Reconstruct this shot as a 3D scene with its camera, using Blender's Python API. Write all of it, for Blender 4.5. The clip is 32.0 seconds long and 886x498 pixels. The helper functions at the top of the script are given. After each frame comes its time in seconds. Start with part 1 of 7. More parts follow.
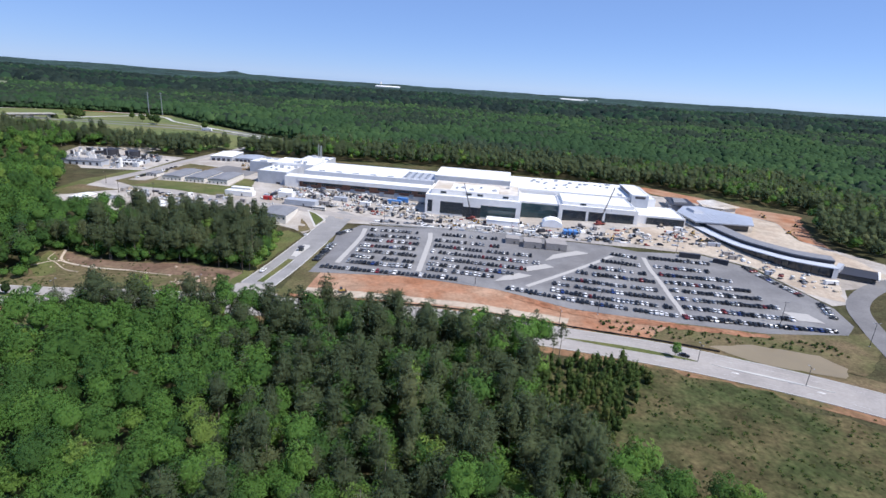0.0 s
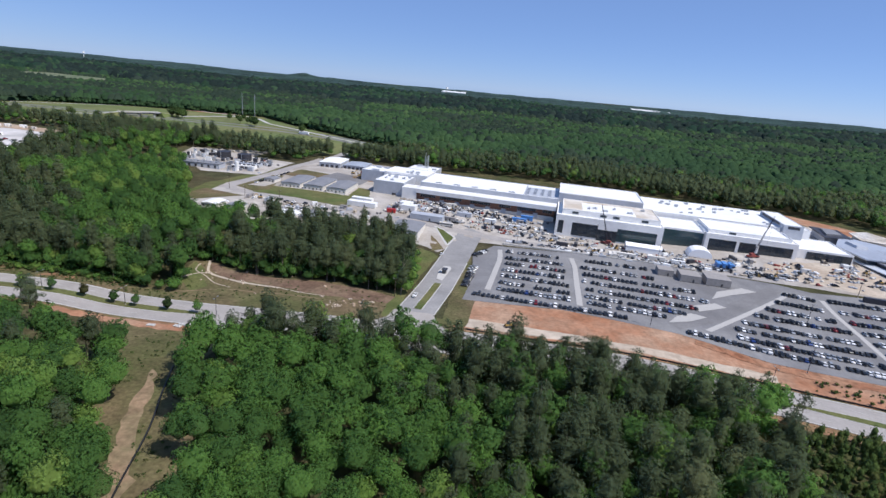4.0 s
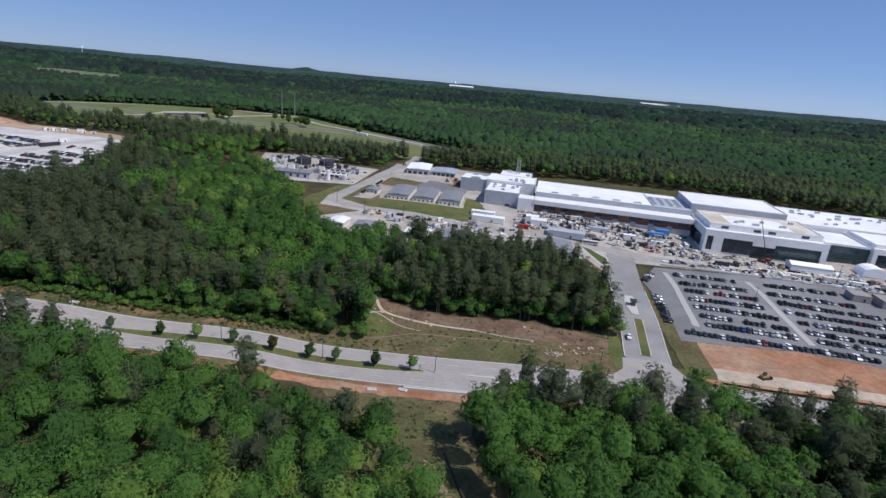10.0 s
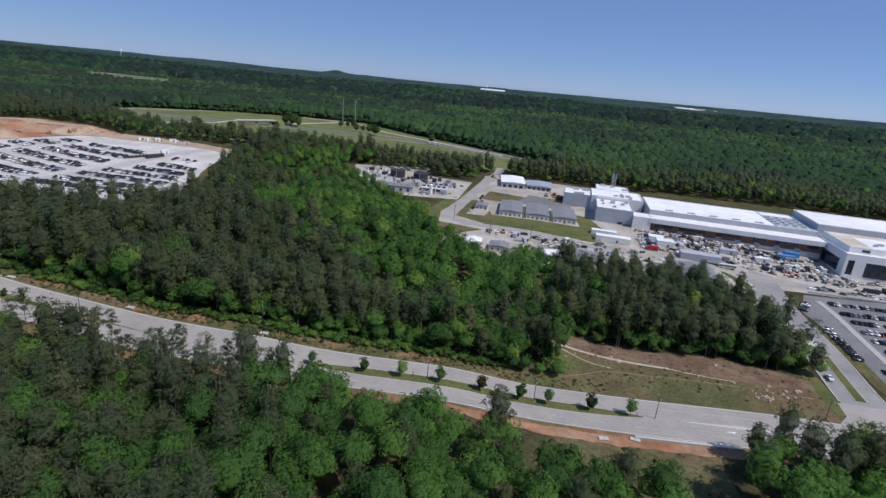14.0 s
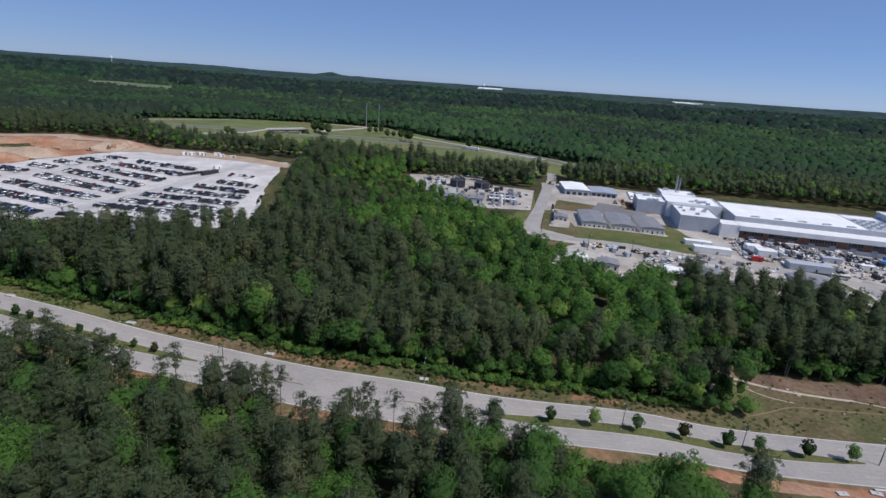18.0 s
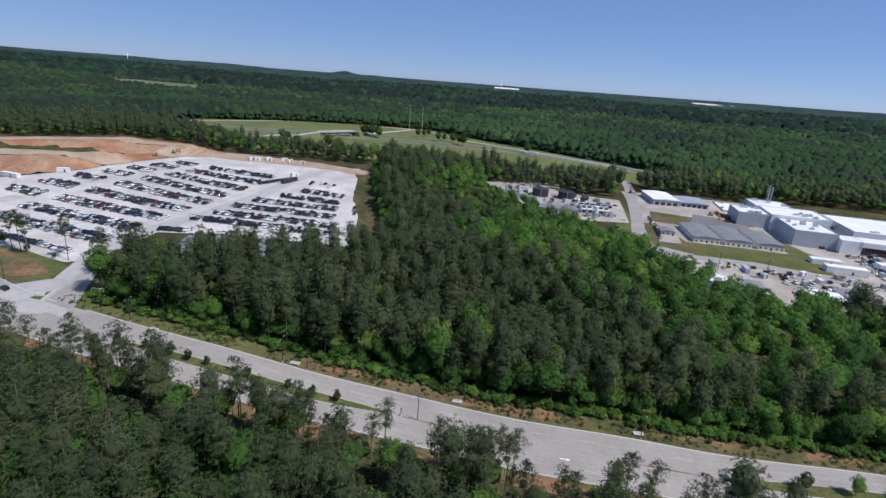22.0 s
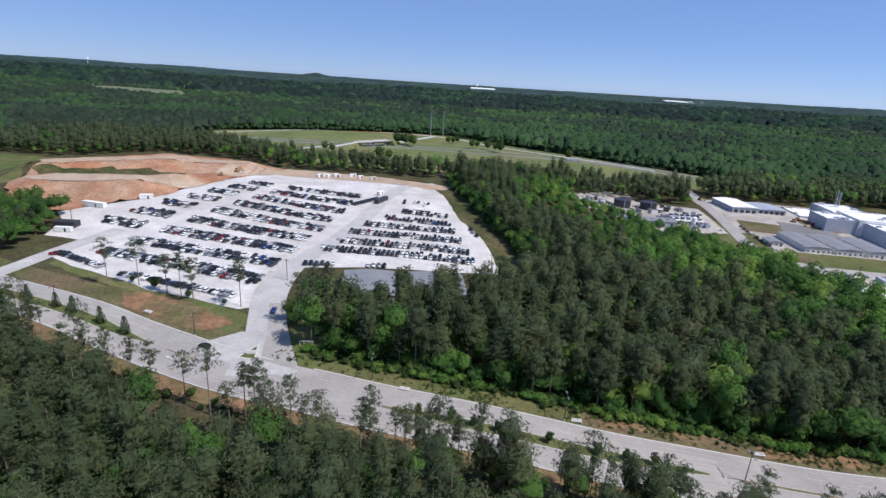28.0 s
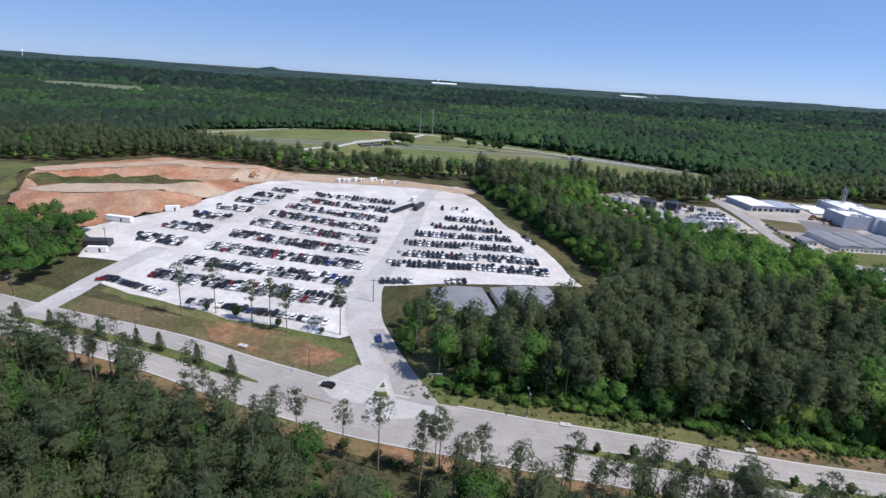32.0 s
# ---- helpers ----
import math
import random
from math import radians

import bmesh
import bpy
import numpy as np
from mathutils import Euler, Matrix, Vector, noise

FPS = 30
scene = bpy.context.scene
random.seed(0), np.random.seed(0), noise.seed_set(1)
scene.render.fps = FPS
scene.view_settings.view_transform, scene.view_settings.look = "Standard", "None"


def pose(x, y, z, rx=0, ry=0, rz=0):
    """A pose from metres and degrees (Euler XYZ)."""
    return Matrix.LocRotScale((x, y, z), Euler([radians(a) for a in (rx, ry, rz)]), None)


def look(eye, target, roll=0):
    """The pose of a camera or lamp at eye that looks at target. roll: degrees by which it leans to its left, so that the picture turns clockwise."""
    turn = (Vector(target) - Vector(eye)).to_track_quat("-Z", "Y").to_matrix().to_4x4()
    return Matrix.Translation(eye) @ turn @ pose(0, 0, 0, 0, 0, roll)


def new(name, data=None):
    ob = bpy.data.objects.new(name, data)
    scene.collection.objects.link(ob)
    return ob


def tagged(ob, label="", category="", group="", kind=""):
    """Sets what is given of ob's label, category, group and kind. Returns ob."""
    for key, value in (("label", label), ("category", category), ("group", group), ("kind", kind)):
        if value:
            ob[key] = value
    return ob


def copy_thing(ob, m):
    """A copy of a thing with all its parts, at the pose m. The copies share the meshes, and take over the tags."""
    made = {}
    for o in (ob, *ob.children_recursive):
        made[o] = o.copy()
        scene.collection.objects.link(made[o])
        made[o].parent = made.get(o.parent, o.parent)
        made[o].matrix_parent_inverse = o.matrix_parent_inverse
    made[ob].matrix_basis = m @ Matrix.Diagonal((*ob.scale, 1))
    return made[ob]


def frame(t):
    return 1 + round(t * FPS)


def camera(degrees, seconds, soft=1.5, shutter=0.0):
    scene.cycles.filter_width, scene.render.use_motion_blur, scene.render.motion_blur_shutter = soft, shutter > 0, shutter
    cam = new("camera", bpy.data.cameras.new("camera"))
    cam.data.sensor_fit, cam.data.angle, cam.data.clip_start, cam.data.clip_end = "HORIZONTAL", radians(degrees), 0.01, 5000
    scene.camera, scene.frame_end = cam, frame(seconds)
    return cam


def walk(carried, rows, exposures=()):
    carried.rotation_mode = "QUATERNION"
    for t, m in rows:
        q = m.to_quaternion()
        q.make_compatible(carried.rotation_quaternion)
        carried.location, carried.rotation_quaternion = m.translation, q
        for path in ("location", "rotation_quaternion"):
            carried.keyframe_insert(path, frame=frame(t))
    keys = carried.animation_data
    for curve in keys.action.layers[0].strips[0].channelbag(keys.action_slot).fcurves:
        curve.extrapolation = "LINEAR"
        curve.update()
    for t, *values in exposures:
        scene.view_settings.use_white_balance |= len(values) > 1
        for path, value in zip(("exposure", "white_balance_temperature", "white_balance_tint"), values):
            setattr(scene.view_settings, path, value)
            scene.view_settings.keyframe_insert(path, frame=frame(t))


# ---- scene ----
cam = camera(79.8, 32.0, soft=1.5)
PATH = [
    (0, (-1.053, -0.535, 101.273), (-1.014, 1.373, 100.674), 3.9),
    (1, (-16.602, 6.358, 100.728), (-16.614, 8.265, 100.126), 4.2),
    (2, (-32.539, 14.31, 100.484), (-32.587, 16.216, 99.881), 4.4),
    (3, (-48.801, 22.214, 100.204), (-48.886, 24.121, 99.608), 4.8),
    (4, (-66.441, 26.761, 100.388), (-66.586, 28.665, 99.793), 5.3),
    (4.5, (-75.325, 28.174, 100.003), (-75.479, 30.077, 99.406), 5.3),
    (6.5, (-113.504, 35.669, 97.78), (-113.631, 37.569, 97.169), 4.9),
    (7, (-122.4, 38.372, 97.154), (-122.524, 40.271, 96.54), 4.8),
    (8, (-140.087, 46.182, 96.949), (-140.192, 48.08, 96.328), 4.7),
    (9, (-157.63, 54.388, 97.201), (-157.739, 56.287, 96.582), 4.9),
    (10, (-175.477, 61.149, 97.35), (-175.596, 63.048, 96.735), 5.1),
    (11, (-193.625, 64.041, 97.936), (-193.779, 65.939, 97.324), 5.3),
    (12, (-212.39, 64.656, 98.821), (-212.568, 66.55, 98.206), 5.5),
    (13, (-232.347, 64.673, 99.694), (-232.54, 66.566, 99.08), 5.4),
    (13.5, (-242.163, 66.043, 99.353), (-242.363, 67.937, 98.739), 5.4),
    (15.5, (-279.087, 69.799, 101.357), (-279.217, 71.698, 100.743), 4.6),
    (16, (-287.508, 72.771, 101.063), (-287.642, 74.67, 100.449), 4.5),
    (17, (-305.585, 77.645, 100.723), (-305.731, 79.543, 100.11), 4.2),
    (18, (-322.215, 82.624, 100.29), (-322.373, 84.52, 99.675), 4.0),
    (19, (-339.47, 87.88, 99.746), (-339.638, 89.775, 99.132), 4.0),
    (20, (-356.79, 92.703, 99.774), (-356.966, 94.598, 99.159), 4.1),
    (21, (-374.954, 97.09, 99.812), (-375.13, 98.984, 99.194), 4.2),
    (22, (-393.209, 101.637, 99.093), (-393.386, 103.531, 98.473), 4.3),
    (23, (-410.854, 105.751, 99.037), (-411.021, 107.644, 98.415), 4.3),
    (23.5, (-419.341, 107.577, 99.065), (-419.493, 109.472, 98.443), 4.2),
    (24, (-427.702, 109.445, 99.048), (-427.829, 111.342, 98.427), 4.1),
    (25, (-444.713, 113.514, 100.145), (-444.817, 115.413, 99.527), 4.0),
    (25.5, (-453.252, 114.428, 100.318), (-453.369, 116.327, 99.703), 3.9),
    (27.5, (-488.141, 113.082, 101.541), (-488.174, 114.986, 100.931), 3.5),
    (28, (-496.813, 111.753, 102.136), (-496.865, 113.656, 101.522), 3.6),
    (29, (-512.922, 110.246, 103.851), (-512.956, 112.147, 103.229), 3.4),
    (30, (-527.586, 112.815, 104.584), (-527.534, 114.715, 103.961), 3.3),
    (30.5, (-534.951, 115.455, 104.224), (-534.83, 117.352, 103.602), 3.2),
    (31, (-542.326, 119.077, 103.805), (-542.195, 120.974, 103.183), 3.3),
    (32, (-558.935, 128.033, 102.871), (-558.821, 129.93, 102.248), 3.8),
]
walk(cam, [(t, look(eye, target, roll)) for t, eye, target, roll in PATH], [(t, ev, 5900, 15) for t, ev in ((0, 0.40), (2, 0.34), (4, 0.18), (8, -0.05), (13, -0.16), (16, -0.2), (21, -0.11), (24, 0.05), (28, 0.18), (32, 0.24))])

# ---- sky, sun, exposure ----
TO_SUN = Vector((0.54, -0.22, 0.80)).normalized()
world = bpy.data.worlds.new("sky")
scene.world = world
world.use_nodes = True
wn = world.node_tree.nodes
sky = wn.new("ShaderNodeTexSky")
sky.sky_type = "NISHITA"
sky.sun_disc = False
sky.sun_elevation = math.asin(TO_SUN.z)
sky.sun_rotation = -math.atan2(TO_SUN.x, TO_SUN.y)
sky.altitude = 3500.0
sky.air_density, sky.dust_density, sky.ozone_density = 1.0, 0.12, 1.5
wn["Background"].inputs["Strength"].default_value = 0.075
clear = wn.new("ShaderNodeMix")
clear.data_type, clear.blend_type = "RGBA", "MULTIPLY"
clear.inputs[0].default_value, clear.inputs[7].default_value = 1.0, (0.88, 0.96, 1.13, 1)
haze = wn.new("ShaderNodeMix")
haze.data_type = "RGBA"
haze.inputs[0].default_value, haze.inputs[7].default_value = 0.5, (3.1, 5.0, 8.8, 1)
world.node_tree.links.new(sky.outputs[0], clear.inputs[6])
world.node_tree.links.new(clear.outputs[2], haze.inputs[6])
world.node_tree.links.new(haze.outputs[2], wn["Background"].inputs["Color"])
sun = new("sun", bpy.data.lights.new("sun", "SUN"))
sun.data.energy, sun.data.angle, sun.data.color = 4.5, radians(0.5), (1.0, 0.93, 0.80)
sun.matrix_world = look((0, 0, 400), Vector((0, 0, 400)) - TO_SUN)
scene.view_settings.exposure = 0.0


# ---- materials ----
def material(name, colour, rough=0.8, metal=0.0, grain=0.0, scale=1.0, stain=0.0, stain_scale=0.05, second=None, bump=0.0, spec=0.3):
    """A surface with variation at two scales: fine grain and broad stains, in metres."""
    m = bpy.data.materials.new(name)
    m.use_nodes = True
    nt = m.node_tree
    bsdf = nt.nodes["Principled BSDF"]
    bsdf.inputs["Roughness"].default_value = rough
    bsdf.inputs["Metallic"].default_value = metal
    bsdf.inputs["Specular IOR Level"].default_value = spec
    bsdf.inputs["Base Color"].default_value = (*colour, 1)
    if not (grain or stain or second):
        return m
    geo = nt.nodes.new("ShaderNodeNewGeometry")

    def noise_at(freq, detail):
        n = nt.nodes.new("ShaderNodeTexNoise")
        n.inputs["Scale"].default_value, n.inputs["Detail"].default_value = freq, detail
        n.inputs["Roughness"].default_value = 0.62
        nt.links.new(geo.outputs["Position"], n.inputs["Vector"])
        return n

    def mix(fac, a, b, kind="MIX"):
        n = nt.nodes.new("ShaderNodeMix")
        n.data_type, n.blend_type = "RGBA", kind
        for key, value in ((0, fac), (6, a), (7, b)):
            if isinstance(value, bpy.types.NodeSocket):
                nt.links.new(value, n.inputs[key])
            else:
                n.inputs[key].default_value = value
        return n.outputs[2]

    def ramp(source, low, high):
        n = nt.nodes.new("ShaderNodeMapRange")
        n.inputs[1].default_value, n.inputs[2].default_value = low, high
        nt.links.new(source, n.inputs[0])
        return n.outputs[0]

    base = (*colour, 1)
    if second:
        base = mix(ramp(noise_at(stain_scale, 6).outputs[0], 0.40, 0.62), base, (*second, 1))
    if stain:
        dark = nt.nodes.new("ShaderNodeMapRange")
        dark.inputs[1].default_value, dark.inputs[2].default_value = 0.3, 0.7
        dark.inputs[3].default_value, dark.inputs[4].default_value = 1 - stain, 1 + stain * 0.5
        nt.links.new(noise_at(stain_scale * 2.7, 5).outputs[0], dark.inputs[0])
        base = mix(1.0, base, dark.outputs[0], "MULTIPLY")
    if grain:
        fine = nt.nodes.new("ShaderNodeMapRange")
        fine.inputs[1].default_value, fine.inputs[2].default_value = 0.3, 0.7
        fine.inputs[3].default_value, fine.inputs[4].default_value = 1 - grain, 1 + grain * 0.6
        g = noise_at(scale, 4)
        nt.links.new(g.outputs[0], fine.inputs[0])
        base = mix(1.0, base, fine.outputs[0], "MULTIPLY")
        if bump:
            b = nt.nodes.new("ShaderNodeBump")
            b.inputs["Distance"].default_value = bump
            nt.links.new(g.outputs[0], b.inputs["Height"])
            nt.links.new(b.outputs[0], bsdf.inputs["Normal"])
    nt.links.new(base, bsdf.inputs["Base Color"])
    return m


def foliage(name, dark, light, warm, airy=0.0):
    """Leaves: the tint of each tree comes from its own stored value, that of each spray from its island. airy: the share of gaps between leaves in a spray."""
    m = bpy.data.materials.new(name)
    m.use_nodes = True
    nt = m.node_tree
    bsdf = nt.nodes["Principled BSDF"]
    bsdf.inputs["Roughness"].default_value = 0.8
    bsdf.inputs["Specular IOR Level"].default_value = 0.06
    tint = nt.nodes.new("ShaderNodeAttribute")
    tint.attribute_name = "tint"
    info = nt.nodes.new("ShaderNodeObjectInfo")
    add = nt.nodes.new("ShaderNodeMath")
    add.operation = "ADD"
    nt.links.new(tint.outputs["Fac"], add.inputs[0])
    nt.links.new(info.outputs["Random"], add.inputs[1])
    wrap = nt.nodes.new("ShaderNodeMath")
    wrap.operation = "FRACT"
    nt.links.new(add.outputs[0], wrap.inputs[0])
    ramp = nt.nodes.new("ShaderNodeValToRGB")
    els = ramp.color_ramp.elements
    els[0].position, els[0].color = 0.0, (*dark, 1)
    els[1].position, els[1].color = 0.85, (*light, 1)
    e = els.new(1.0)
    e.color = (*warm, 1)
    nt.links.new(wrap.outputs[0], ramp.inputs[0])
    geo = nt.nodes.new("ShaderNodeNewGeometry")
    var = nt.nodes.new("ShaderNodeMapRange")
    var.inputs[3].default_value, var.inputs[4].default_value = 0.84, 1.16
    nt.links.new(geo.outputs["Random Per Island"], var.inputs[0])
    mix = nt.nodes.new("ShaderNodeMix")
    mix.data_type, mix.blend_type = "RGBA", "MULTIPLY"
    mix.inputs[0].default_value = 1.0
    nt.links.new(ramp.outputs[0], mix.inputs[6])
    nt.links.new(var.outputs[0], mix.inputs[7])
    nt.links.new(mix.outputs[2], bsdf.inputs["Base Color"])
    bulge = nt.nodes.new("ShaderNodeAttribute")
    bulge.attribute_name = "bulge"
    turned = nt.nodes.new("ShaderNodeVectorTransform")
    turned.vector_type, turned.convert_from, turned.convert_to = "NORMAL", "OBJECT", "WORLD"
    nt.links.new(bulge.outputs["Vector"], turned.inputs[0])
    soft_n = nt.nodes.new("ShaderNodeMix")
    soft_n.data_type = "VECTOR"
    soft_n.inputs[0].default_value = 0.85
    nt.links.new(geo.outputs["Normal"], soft_n.inputs[4])
    nt.links.new(turned.outputs[0], soft_n.inputs[5])
    unit = nt.nodes.new("ShaderNodeVectorMath")
    unit.operation = "NORMALIZE"
    nt.links.new(soft_n.outputs[1], unit.inputs[0])
    nt.links.new(unit.outputs[0], bsdf.inputs["Normal"])
    trans = nt.nodes.new("ShaderNodeBsdfTranslucent")
    nt.links.new(mix.outputs[2], trans.inputs["Color"])
    both = nt.nodes.new("ShaderNodeMixShader")
    both.inputs[0].default_value = 0.48
    nt.links.new(bsdf.outputs[0], both.inputs[1])
    nt.links.new(trans.outputs[0], both.inputs[2])
    gaps = nt.nodes.new("ShaderNodeBsdfTransparent")
    open_leaf = nt.nodes.new("ShaderNodeMixShader")
    open_leaf.inputs[0].default_value = airy
    nt.links.new(both.outputs[0], open_leaf.inputs[1])
    nt.links.new(gaps.outputs[0], open_leaf.inputs[2])
    nt.links.new((open_leaf if airy else both).outputs[0], nt.nodes["Material Output"].inputs["Surface"])
    return m


LEAF = foliage("broad_leaves", (0.060, 0.126, 0.038), (0.120, 0.232, 0.052), (0.205, 0.300, 0.070), 0.28)
NEEDLE = foliage("pine_needles", (0.078, 0.106, 0.056), (0.108, 0.140, 0.070), (0.142, 0.164, 0.080), 0.38)
SHRUB = foliage("shrub_leaves", (0.045, 0.078, 0.026), (0.090, 0.138, 0.040), (0.130, 0.130, 0.050), 0.15)
RUSTY = foliage("crape_myrtle_leaves", (0.035, 0.055, 0.022), (0.050, 0.100, 0.030), (0.090, 0.050, 0.030))
BARK = material("bark", (0.23, 0.19, 0.155), 0.95, grain=0.5, scale=3.0)
# Far leaves darkened: the shade that plain domes lack is in the colour.
SHADE_TONED_LEAF = foliage("shade_toned_far_leaves", (0.046, 0.092, 0.044), (0.070, 0.132, 0.054), (0.098, 0.166, 0.064))
# Blue haze of distance mixed into the horizon leaf and needle colours.
HAZED_LEAF = foliage("haze_tinted_leaves", (0.026, 0.056, 0.040), (0.048, 0.095, 0.055), (0.070, 0.120, 0.062))
HAZED_NEEDLE = foliage("haze_tinted_needles", (0.024, 0.040, 0.038), (0.038, 0.060, 0.050), (0.052, 0.075, 0.056))
# Far needles darkened for their missing self-shade too.
SHADE_TONED_NEEDLE = foliage("shade_toned_far_needles", (0.038, 0.060, 0.044), (0.052, 0.080, 0.052), (0.066, 0.094, 0.058))
GROUND = material("forest_floor", (0.075, 0.075, 0.036), 1.0, grain=0.5, scale=0.8, stain=0.4, stain_scale=0.03, second=(0.085, 0.072, 0.038), spec=0.1)
GRASS = material("mown_grass", (0.095, 0.120, 0.040), 1.0, grain=0.35, scale=0.9, stain=0.25, stain_scale=0.03, second=(0.150, 0.140, 0.060), spec=0.1)
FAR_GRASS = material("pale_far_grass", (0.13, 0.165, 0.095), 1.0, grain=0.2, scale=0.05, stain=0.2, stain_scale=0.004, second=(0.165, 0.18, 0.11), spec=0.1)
MEADOW = material("bright_mown_grass", (0.130, 0.165, 0.060), 1.0, grain=0.25, scale=0.5, stain=0.25, stain_scale=0.01, second=(0.175, 0.175, 0.075), spec=0.1)
DRY = material("dry_grass", (0.170, 0.128, 0.074), 1.0, grain=0.4, scale=0.7, stain=0.3, stain_scale=0.025, second=(0.105, 0.108, 0.045), spec=0.1)
SCRUB = material("scrub_grass", (0.060, 0.074, 0.028), 1.0, grain=0.5, scale=0.5, stain=0.45, stain_scale=0.035, second=(0.118, 0.098, 0.048), spec=0.1)
PALE_SAND = material("pale_sandy_yard", (0.50, 0.43, 0.345), 1.0, grain=0.2, scale=0.4, stain=0.2, stain_scale=0.03, second=(0.43, 0.35, 0.27), spec=0.1)
EARTH = material("trodden_earth", (0.30, 0.205, 0.135), 1.0, grain=0.3, scale=0.6, stain=0.25, stain_scale=0.06, second=(0.20, 0.165, 0.095), spec=0.1)
BROWN_SOIL = material("brown_soil", (0.165, 0.108, 0.076), 1.0, grain=0.35, scale=0.6, stain=0.3, stain_scale=0.05, second=(0.215, 0.155, 0.105), spec=0.1)
CLAY = material("red_clay", (0.35, 0.165, 0.092), 1.0, grain=0.25, scale=0.5, stain=0.3, stain_scale=0.03, second=(0.40, 0.26, 0.175), spec=0.1)
SCARP = material("eroded_red_clay", (0.30, 0.135, 0.075), 1.0, grain=0.35, scale=0.4, stain=0.35, stain_scale=0.06, second=(0.36, 0.21, 0.13), bump=0.3, spec=0.1)
CLAY_VERGE = material("clay_verge", (0.27, 0.155, 0.090), 1.0, grain=0.35, scale=0.5, stain=0.3, stain_scale=0.05, second=(0.135, 0.118, 0.055), spec=0.1)
SAND = material("sandy_dirt", (0.44, 0.35, 0.265), 1.0, grain=0.2, scale=0.5, stain=0.25, stain_scale=0.02, second=(0.42, 0.30, 0.21), spec=0.1)
GRAVEL = material("white_gravel", (0.585, 0.56, 0.54), 1.0, grain=0.14, scale=0.5, stain=0.22, stain_scale=0.025, second=(0.50, 0.47, 0.445), spec=0.1)
LANE = material("worn_gravel_lane", (0.44, 0.425, 0.41), 1.0, grain=0.12, scale=0.7, stain=0.16, stain_scale=0.04, second=(0.43, 0.415, 0.40), spec=0.1)
WEAR = material("tyre_worn_concrete", (0.325, 0.302, 0.284), 0.9, grain=0.12, scale=0.7, stain=0.2, stain_scale=0.03, second=(0.352, 0.326, 0.306))
CONCRETE = material("road_concrete", (0.36, 0.332, 0.305), 0.9, grain=0.12, scale=0.9, stain=0.14, stain_scale=0.03, second=(0.32, 0.297, 0.28))
KERB = material("kerb_concrete", (0.48, 0.465, 0.44), 0.9, grain=0.1, scale=1.0)
LOT_ASPHALT = material("worn_lot_asphalt", (0.185, 0.182, 0.186), 0.9, grain=0.15, scale=0.8, stain=0.22, stain_scale=0.02, second=(0.235, 0.23, 0.228))
ASPHALT = material("asphalt", (0.175, 0.170, 0.172), 0.9, grain=0.15, scale=0.8, stain=0.2, stain_scale=0.02, second=(0.215, 0.208, 0.205))
YARD = material("yard_concrete", (0.46, 0.425, 0.385), 0.95, grain=0.15, scale=0.5, stain=0.25, stain_scale=0.02, second=(0.35, 0.31, 0.265), spec=0.15)
FADED = material("faded_lane_paint", (0.50, 0.49, 0.47), 0.85, grain=0.2, scale=1.5)
PAINT = material("road_paint", (0.75, 0.75, 0.73), 0.8)
POND = material("muddy_water", (0.25, 0.20, 0.125), 0.5, stain=0.1, stain_scale=0.02, second=(0.22, 0.18, 0.115))


# ---- shape tools ----
def link_mesh(name, verts, faces, mats, parent=None, index=None, smooth=False):
    me = bpy.data.meshes.new(name)
    me.from_pydata([tuple(v) for v in verts], [], faces)
    for m in mats if isinstance(mats, (list, tuple)) else [mats]:
        me.materials.append(m)
    if index is not None:
        me.polygons.foreach_set("material_index", index)
    if smooth:
        me.polygons.foreach_set("use_smooth", [True] * len(faces))
    ob = new(name, me)
    if parent:
        ob.parent = parent
    return ob


def thing(name, at, turn=0.0, label="", category="", group="", kind=""):
    """An empty at a thing's base, to parent its parts."""
    ob = new(name)
    ob.matrix_basis = Matrix.Translation(at) @ Matrix.Rotation(radians(turn), 4, "Z")
    ob.empty_display_size = 1.0
    return tagged(ob, label, category, group, kind)


def box(x0, x1, y0, y1, z0, z1, inset=0.0):
    """Verts and faces of a block whose top may be drawn in."""
    i = inset
    v = [(x0, y0, z0), (x1, y0, z0), (x1, y1, z0), (x0, y1, z0), (x0 + i, y0 + i, z1), (x1 - i, y0 + i, z1), (x1 - i, y1 - i, z1), (x0 + i, y1 - i, z1)]
    f = [(3, 2, 1, 0), (4, 5, 6, 7), (0, 1, 5, 4), (1, 2, 6, 5), (2, 3, 7, 6), (3, 0, 4, 7)]
    return v, f


def prism(outline, z0, z1):
    n = len(outline)
    v = [(x, y, z0) for x, y in outline] + [(x, y, z1) for x, y in outline]
    f = [tuple(range(n - 1, -1, -1)), tuple(range(n, 2 * n))] + [(i, (i + 1) % n, n + (i + 1) % n, n + i) for i in range(n)]
    return v, f


def tube(x, y, z0, z1, r0, r1=None, n=10):
    r1 = r0 if r1 is None else r1
    ring = [(math.cos(2 * math.pi * i / n), math.sin(2 * math.pi * i / n)) for i in range(n)]
    v = [(x + r0 * a, y + r0 * b, z0) for a, b in ring] + [(x + r1 * a, y + r1 * b, z1) for a, b in ring]
    f = [tuple(range(n - 1, -1, -1)), tuple(range(n, 2 * n))] + [(i, (i + 1) % n, n + (i + 1) % n, n + i) for i in range(n)]
    return v, f


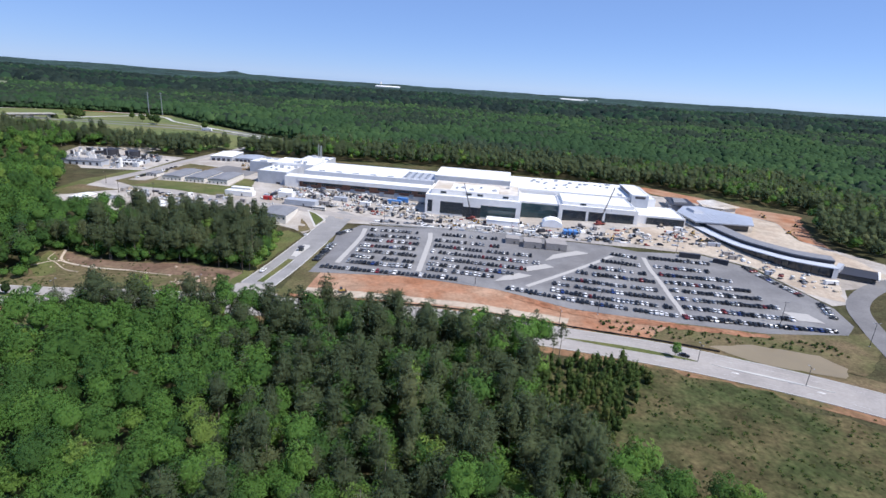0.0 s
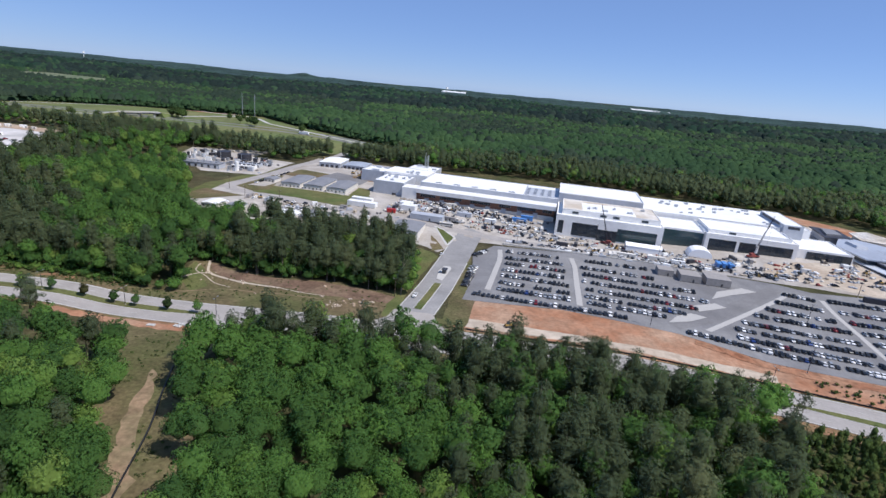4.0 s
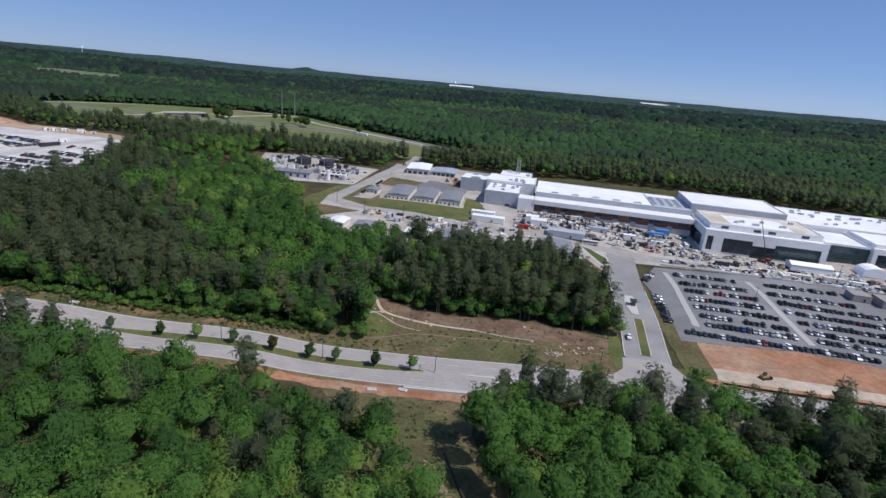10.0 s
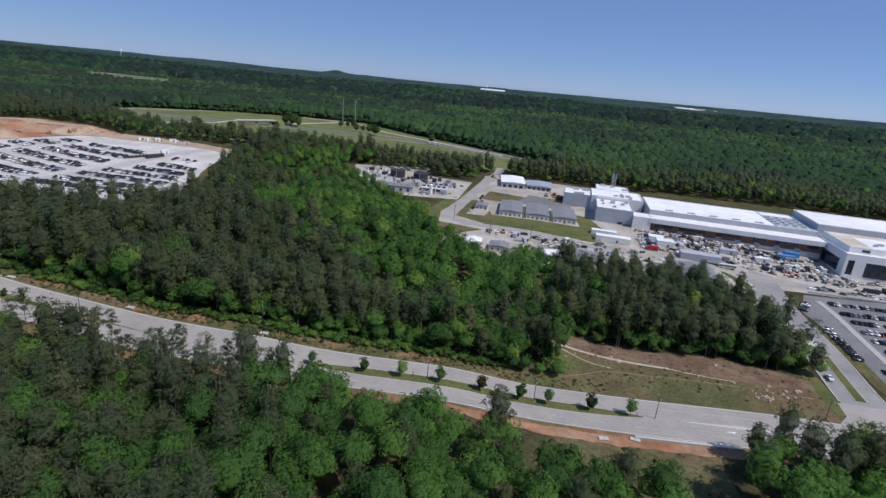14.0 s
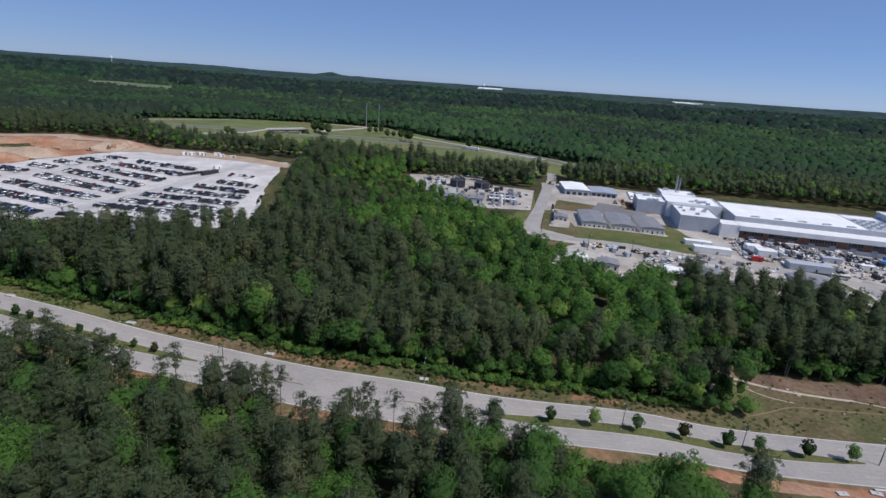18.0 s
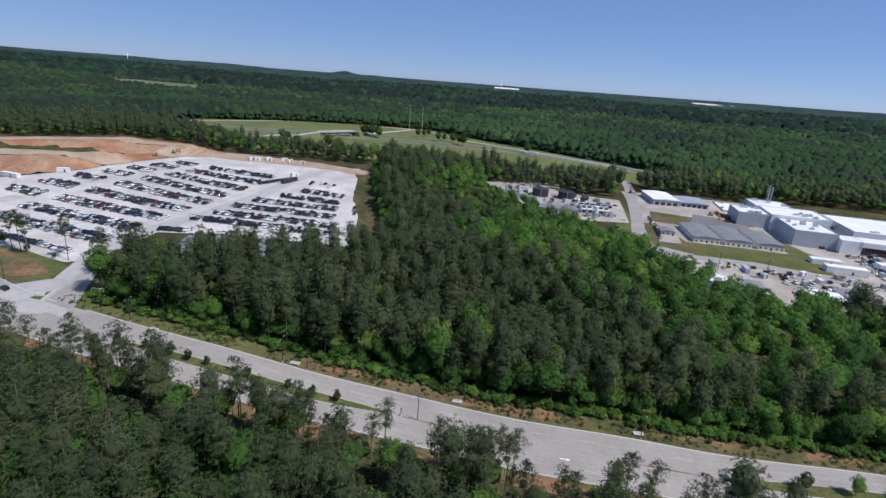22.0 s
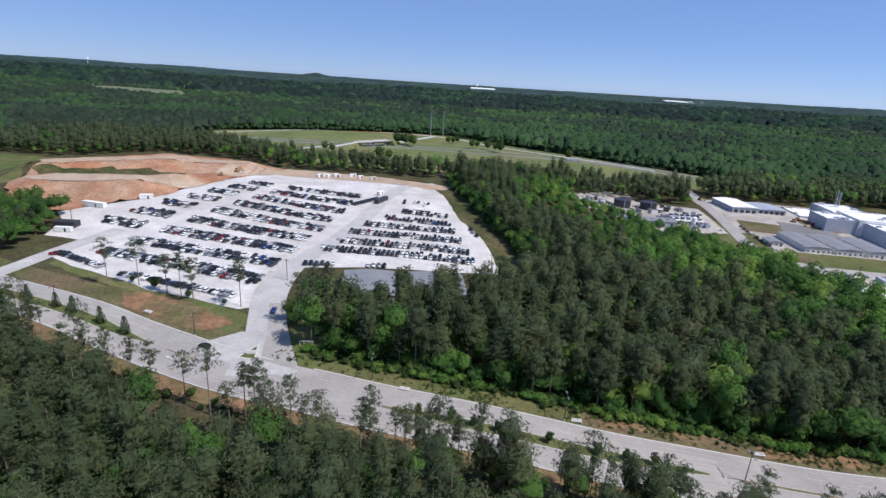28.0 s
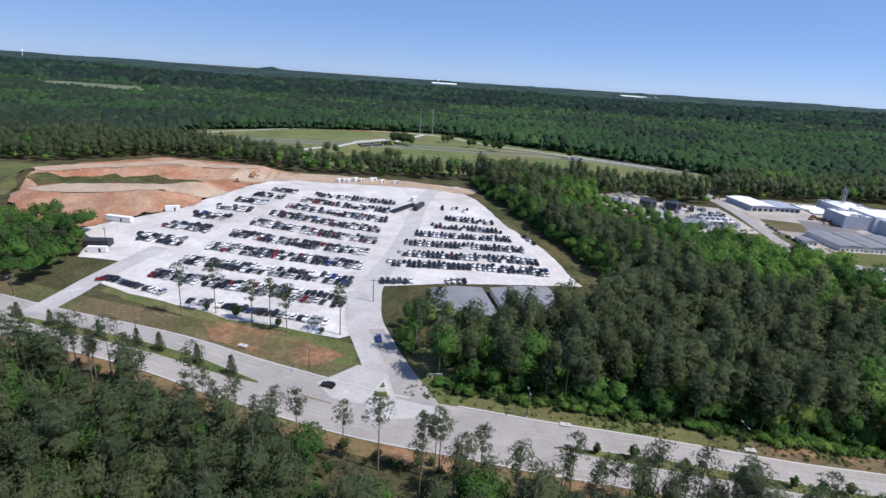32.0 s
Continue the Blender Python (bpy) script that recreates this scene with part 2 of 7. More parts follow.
def beam(p, q, w):
    """A square bar from p to q."""
    p, q = Vector(p), Vector(q)
    d = (q - p).normalized()
    a = d.cross(Vector((0, 0, 1)) if abs(d.z) < 0.9 else Vector((1, 0, 0))).normalized() * w / 2
    b = d.cross(a).normalized() * w / 2
    v = [p + a + b, p - a + b, p - a - b, p + a - b, q + a + b, q - a + b, q - a - b, q + a - b]
    return [tuple(c) for c in v], [(3, 2, 1, 0), (4, 5, 6, 7), (0, 1, 5, 4), (1, 2, 6, 5), (2, 3, 7, 6), (3, 0, 4, 7)]


def joined(*pieces):
    v, f = [], []
    for pv, pf in pieces:
        n = len(v)
        v += pv
        f += [tuple(i + n for i in face) for face in pf]
    return v, f


def part(name, shape, mat, parent, label=""):
    ob = link_mesh(name, shape[0], shape[1], mat, parent)
    return tagged(ob, label)


# ---- ground ----
SPOTS = np.array([(-74, 285, -11.5), (120, 255, -13), (26, 330, -10.5), (5, 385, -9), (-87, 340, -11), (-140, 470, -2), (185, 487, -3), (-220, 250, -13), (-279, 245, -9), (-552, 270, 4.5), (-557, 298, 6.5), (-670, 335, 7), (-512, 420, 8), (-562, 371, 8.5), (-500, 540, 10.5), (-560, 550, 11.5), (-684, 485, 13), (-255, 600, 2.5), (-362, 789, 8), (-446, 386, 4), (0, 600, 1), (250, 480, -4), (130, 200, -15), (200, 250, -14), (-100, 100, -14), (-400, 120, -6), (-600, 200, 2), (-360, 300, -4), (-300, 420, 0), (0, 900, 5), (-700, 700, 12), (-240, 480, 0)], float)


def lift(x, y):
    """The earth banks beside the gravel lot and the berm at the modular offices."""
    x, y = np.asarray(x, float), np.asarray(y, float)

    def ridge(ax, ay, bx, by, wide, high):
        dx, dy = bx - ax, by - ay
        s = np.clip(((x - ax) * dx + (y - ay) * dy) / (dx * dx + dy * dy), 0, 1)
        d = np.hypot(x - ax - s * dx, y - ay - s * dy) / wide
        return high * np.clip(1.25 - d, 0, 0.75) / 0.75

    z = ridge(-790, 468, -735, 474, 27, 8.5)
    z = np.maximum(z, ridge(-735, 474, -700, 502, 24, 7.5))
    z = np.maximum(z, ridge(-835, 532, -755, 580, 26, 8.0))
    z = np.maximum(z, ridge(-755, 580, -700, 588, 22, 6.0))
    border = np.interp(y, [400, 412, 458, 520, 568, 600], [-750, -750, -708, -694, -680, -668])
    return z * np.clip((border - x) / 16, 0, 1)


def height(x, y):
    """Height of the ground."""
    x, y = np.asarray(x, float), np.asarray(y, float)
    d2 = (x[..., None] - SPOTS[:, 0]) ** 2 + (y[..., None] - SPOTS[:, 1]) ** 2 + 625.0
    w = d2 ** -1.7
    z = (w * SPOTS[:, 2]).sum(-1) / w.sum(-1)
    r = np.hypot(x + 250, y - 100)
    far = np.clip((r - 1300) / 3500, 0, 1.2)
    return z * (1 - np.clip(far * 2, 0, 1)) + 43 * far ** 1.35 + lift(x, y)


def h1(x, y):
    return float(height(np.array([x]), np.array([y]))[0])


def axis(lo, a, b, hi, fine, grow):
    mid = list(np.arange(a, b + 0.1, fine))
    step, out = fine, []
    v = b
    while v < hi:
        step *= grow
        v += step
        out.append(v)
    step, low = fine, []
    v = a
    while v > lo:
        step *= grow
        v -= step
        low.append(v)
    return np.array(low[::-1] + mid + out)


def inside(poly, x, y):
    x, y = np.asarray(x, float), np.asarray(y, float)
    hit = np.zeros(x.shape, bool)
    for (ax, ay), (bx, by) in zip(poly, poly[1:] + poly[:1]):
        if ay != by:
            cross = ((ay > y) != (by > y)) & (x < (bx - ax) * (y - ay) / (by - ay) + ax)
            hit ^= cross
    return hit


gx, gy = axis(-5600, -980, 460, 5600, 10, 1.25), axis(-2500, 20, 1000, 5600, 10, 1.22)
GX, GY = np.meshgrid(gx, gy)
GZ = height(GX.ravel(), GY.ravel()).reshape(GX.shape)
HEAP = [(-705, 460), (-692, 520), (-676, 568), (-660, 600), (-720, 632), (-800, 645), (-860, 590), (-830, 500), (-790, 430), (-750, 412)]
GZ -= 1.6 * inside(HEAP, GX, GY)
nx, ny = len(gx), len(gy)
ground = link_mesh("ground", np.stack([GX, GY, GZ], -1).reshape(-1, 3), [(j * nx + i, j * nx + i + 1, (j + 1) * nx + i + 1, (j + 1) * nx + i) for j in range(ny - 1) for i in range(nx - 1)], GROUND, smooth=True)
tagged(ground, "rolling ground under woodland, brown and green", "ground", kind="structure")


def rough(poly, step=6.0, amp=1.0, seed=1):
    """A ragged outline through the given corners."""
    rnd, out = random.Random(seed), []
    for (ax, ay), (bx, by) in zip(poly, poly[1:] + poly[:1]):
        n = max(1, int(math.hypot(bx - ax, by - ay) / step))
        for i in range(n):
            s = i / n
            out.append((ax + (bx - ax) * s + rnd.uniform(-amp, amp), ay + (by - ay) * s + rnd.uniform(-amp, amp)))
    return out


def clip_cell(poly, x0, x1, y0, y1):
    for ax, lim, keep_low in ((0, x0, False), (0, x1, True), (1, y0, False), (1, y1, True)):
        out = []
        for p, q in zip(poly, poly[1:] + poly[:1]):
            ip, iq = (p[ax] <= lim) == keep_low or p[ax] == lim, (q[ax] <= lim) == keep_low or q[ax] == lim
            if ip:
                out.append(p)
            if ip != iq:
                s = (lim - p[ax]) / (q[ax] - p[ax])
                out.append((p[0] + (q[0] - p[0]) * s, p[1] + (q[1] - p[1]) * s))
        poly = out
        if len(poly) < 3:
            return []
    return poly


def drape(name, poly, mat, off, label="", category="", cell=10.0, parent=None):
    """A patch of surface laid over the ground."""
    xs, ys = [p[0] for p in poly], [p[1] for p in poly]
    verts, faces, seen = [], [], {}
    for i in range(int(min(xs) // cell), int(max(xs) // cell) + 1):
        col = clip_cell(poly, i * cell, (i + 1) * cell, -1e5, 1e5)
        if not col:
            continue
        for j in range(int(min(p[1] for p in col) // cell), int(max(p[1] for p in col) // cell) + 1):
            c = clip_cell(col, i * cell, (i + 1) * cell, j * cell, (j + 1) * cell)
            if len(c) >= 3:
                loop = []
                for q in c:
                    key = (round(q[0], 2), round(q[1], 2))
                    if key not in seen:
                        seen[key] = len(verts)
                        verts.append(q)
                    if seen[key] not in loop:
                        loop.append(seen[key])
                if len(loop) >= 3:
                    faces.append(tuple(loop))
    v = np.array(verts)
    z = height(v[:, 0], v[:, 1]) + off
    area = sum(p[0] * q[1] - q[0] * p[1] for p, q in zip(poly, poly[1:] + poly[:1]))
    if area < 0:
        faces = [f[::-1] for f in faces]
    ob = link_mesh(name, np.column_stack([v, z]), faces, mat, parent)
    if not parent:
        tagged(ob, label, category, kind="structure")
    return ob


def smooth_line(pts, step=6.0):
    """Points along a smooth curve through pts (Catmull-Rom)."""
    p = [np.array(q, float) for q in pts]
    p = [2 * p[0] - p[1]] + p + [2 * p[-1] - p[-2]]
    out = []
    for a, b, c, d in zip(p, p[1:], p[2:], p[3:]):
        n = max(1, int(np.linalg.norm(c - b) / step))
        for i in range(n):
            t = i / n
            out.append(0.5 * (2 * b + (c - a) * t + (2 * a - 5 * b + 4 * c - d) * t * t + (3 * b - a - 3 * c + d) * t ** 3))
    return np.array(out + [p[-2]])


def normals_of(line):
    d = np.gradient(line, axis=0)
    d /= np.linalg.norm(d, axis=1)[:, None]
    return np.column_stack([-d[:, 1], d[:, 0]])


def strip(name, line, o0, o1, mat, off, label="", category="", parent=None, thick=0.0):
    """A band along a line, between two offsets to its left, laid over the ground."""
    nrm = normals_of(line)
    k = max(1, int(abs(o1 - o0) / 5))
    cols = [line + nrm * (o0 + (o1 - o0) * i / k) for i in range(k + 1)]
    v = np.concatenate(cols)
    z = height(v[:, 0], v[:, 1]) + off
    n = len(line)
    faces = [(a * n + i, a * n + i + 1, (a + 1) * n + i + 1, (a + 1) * n + i) for a in range(k) for i in range(n - 1)]
    if o1 < o0:
        faces = [f[::-1] for f in faces]
    verts = np.column_stack([v, z])
    if thick:
        m = len(verts)
        verts = np.concatenate([verts, verts - (0, 0, thick)])
        faces += [(i, m + i, m + i + 1, i + 1) for i in range(n - 1)] + [(k * n + i + 1, m + k * n + i + 1, m + k * n + i, k * n + i) for i in range(n - 1)]
    ob = link_mesh(name, verts, faces, mat, parent)
    if not parent:
        tagged(ob, label, category, kind="structure")
    return ob


def between(line, x0, x1):
    """The stretch of a line whose x lies between x0 and x1."""
    return line[(line[:, 0] >= x0) & (line[:, 0] <= x1)]


# ---- roads, lots, verges ----
RUBBER_PIPE = material("black_plastic_pipe", (0.02, 0.02, 0.022), 0.5)
DRIVE = material("worn_drive_asphalt", (0.295, 0.285, 0.278), 0.9, grain=0.12, scale=0.8, stain=0.18, stain_scale=0.03, second=(0.25, 0.243, 0.24))
ROAD = smooth_line([(-860, 368), (-800, 350), (-735, 325), (-694, 310), (-644, 294), (-611, 280), (-572, 265), (-540, 257), (-510, 250), (-455, 242), (-415, 240), (-375, 237), (-330, 238), (-290, 240), (-250, 241.5), (-200, 242.5), (-160, 243), (-85, 244), (-40, 243.5), (0, 241), (40, 235), (75, 229.5), (110, 222), (130, 216), (160, 204), (190, 188), (230, 163), (290, 118), (400, 20)], 5.0)
DRIVEWAY = smooth_line([(-98, 250), (-96, 272), (-90, 310), (-86.5, 340), (-84, 362), (-81, 385), (-77, 412), (-70, 425)], 4.0)
GATE_DRIVE = smooth_line([(-562, 262), (-565, 285), (-571, 305), (-577, 325), (-579, 350)], 4.0)
SIDE_DRIVE = smooth_line([(-702, 318), (-700, 336), (-699, 352), (-696, 372), (-690, 396)], 4.0)
CAMPUS_ROAD = smooth_line([(-255, 700), (-258, 660), (-268, 600), (-279, 530), (-288, 480), (-286, 455), (-272, 445), (-240, 440), (-205, 432), (-160, 424), (-110, 422), (-75, 418), (-20, 412), (60, 404), (140, 388)], 6.0)
EAST_ROAD = smooth_line([(205, 168), (225, 215), (243, 262), (262, 300), (300, 330), (360, 352)], 6.0)

strip("verge_north", between(ROAD, -800, 215), 10, 24, DRY, 0.10, "dry grass verge beside the parkway", "verge")
strip("verge_south", between(ROAD, -800, 330), -10, -17.5, CLAY_VERGE, 0.10, "red clay and grass verge beside the parkway", "verge")
road = strip("road", ROAD, -11.2, 11.2, CONCRETE, 0.22, "pale grey concrete four-lane divided parkway", "road")
strip("kerb", between(ROAD, -800, -560), 11.0, 11.6, KERB, 0.36, "pale concrete kerb", "kerb", thick=0.3)
strip("kerb", between(ROAD, -548, -112), 11.0, 11.6, KERB, 0.36, "pale concrete kerb", "kerb", thick=0.3)
strip("kerb", between(ROAD, -74, 205), 11.0, 11.6, KERB, 0.36, "pale concrete kerb", "kerb", thick=0.3)
strip("kerb", between(ROAD, -800, 330), -11.5, -11.05, KERB, 0.36, "pale concrete kerb", "kerb", thick=0.3)


def median(name, x0, x1, w, mat, label):
    """A raised island along the road's middle, with a kerb and rounded noses."""
    line = between(ROAD, x0, x1)
    n = len(line)
    taper = np.array([min(1.0, (min(i, n - 1 - i) + 0.15) / 5) for i in range(n)]) ** 0.6
    nrm = normals_of(line)
    for nm, wide, off, m in (("median_kerb", w + 0.35, 0.36, KERB), (name, w, 0.42, mat)):
        a, b = line + nrm * (wide * taper)[:, None], line - nrm * (wide * taper)[:, None]
        v = np.concatenate([a, line, b])
        z = height(v[:, 0], v[:, 1]) + off
        v = np.column_stack([v, z])
        m3 = len(v)
        v = np.concatenate([v, v - (0, 0, 0.3)])
        f = [(k * n + i + 1, k * n + i, (k + 1) * n + i, (k + 1) * n + i + 1) for k in (0, 1) for i in range(n - 1)]
        f += [(i, i + 1, m3 + i + 1, m3 + i) for i in range(n - 1)] + [(2 * n + i + 1, 2 * n + i, m3 + 2 * n + i, m3 + 2 * n + i + 1) for i in range(n - 1)]
        tagged(link_mesh(nm, v, f, m), label if m is mat else "pale concrete kerb round the median", "median", kind="structure")


median("median", -322, -186, 2.4, GRASS, "grassy road median planted with small trees")
median("median", -520, -418, 2.0, GRASS, "grassy road median planted with small trees")
median("median", -712, -606, 2.4, GRASS, "grassy road median planted with dark conical shrubs")
median("median", 62, 126, 1.9, GRASS, "grassy road median with one young tree")
median("concrete_island", -180, -112, 0.7, KERB, "narrow pale concrete traffic island")
median("concrete_island", -415, -378, 0.6, CLAY_VERGE, "narrow raised traffic island with reddish paving")
median("concrete_island", -600, -578, 0.6, CLAY_VERGE, "narrow raised traffic island with reddish paving")
median("concrete_island", -348, -324, 0.6, CLAY_VERGE, "narrow raised traffic island with reddish paving")
median("concrete_island", 128, 175, 0.7, KERB, "narrow pale concrete traffic island")

for o in (-8.9, -4.2, 4.2, 8.9):
    for w in (-0.85, 0.85):
        strip("tyre_track", between(ROAD, -740, 240), o + w - 0.32, o + w + 0.32, WEAR, 0.227, "darker tyre-worn band in the concrete lane", "road wear")
for x0, x1, o0, o1 in ((-452, -418, 15, 19), (-402, -352, 14, 20), (-338, -296, 15, 20), (-286, -262, 15, 19)):
    side = between(ROAD, x0, x1)
    side_n = normals_of(side)
    outer = [tuple(p + n * o1) for p, n in zip(side, side_n)]
    inner = [tuple(p + n * o0) for p, n in zip(side, side_n)]
    drape("bare_clay", rough(inner + outer[::-1], 4, 1.3, int(-x0)), CLAY_VERGE, 0.16, "bare red clay showing through the verge", "earth", cell=6)
strip("verge_gate", between(ROAD, -556, -452), 11.8, 22, GRASS, 0.14, "green grass verge beside the parkway", "verge")
# painted lane lines, dash by dash
lane = thing("lane_marking", (0, 0, 0), label="worn white dashed lane lines on the parkway", category="road marking", kind="structure")
nrm_road = normals_of(ROAD)
for side in (-6.6, 6.6):
    for i in range(4, len(ROAD) - 4, 3):
        if -720 < ROAD[i, 0] < 200:
            strip("dash", ROAD[i : i + 2], side - 0.07, side + 0.07, FADED, 0.235, parent=lane)
arrows = thing("turn_arrow", (0, 0, 0), label="white painted turn arrows in the turning lanes", category="road marking", kind="structure")
for i in range(len(ROAD)):
    x = ROAD[i, 0]
    if any(abs(x - c) < 2.6 for c in (-160, -128, -366, -590, 140, 168)):
        p, q = ROAD[i] - nrm_road[i] * 3.2, nrm_road[i]
        d = np.array([q[1], -q[0]])
        pts = [p + d * a + q * b for a, b in ((-1.6, -0.12), (0.4, -0.12), (0.4, -0.55), (1.7, 0.1), (0.4, 0.75), (0.4, 0.3), (-1.6, 0.3))]
        link_mesh("arrow", [(a[0], a[1], h1(a[0], a[1]) + 0.24) for a in pts], [tuple(range(7))], PAINT, arrows)

LOT = [(-74, 296), (-20, 297), (38, 284), (76, 267), (132, 257), (178, 252), (224, 256), (236, 268), (242, 292), (238, 312), (224, 352), (196, 372), (150, 373), (132, 382), (62, 398), (5, 402), (-58, 399), (-72, 372), (-70, 330)]
WEST_LOT = [(-700, 352), (-678, 340), (-654, 331), (-630, 320), (-608, 315), (-585, 308), (-571, 318), (-572, 357), (-535, 364), (-471, 375), (-481, 428), (-498, 477), (-512, 540), (-520, 560), (-548, 566), (-590, 590), (-639, 590), (-676, 568), (-692, 520), (-706, 458), (-742, 416), (-726, 400), (-722, 378), (-700, 376)]
CAMPUS = [(-292, 388), (-235, 376), (-180, 380), (-140, 385), (-117, 385), (-104, 379), (-96, 372), (-88, 388), (-74, 402), (5, 404), (62, 400), (132, 384), (198, 374), (226, 353), (240, 313), (244, 296), (256, 300), (270, 322), (322, 336), (336, 372), (300, 420), (318, 480), (268, 560), (210, 600), (60, 590), (-120, 600), (-140, 640), (-200, 640), (-270, 640), (-275, 590), (-284, 520), (-296, 470)]
CLEARING = [(-213, 258), (-112, 262), (-108, 290), (-126, 293), (-150, 296), (-178, 294), (-205, 297), (-221, 306), (-231, 304), (-230, 284), (-221, 273)]
drape("clearing", rough(CLEARING, 6, 1.5, 2), DRY, 0.14, "rough clearing of dry brown grass", "clearing")
drape("grass_patch", rough([(-230, 303), (-229, 284), (-220, 273), (-212, 266), (-208, 274), (-216, 285), (-220, 294), (-225, 300)], 5, 0.8, 3), GRASS, 0.18, "green grass at the edge of the clearing", "grass")
drape("bare_earth", rough([(-221, 304), (-212, 290), (-194, 285), (-171, 282), (-158, 279), (-132, 277.5), (-112, 278.5), (-109, 288), (-126, 292.5), (-150, 295), (-178, 293.4), (-205, 296.3)], 5, 0.9, 4), BROWN_SOIL, 0.18, "bare brown earth along the back of the clearing", "earth")
drape("verge_drive", rough([(-112, 262), (-106, 262), (-104, 300), (-98, 345), (-95, 363), (-99, 371), (-108, 376), (-115, 368), (-110, 345)], 5, 0.6, 5), GRASS, 0.16, "grass strip beside the entrance drive", "verge")
drape("gate_grass", rough([(-105, 403), (-103, 384), (-100, 373), (-93, 380), (-98, 392)], 4, 0.4, 54), DRY, 0.3, "dry grass wedge beside the gatehouse office", "verge", cell=5)
drape("drive_island_kerb", [(-105, 421), (-97, 417), (-86.5, 405), (-90, 389), (-92, 388)], KERB, 0.3, "concrete kerb round the triangular grass island", "kerb", cell=5)
drape("drive_island_grass", [(-103, 418.5), (-97, 415.5), (-88, 404.5), (-91.3, 391)], GRASS, 0.34, "triangular grass island where the drive meets the yard", "grass", cell=5)
drape("clay_bank", rough([(-76, 258), (-30, 256), (20, 252), (60, 246), (110, 236), (140, 242), (136, 258), (76, 268), (38, 285), (-20, 298), (-74, 297), (-80, 285)], 6, 1.2, 6), CLAY, 0.15, "graded red clay bank below the car park", "earth bank")
drape("sand_track", rough([(-76, 262), (-40, 261), (20, 256), (70, 247), (72, 254), (20, 263), (-40, 270), (-74, 272)], 5, 0.8, 51), PALE_SAND, 0.2, "pale sandy track along the foot of the clay bank", "track", cell=6)
drape("clay_scarp", rough([(44, 281), (76, 265), (132, 256), (176, 250), (178, 246), (134, 249), (100, 254), (72, 260), (44, 274)], 4, 1.2, 52), SCARP, 0.32, "eroded dark red clay face below the car park", "earth bank", cell=5)
silt = smooth_line([(-70, 259), (-40, 256.5), (0, 254.5), (40, 249.5), (75, 243), (110, 235.5), (140, 228)], 5)
strip("silt_fence", silt, -0.06, 0.06, RUBBER_PIPE, 1.05, "low black silt fence along the foot of the bank", "fence", thick=0.95)
drape("weedy_bank", rough([(110, 238), (150, 228), (200, 212), (228, 238), (238, 262), (224, 257), (178, 253), (132, 258)], 6, 1.2, 7), DRY, 0.20, "weedy brown bank below the car park", "earth bank")
drape("drive_verge", rough([(-82, 262), (-70, 262), (-66, 300), (-72, 335), (-73, 372), (-78, 350), (-80, 310)], 5, 0.5, 8), DRY, 0.22, "dry grass strip between drive and car park", "verge")
strip("foot_trail", smooth_line([(-219, 263.5), (-209, 268), (-198, 273), (-182, 273.2), (-165, 273.6), (-140, 272.5), (-116, 272)], 4), -0.35, 0.35, EARTH, 0.24, "narrow trodden foot trail through the dry grass", "trail")
for wash, wide in (([(-223, 306), (-217.6, 293.5), (-213, 289.4), (-204, 286.2), (-193.6, 283.6), (-182, 282), (-171, 281)], 0.75), ([(-171, 281), (-158, 278), (-145, 276.8)], 0.35), ([(-213.5, 290), (-220.5, 288.7), (-227, 279)], 0.5), ([(-226, 301), (-224, 292), (-216, 287), (-206, 279), (-196, 276)], 0.3)):
    strip("sand_wash", smooth_line(wash, 3), -wide, wide, PALE_SAND, 0.27, "pale sandy wash line across the clearing", "sand")
drape("gate_island", [(-571, 272), (-563, 271), (-566, 283)], KERB, 0.44, "small triangular traffic island with a kerb", "island", cell=6)
drape("island_grass", [(-569.6, 272.8), (-564.4, 272.2), (-566.4, 280.5)], GRASS, 0.47, "grass on the triangular island", "grass", cell=6)
strip("headwall", smooth_line([(-196, 229.2), (-180, 229.6), (-160, 230)], 5), -0.5, 0.5, KERB, 1.0, "low white concrete headwall beside the parkway", "wall", thick=1.2)
strip("drain_pipe", smooth_line([(-178, 196), (-172, 180), (-164, 160), (-158, 138), (-152, 118)], 4), -0.22, 0.22, RUBBER_PIPE, 0.6, "black corrugated drain pipe lying along the trail", "pipe", thick=0.45)
drape("pond", rough([(137, 233), (161, 238), (190, 230), (196, 218), (188, 209), (155, 219)], 4, 0.5, 9), POND, 0.26, "muddy brown retention pond", "pond")
drape("field", rough([(52, 205), (98, 212), (130, 200), (185, 165), (260, 110), (260, 60), (150, 90), (90, 120), (58, 140), (40, 160)], 7, 4, 10), SCRUB, 0.12, "overgrown field of weeds and dry grass", "field")
drape("trail", rough([(-226, 225), (-168, 229), (-170, 205), (-160, 180), (-145, 154), (-136, 135), (-130, 106), (-154, 106), (-168, 133), (-183, 157), (-205, 193), (-214, 208)], 5, 1.5, 11), DRY, 0.12, "grassy clearing with a trail through the woods", "clearing")
drape("dirt_trail", rough([(-184, 192), (-180, 190), (-168, 162), (-154, 135), (-147, 112), (-155, 112), (-164, 140), (-175, 166)], 4, 1.4, 12), EARTH, 0.18, "bare reddish dirt trail", "trail")
drape("grass_north", rough([(-140, 600), (60, 592), (210, 602), (270, 564), (330, 540), (380, 545), (345, 600), (160, 652), (-60, 674), (-145, 664)], 8, 3, 13), SCRUB, 0.10, "mown grass strip behind the factory", "grass")
drape("dirt_east", rough([(262, 560), (318, 482), (302, 420), (314, 396), (320, 430), (342, 478), (366, 518), (330, 535), (290, 592), (250, 630), (225, 620)], 6, 2, 14), CLAY, 0.13, "bare red dirt beside the offices", "earth")
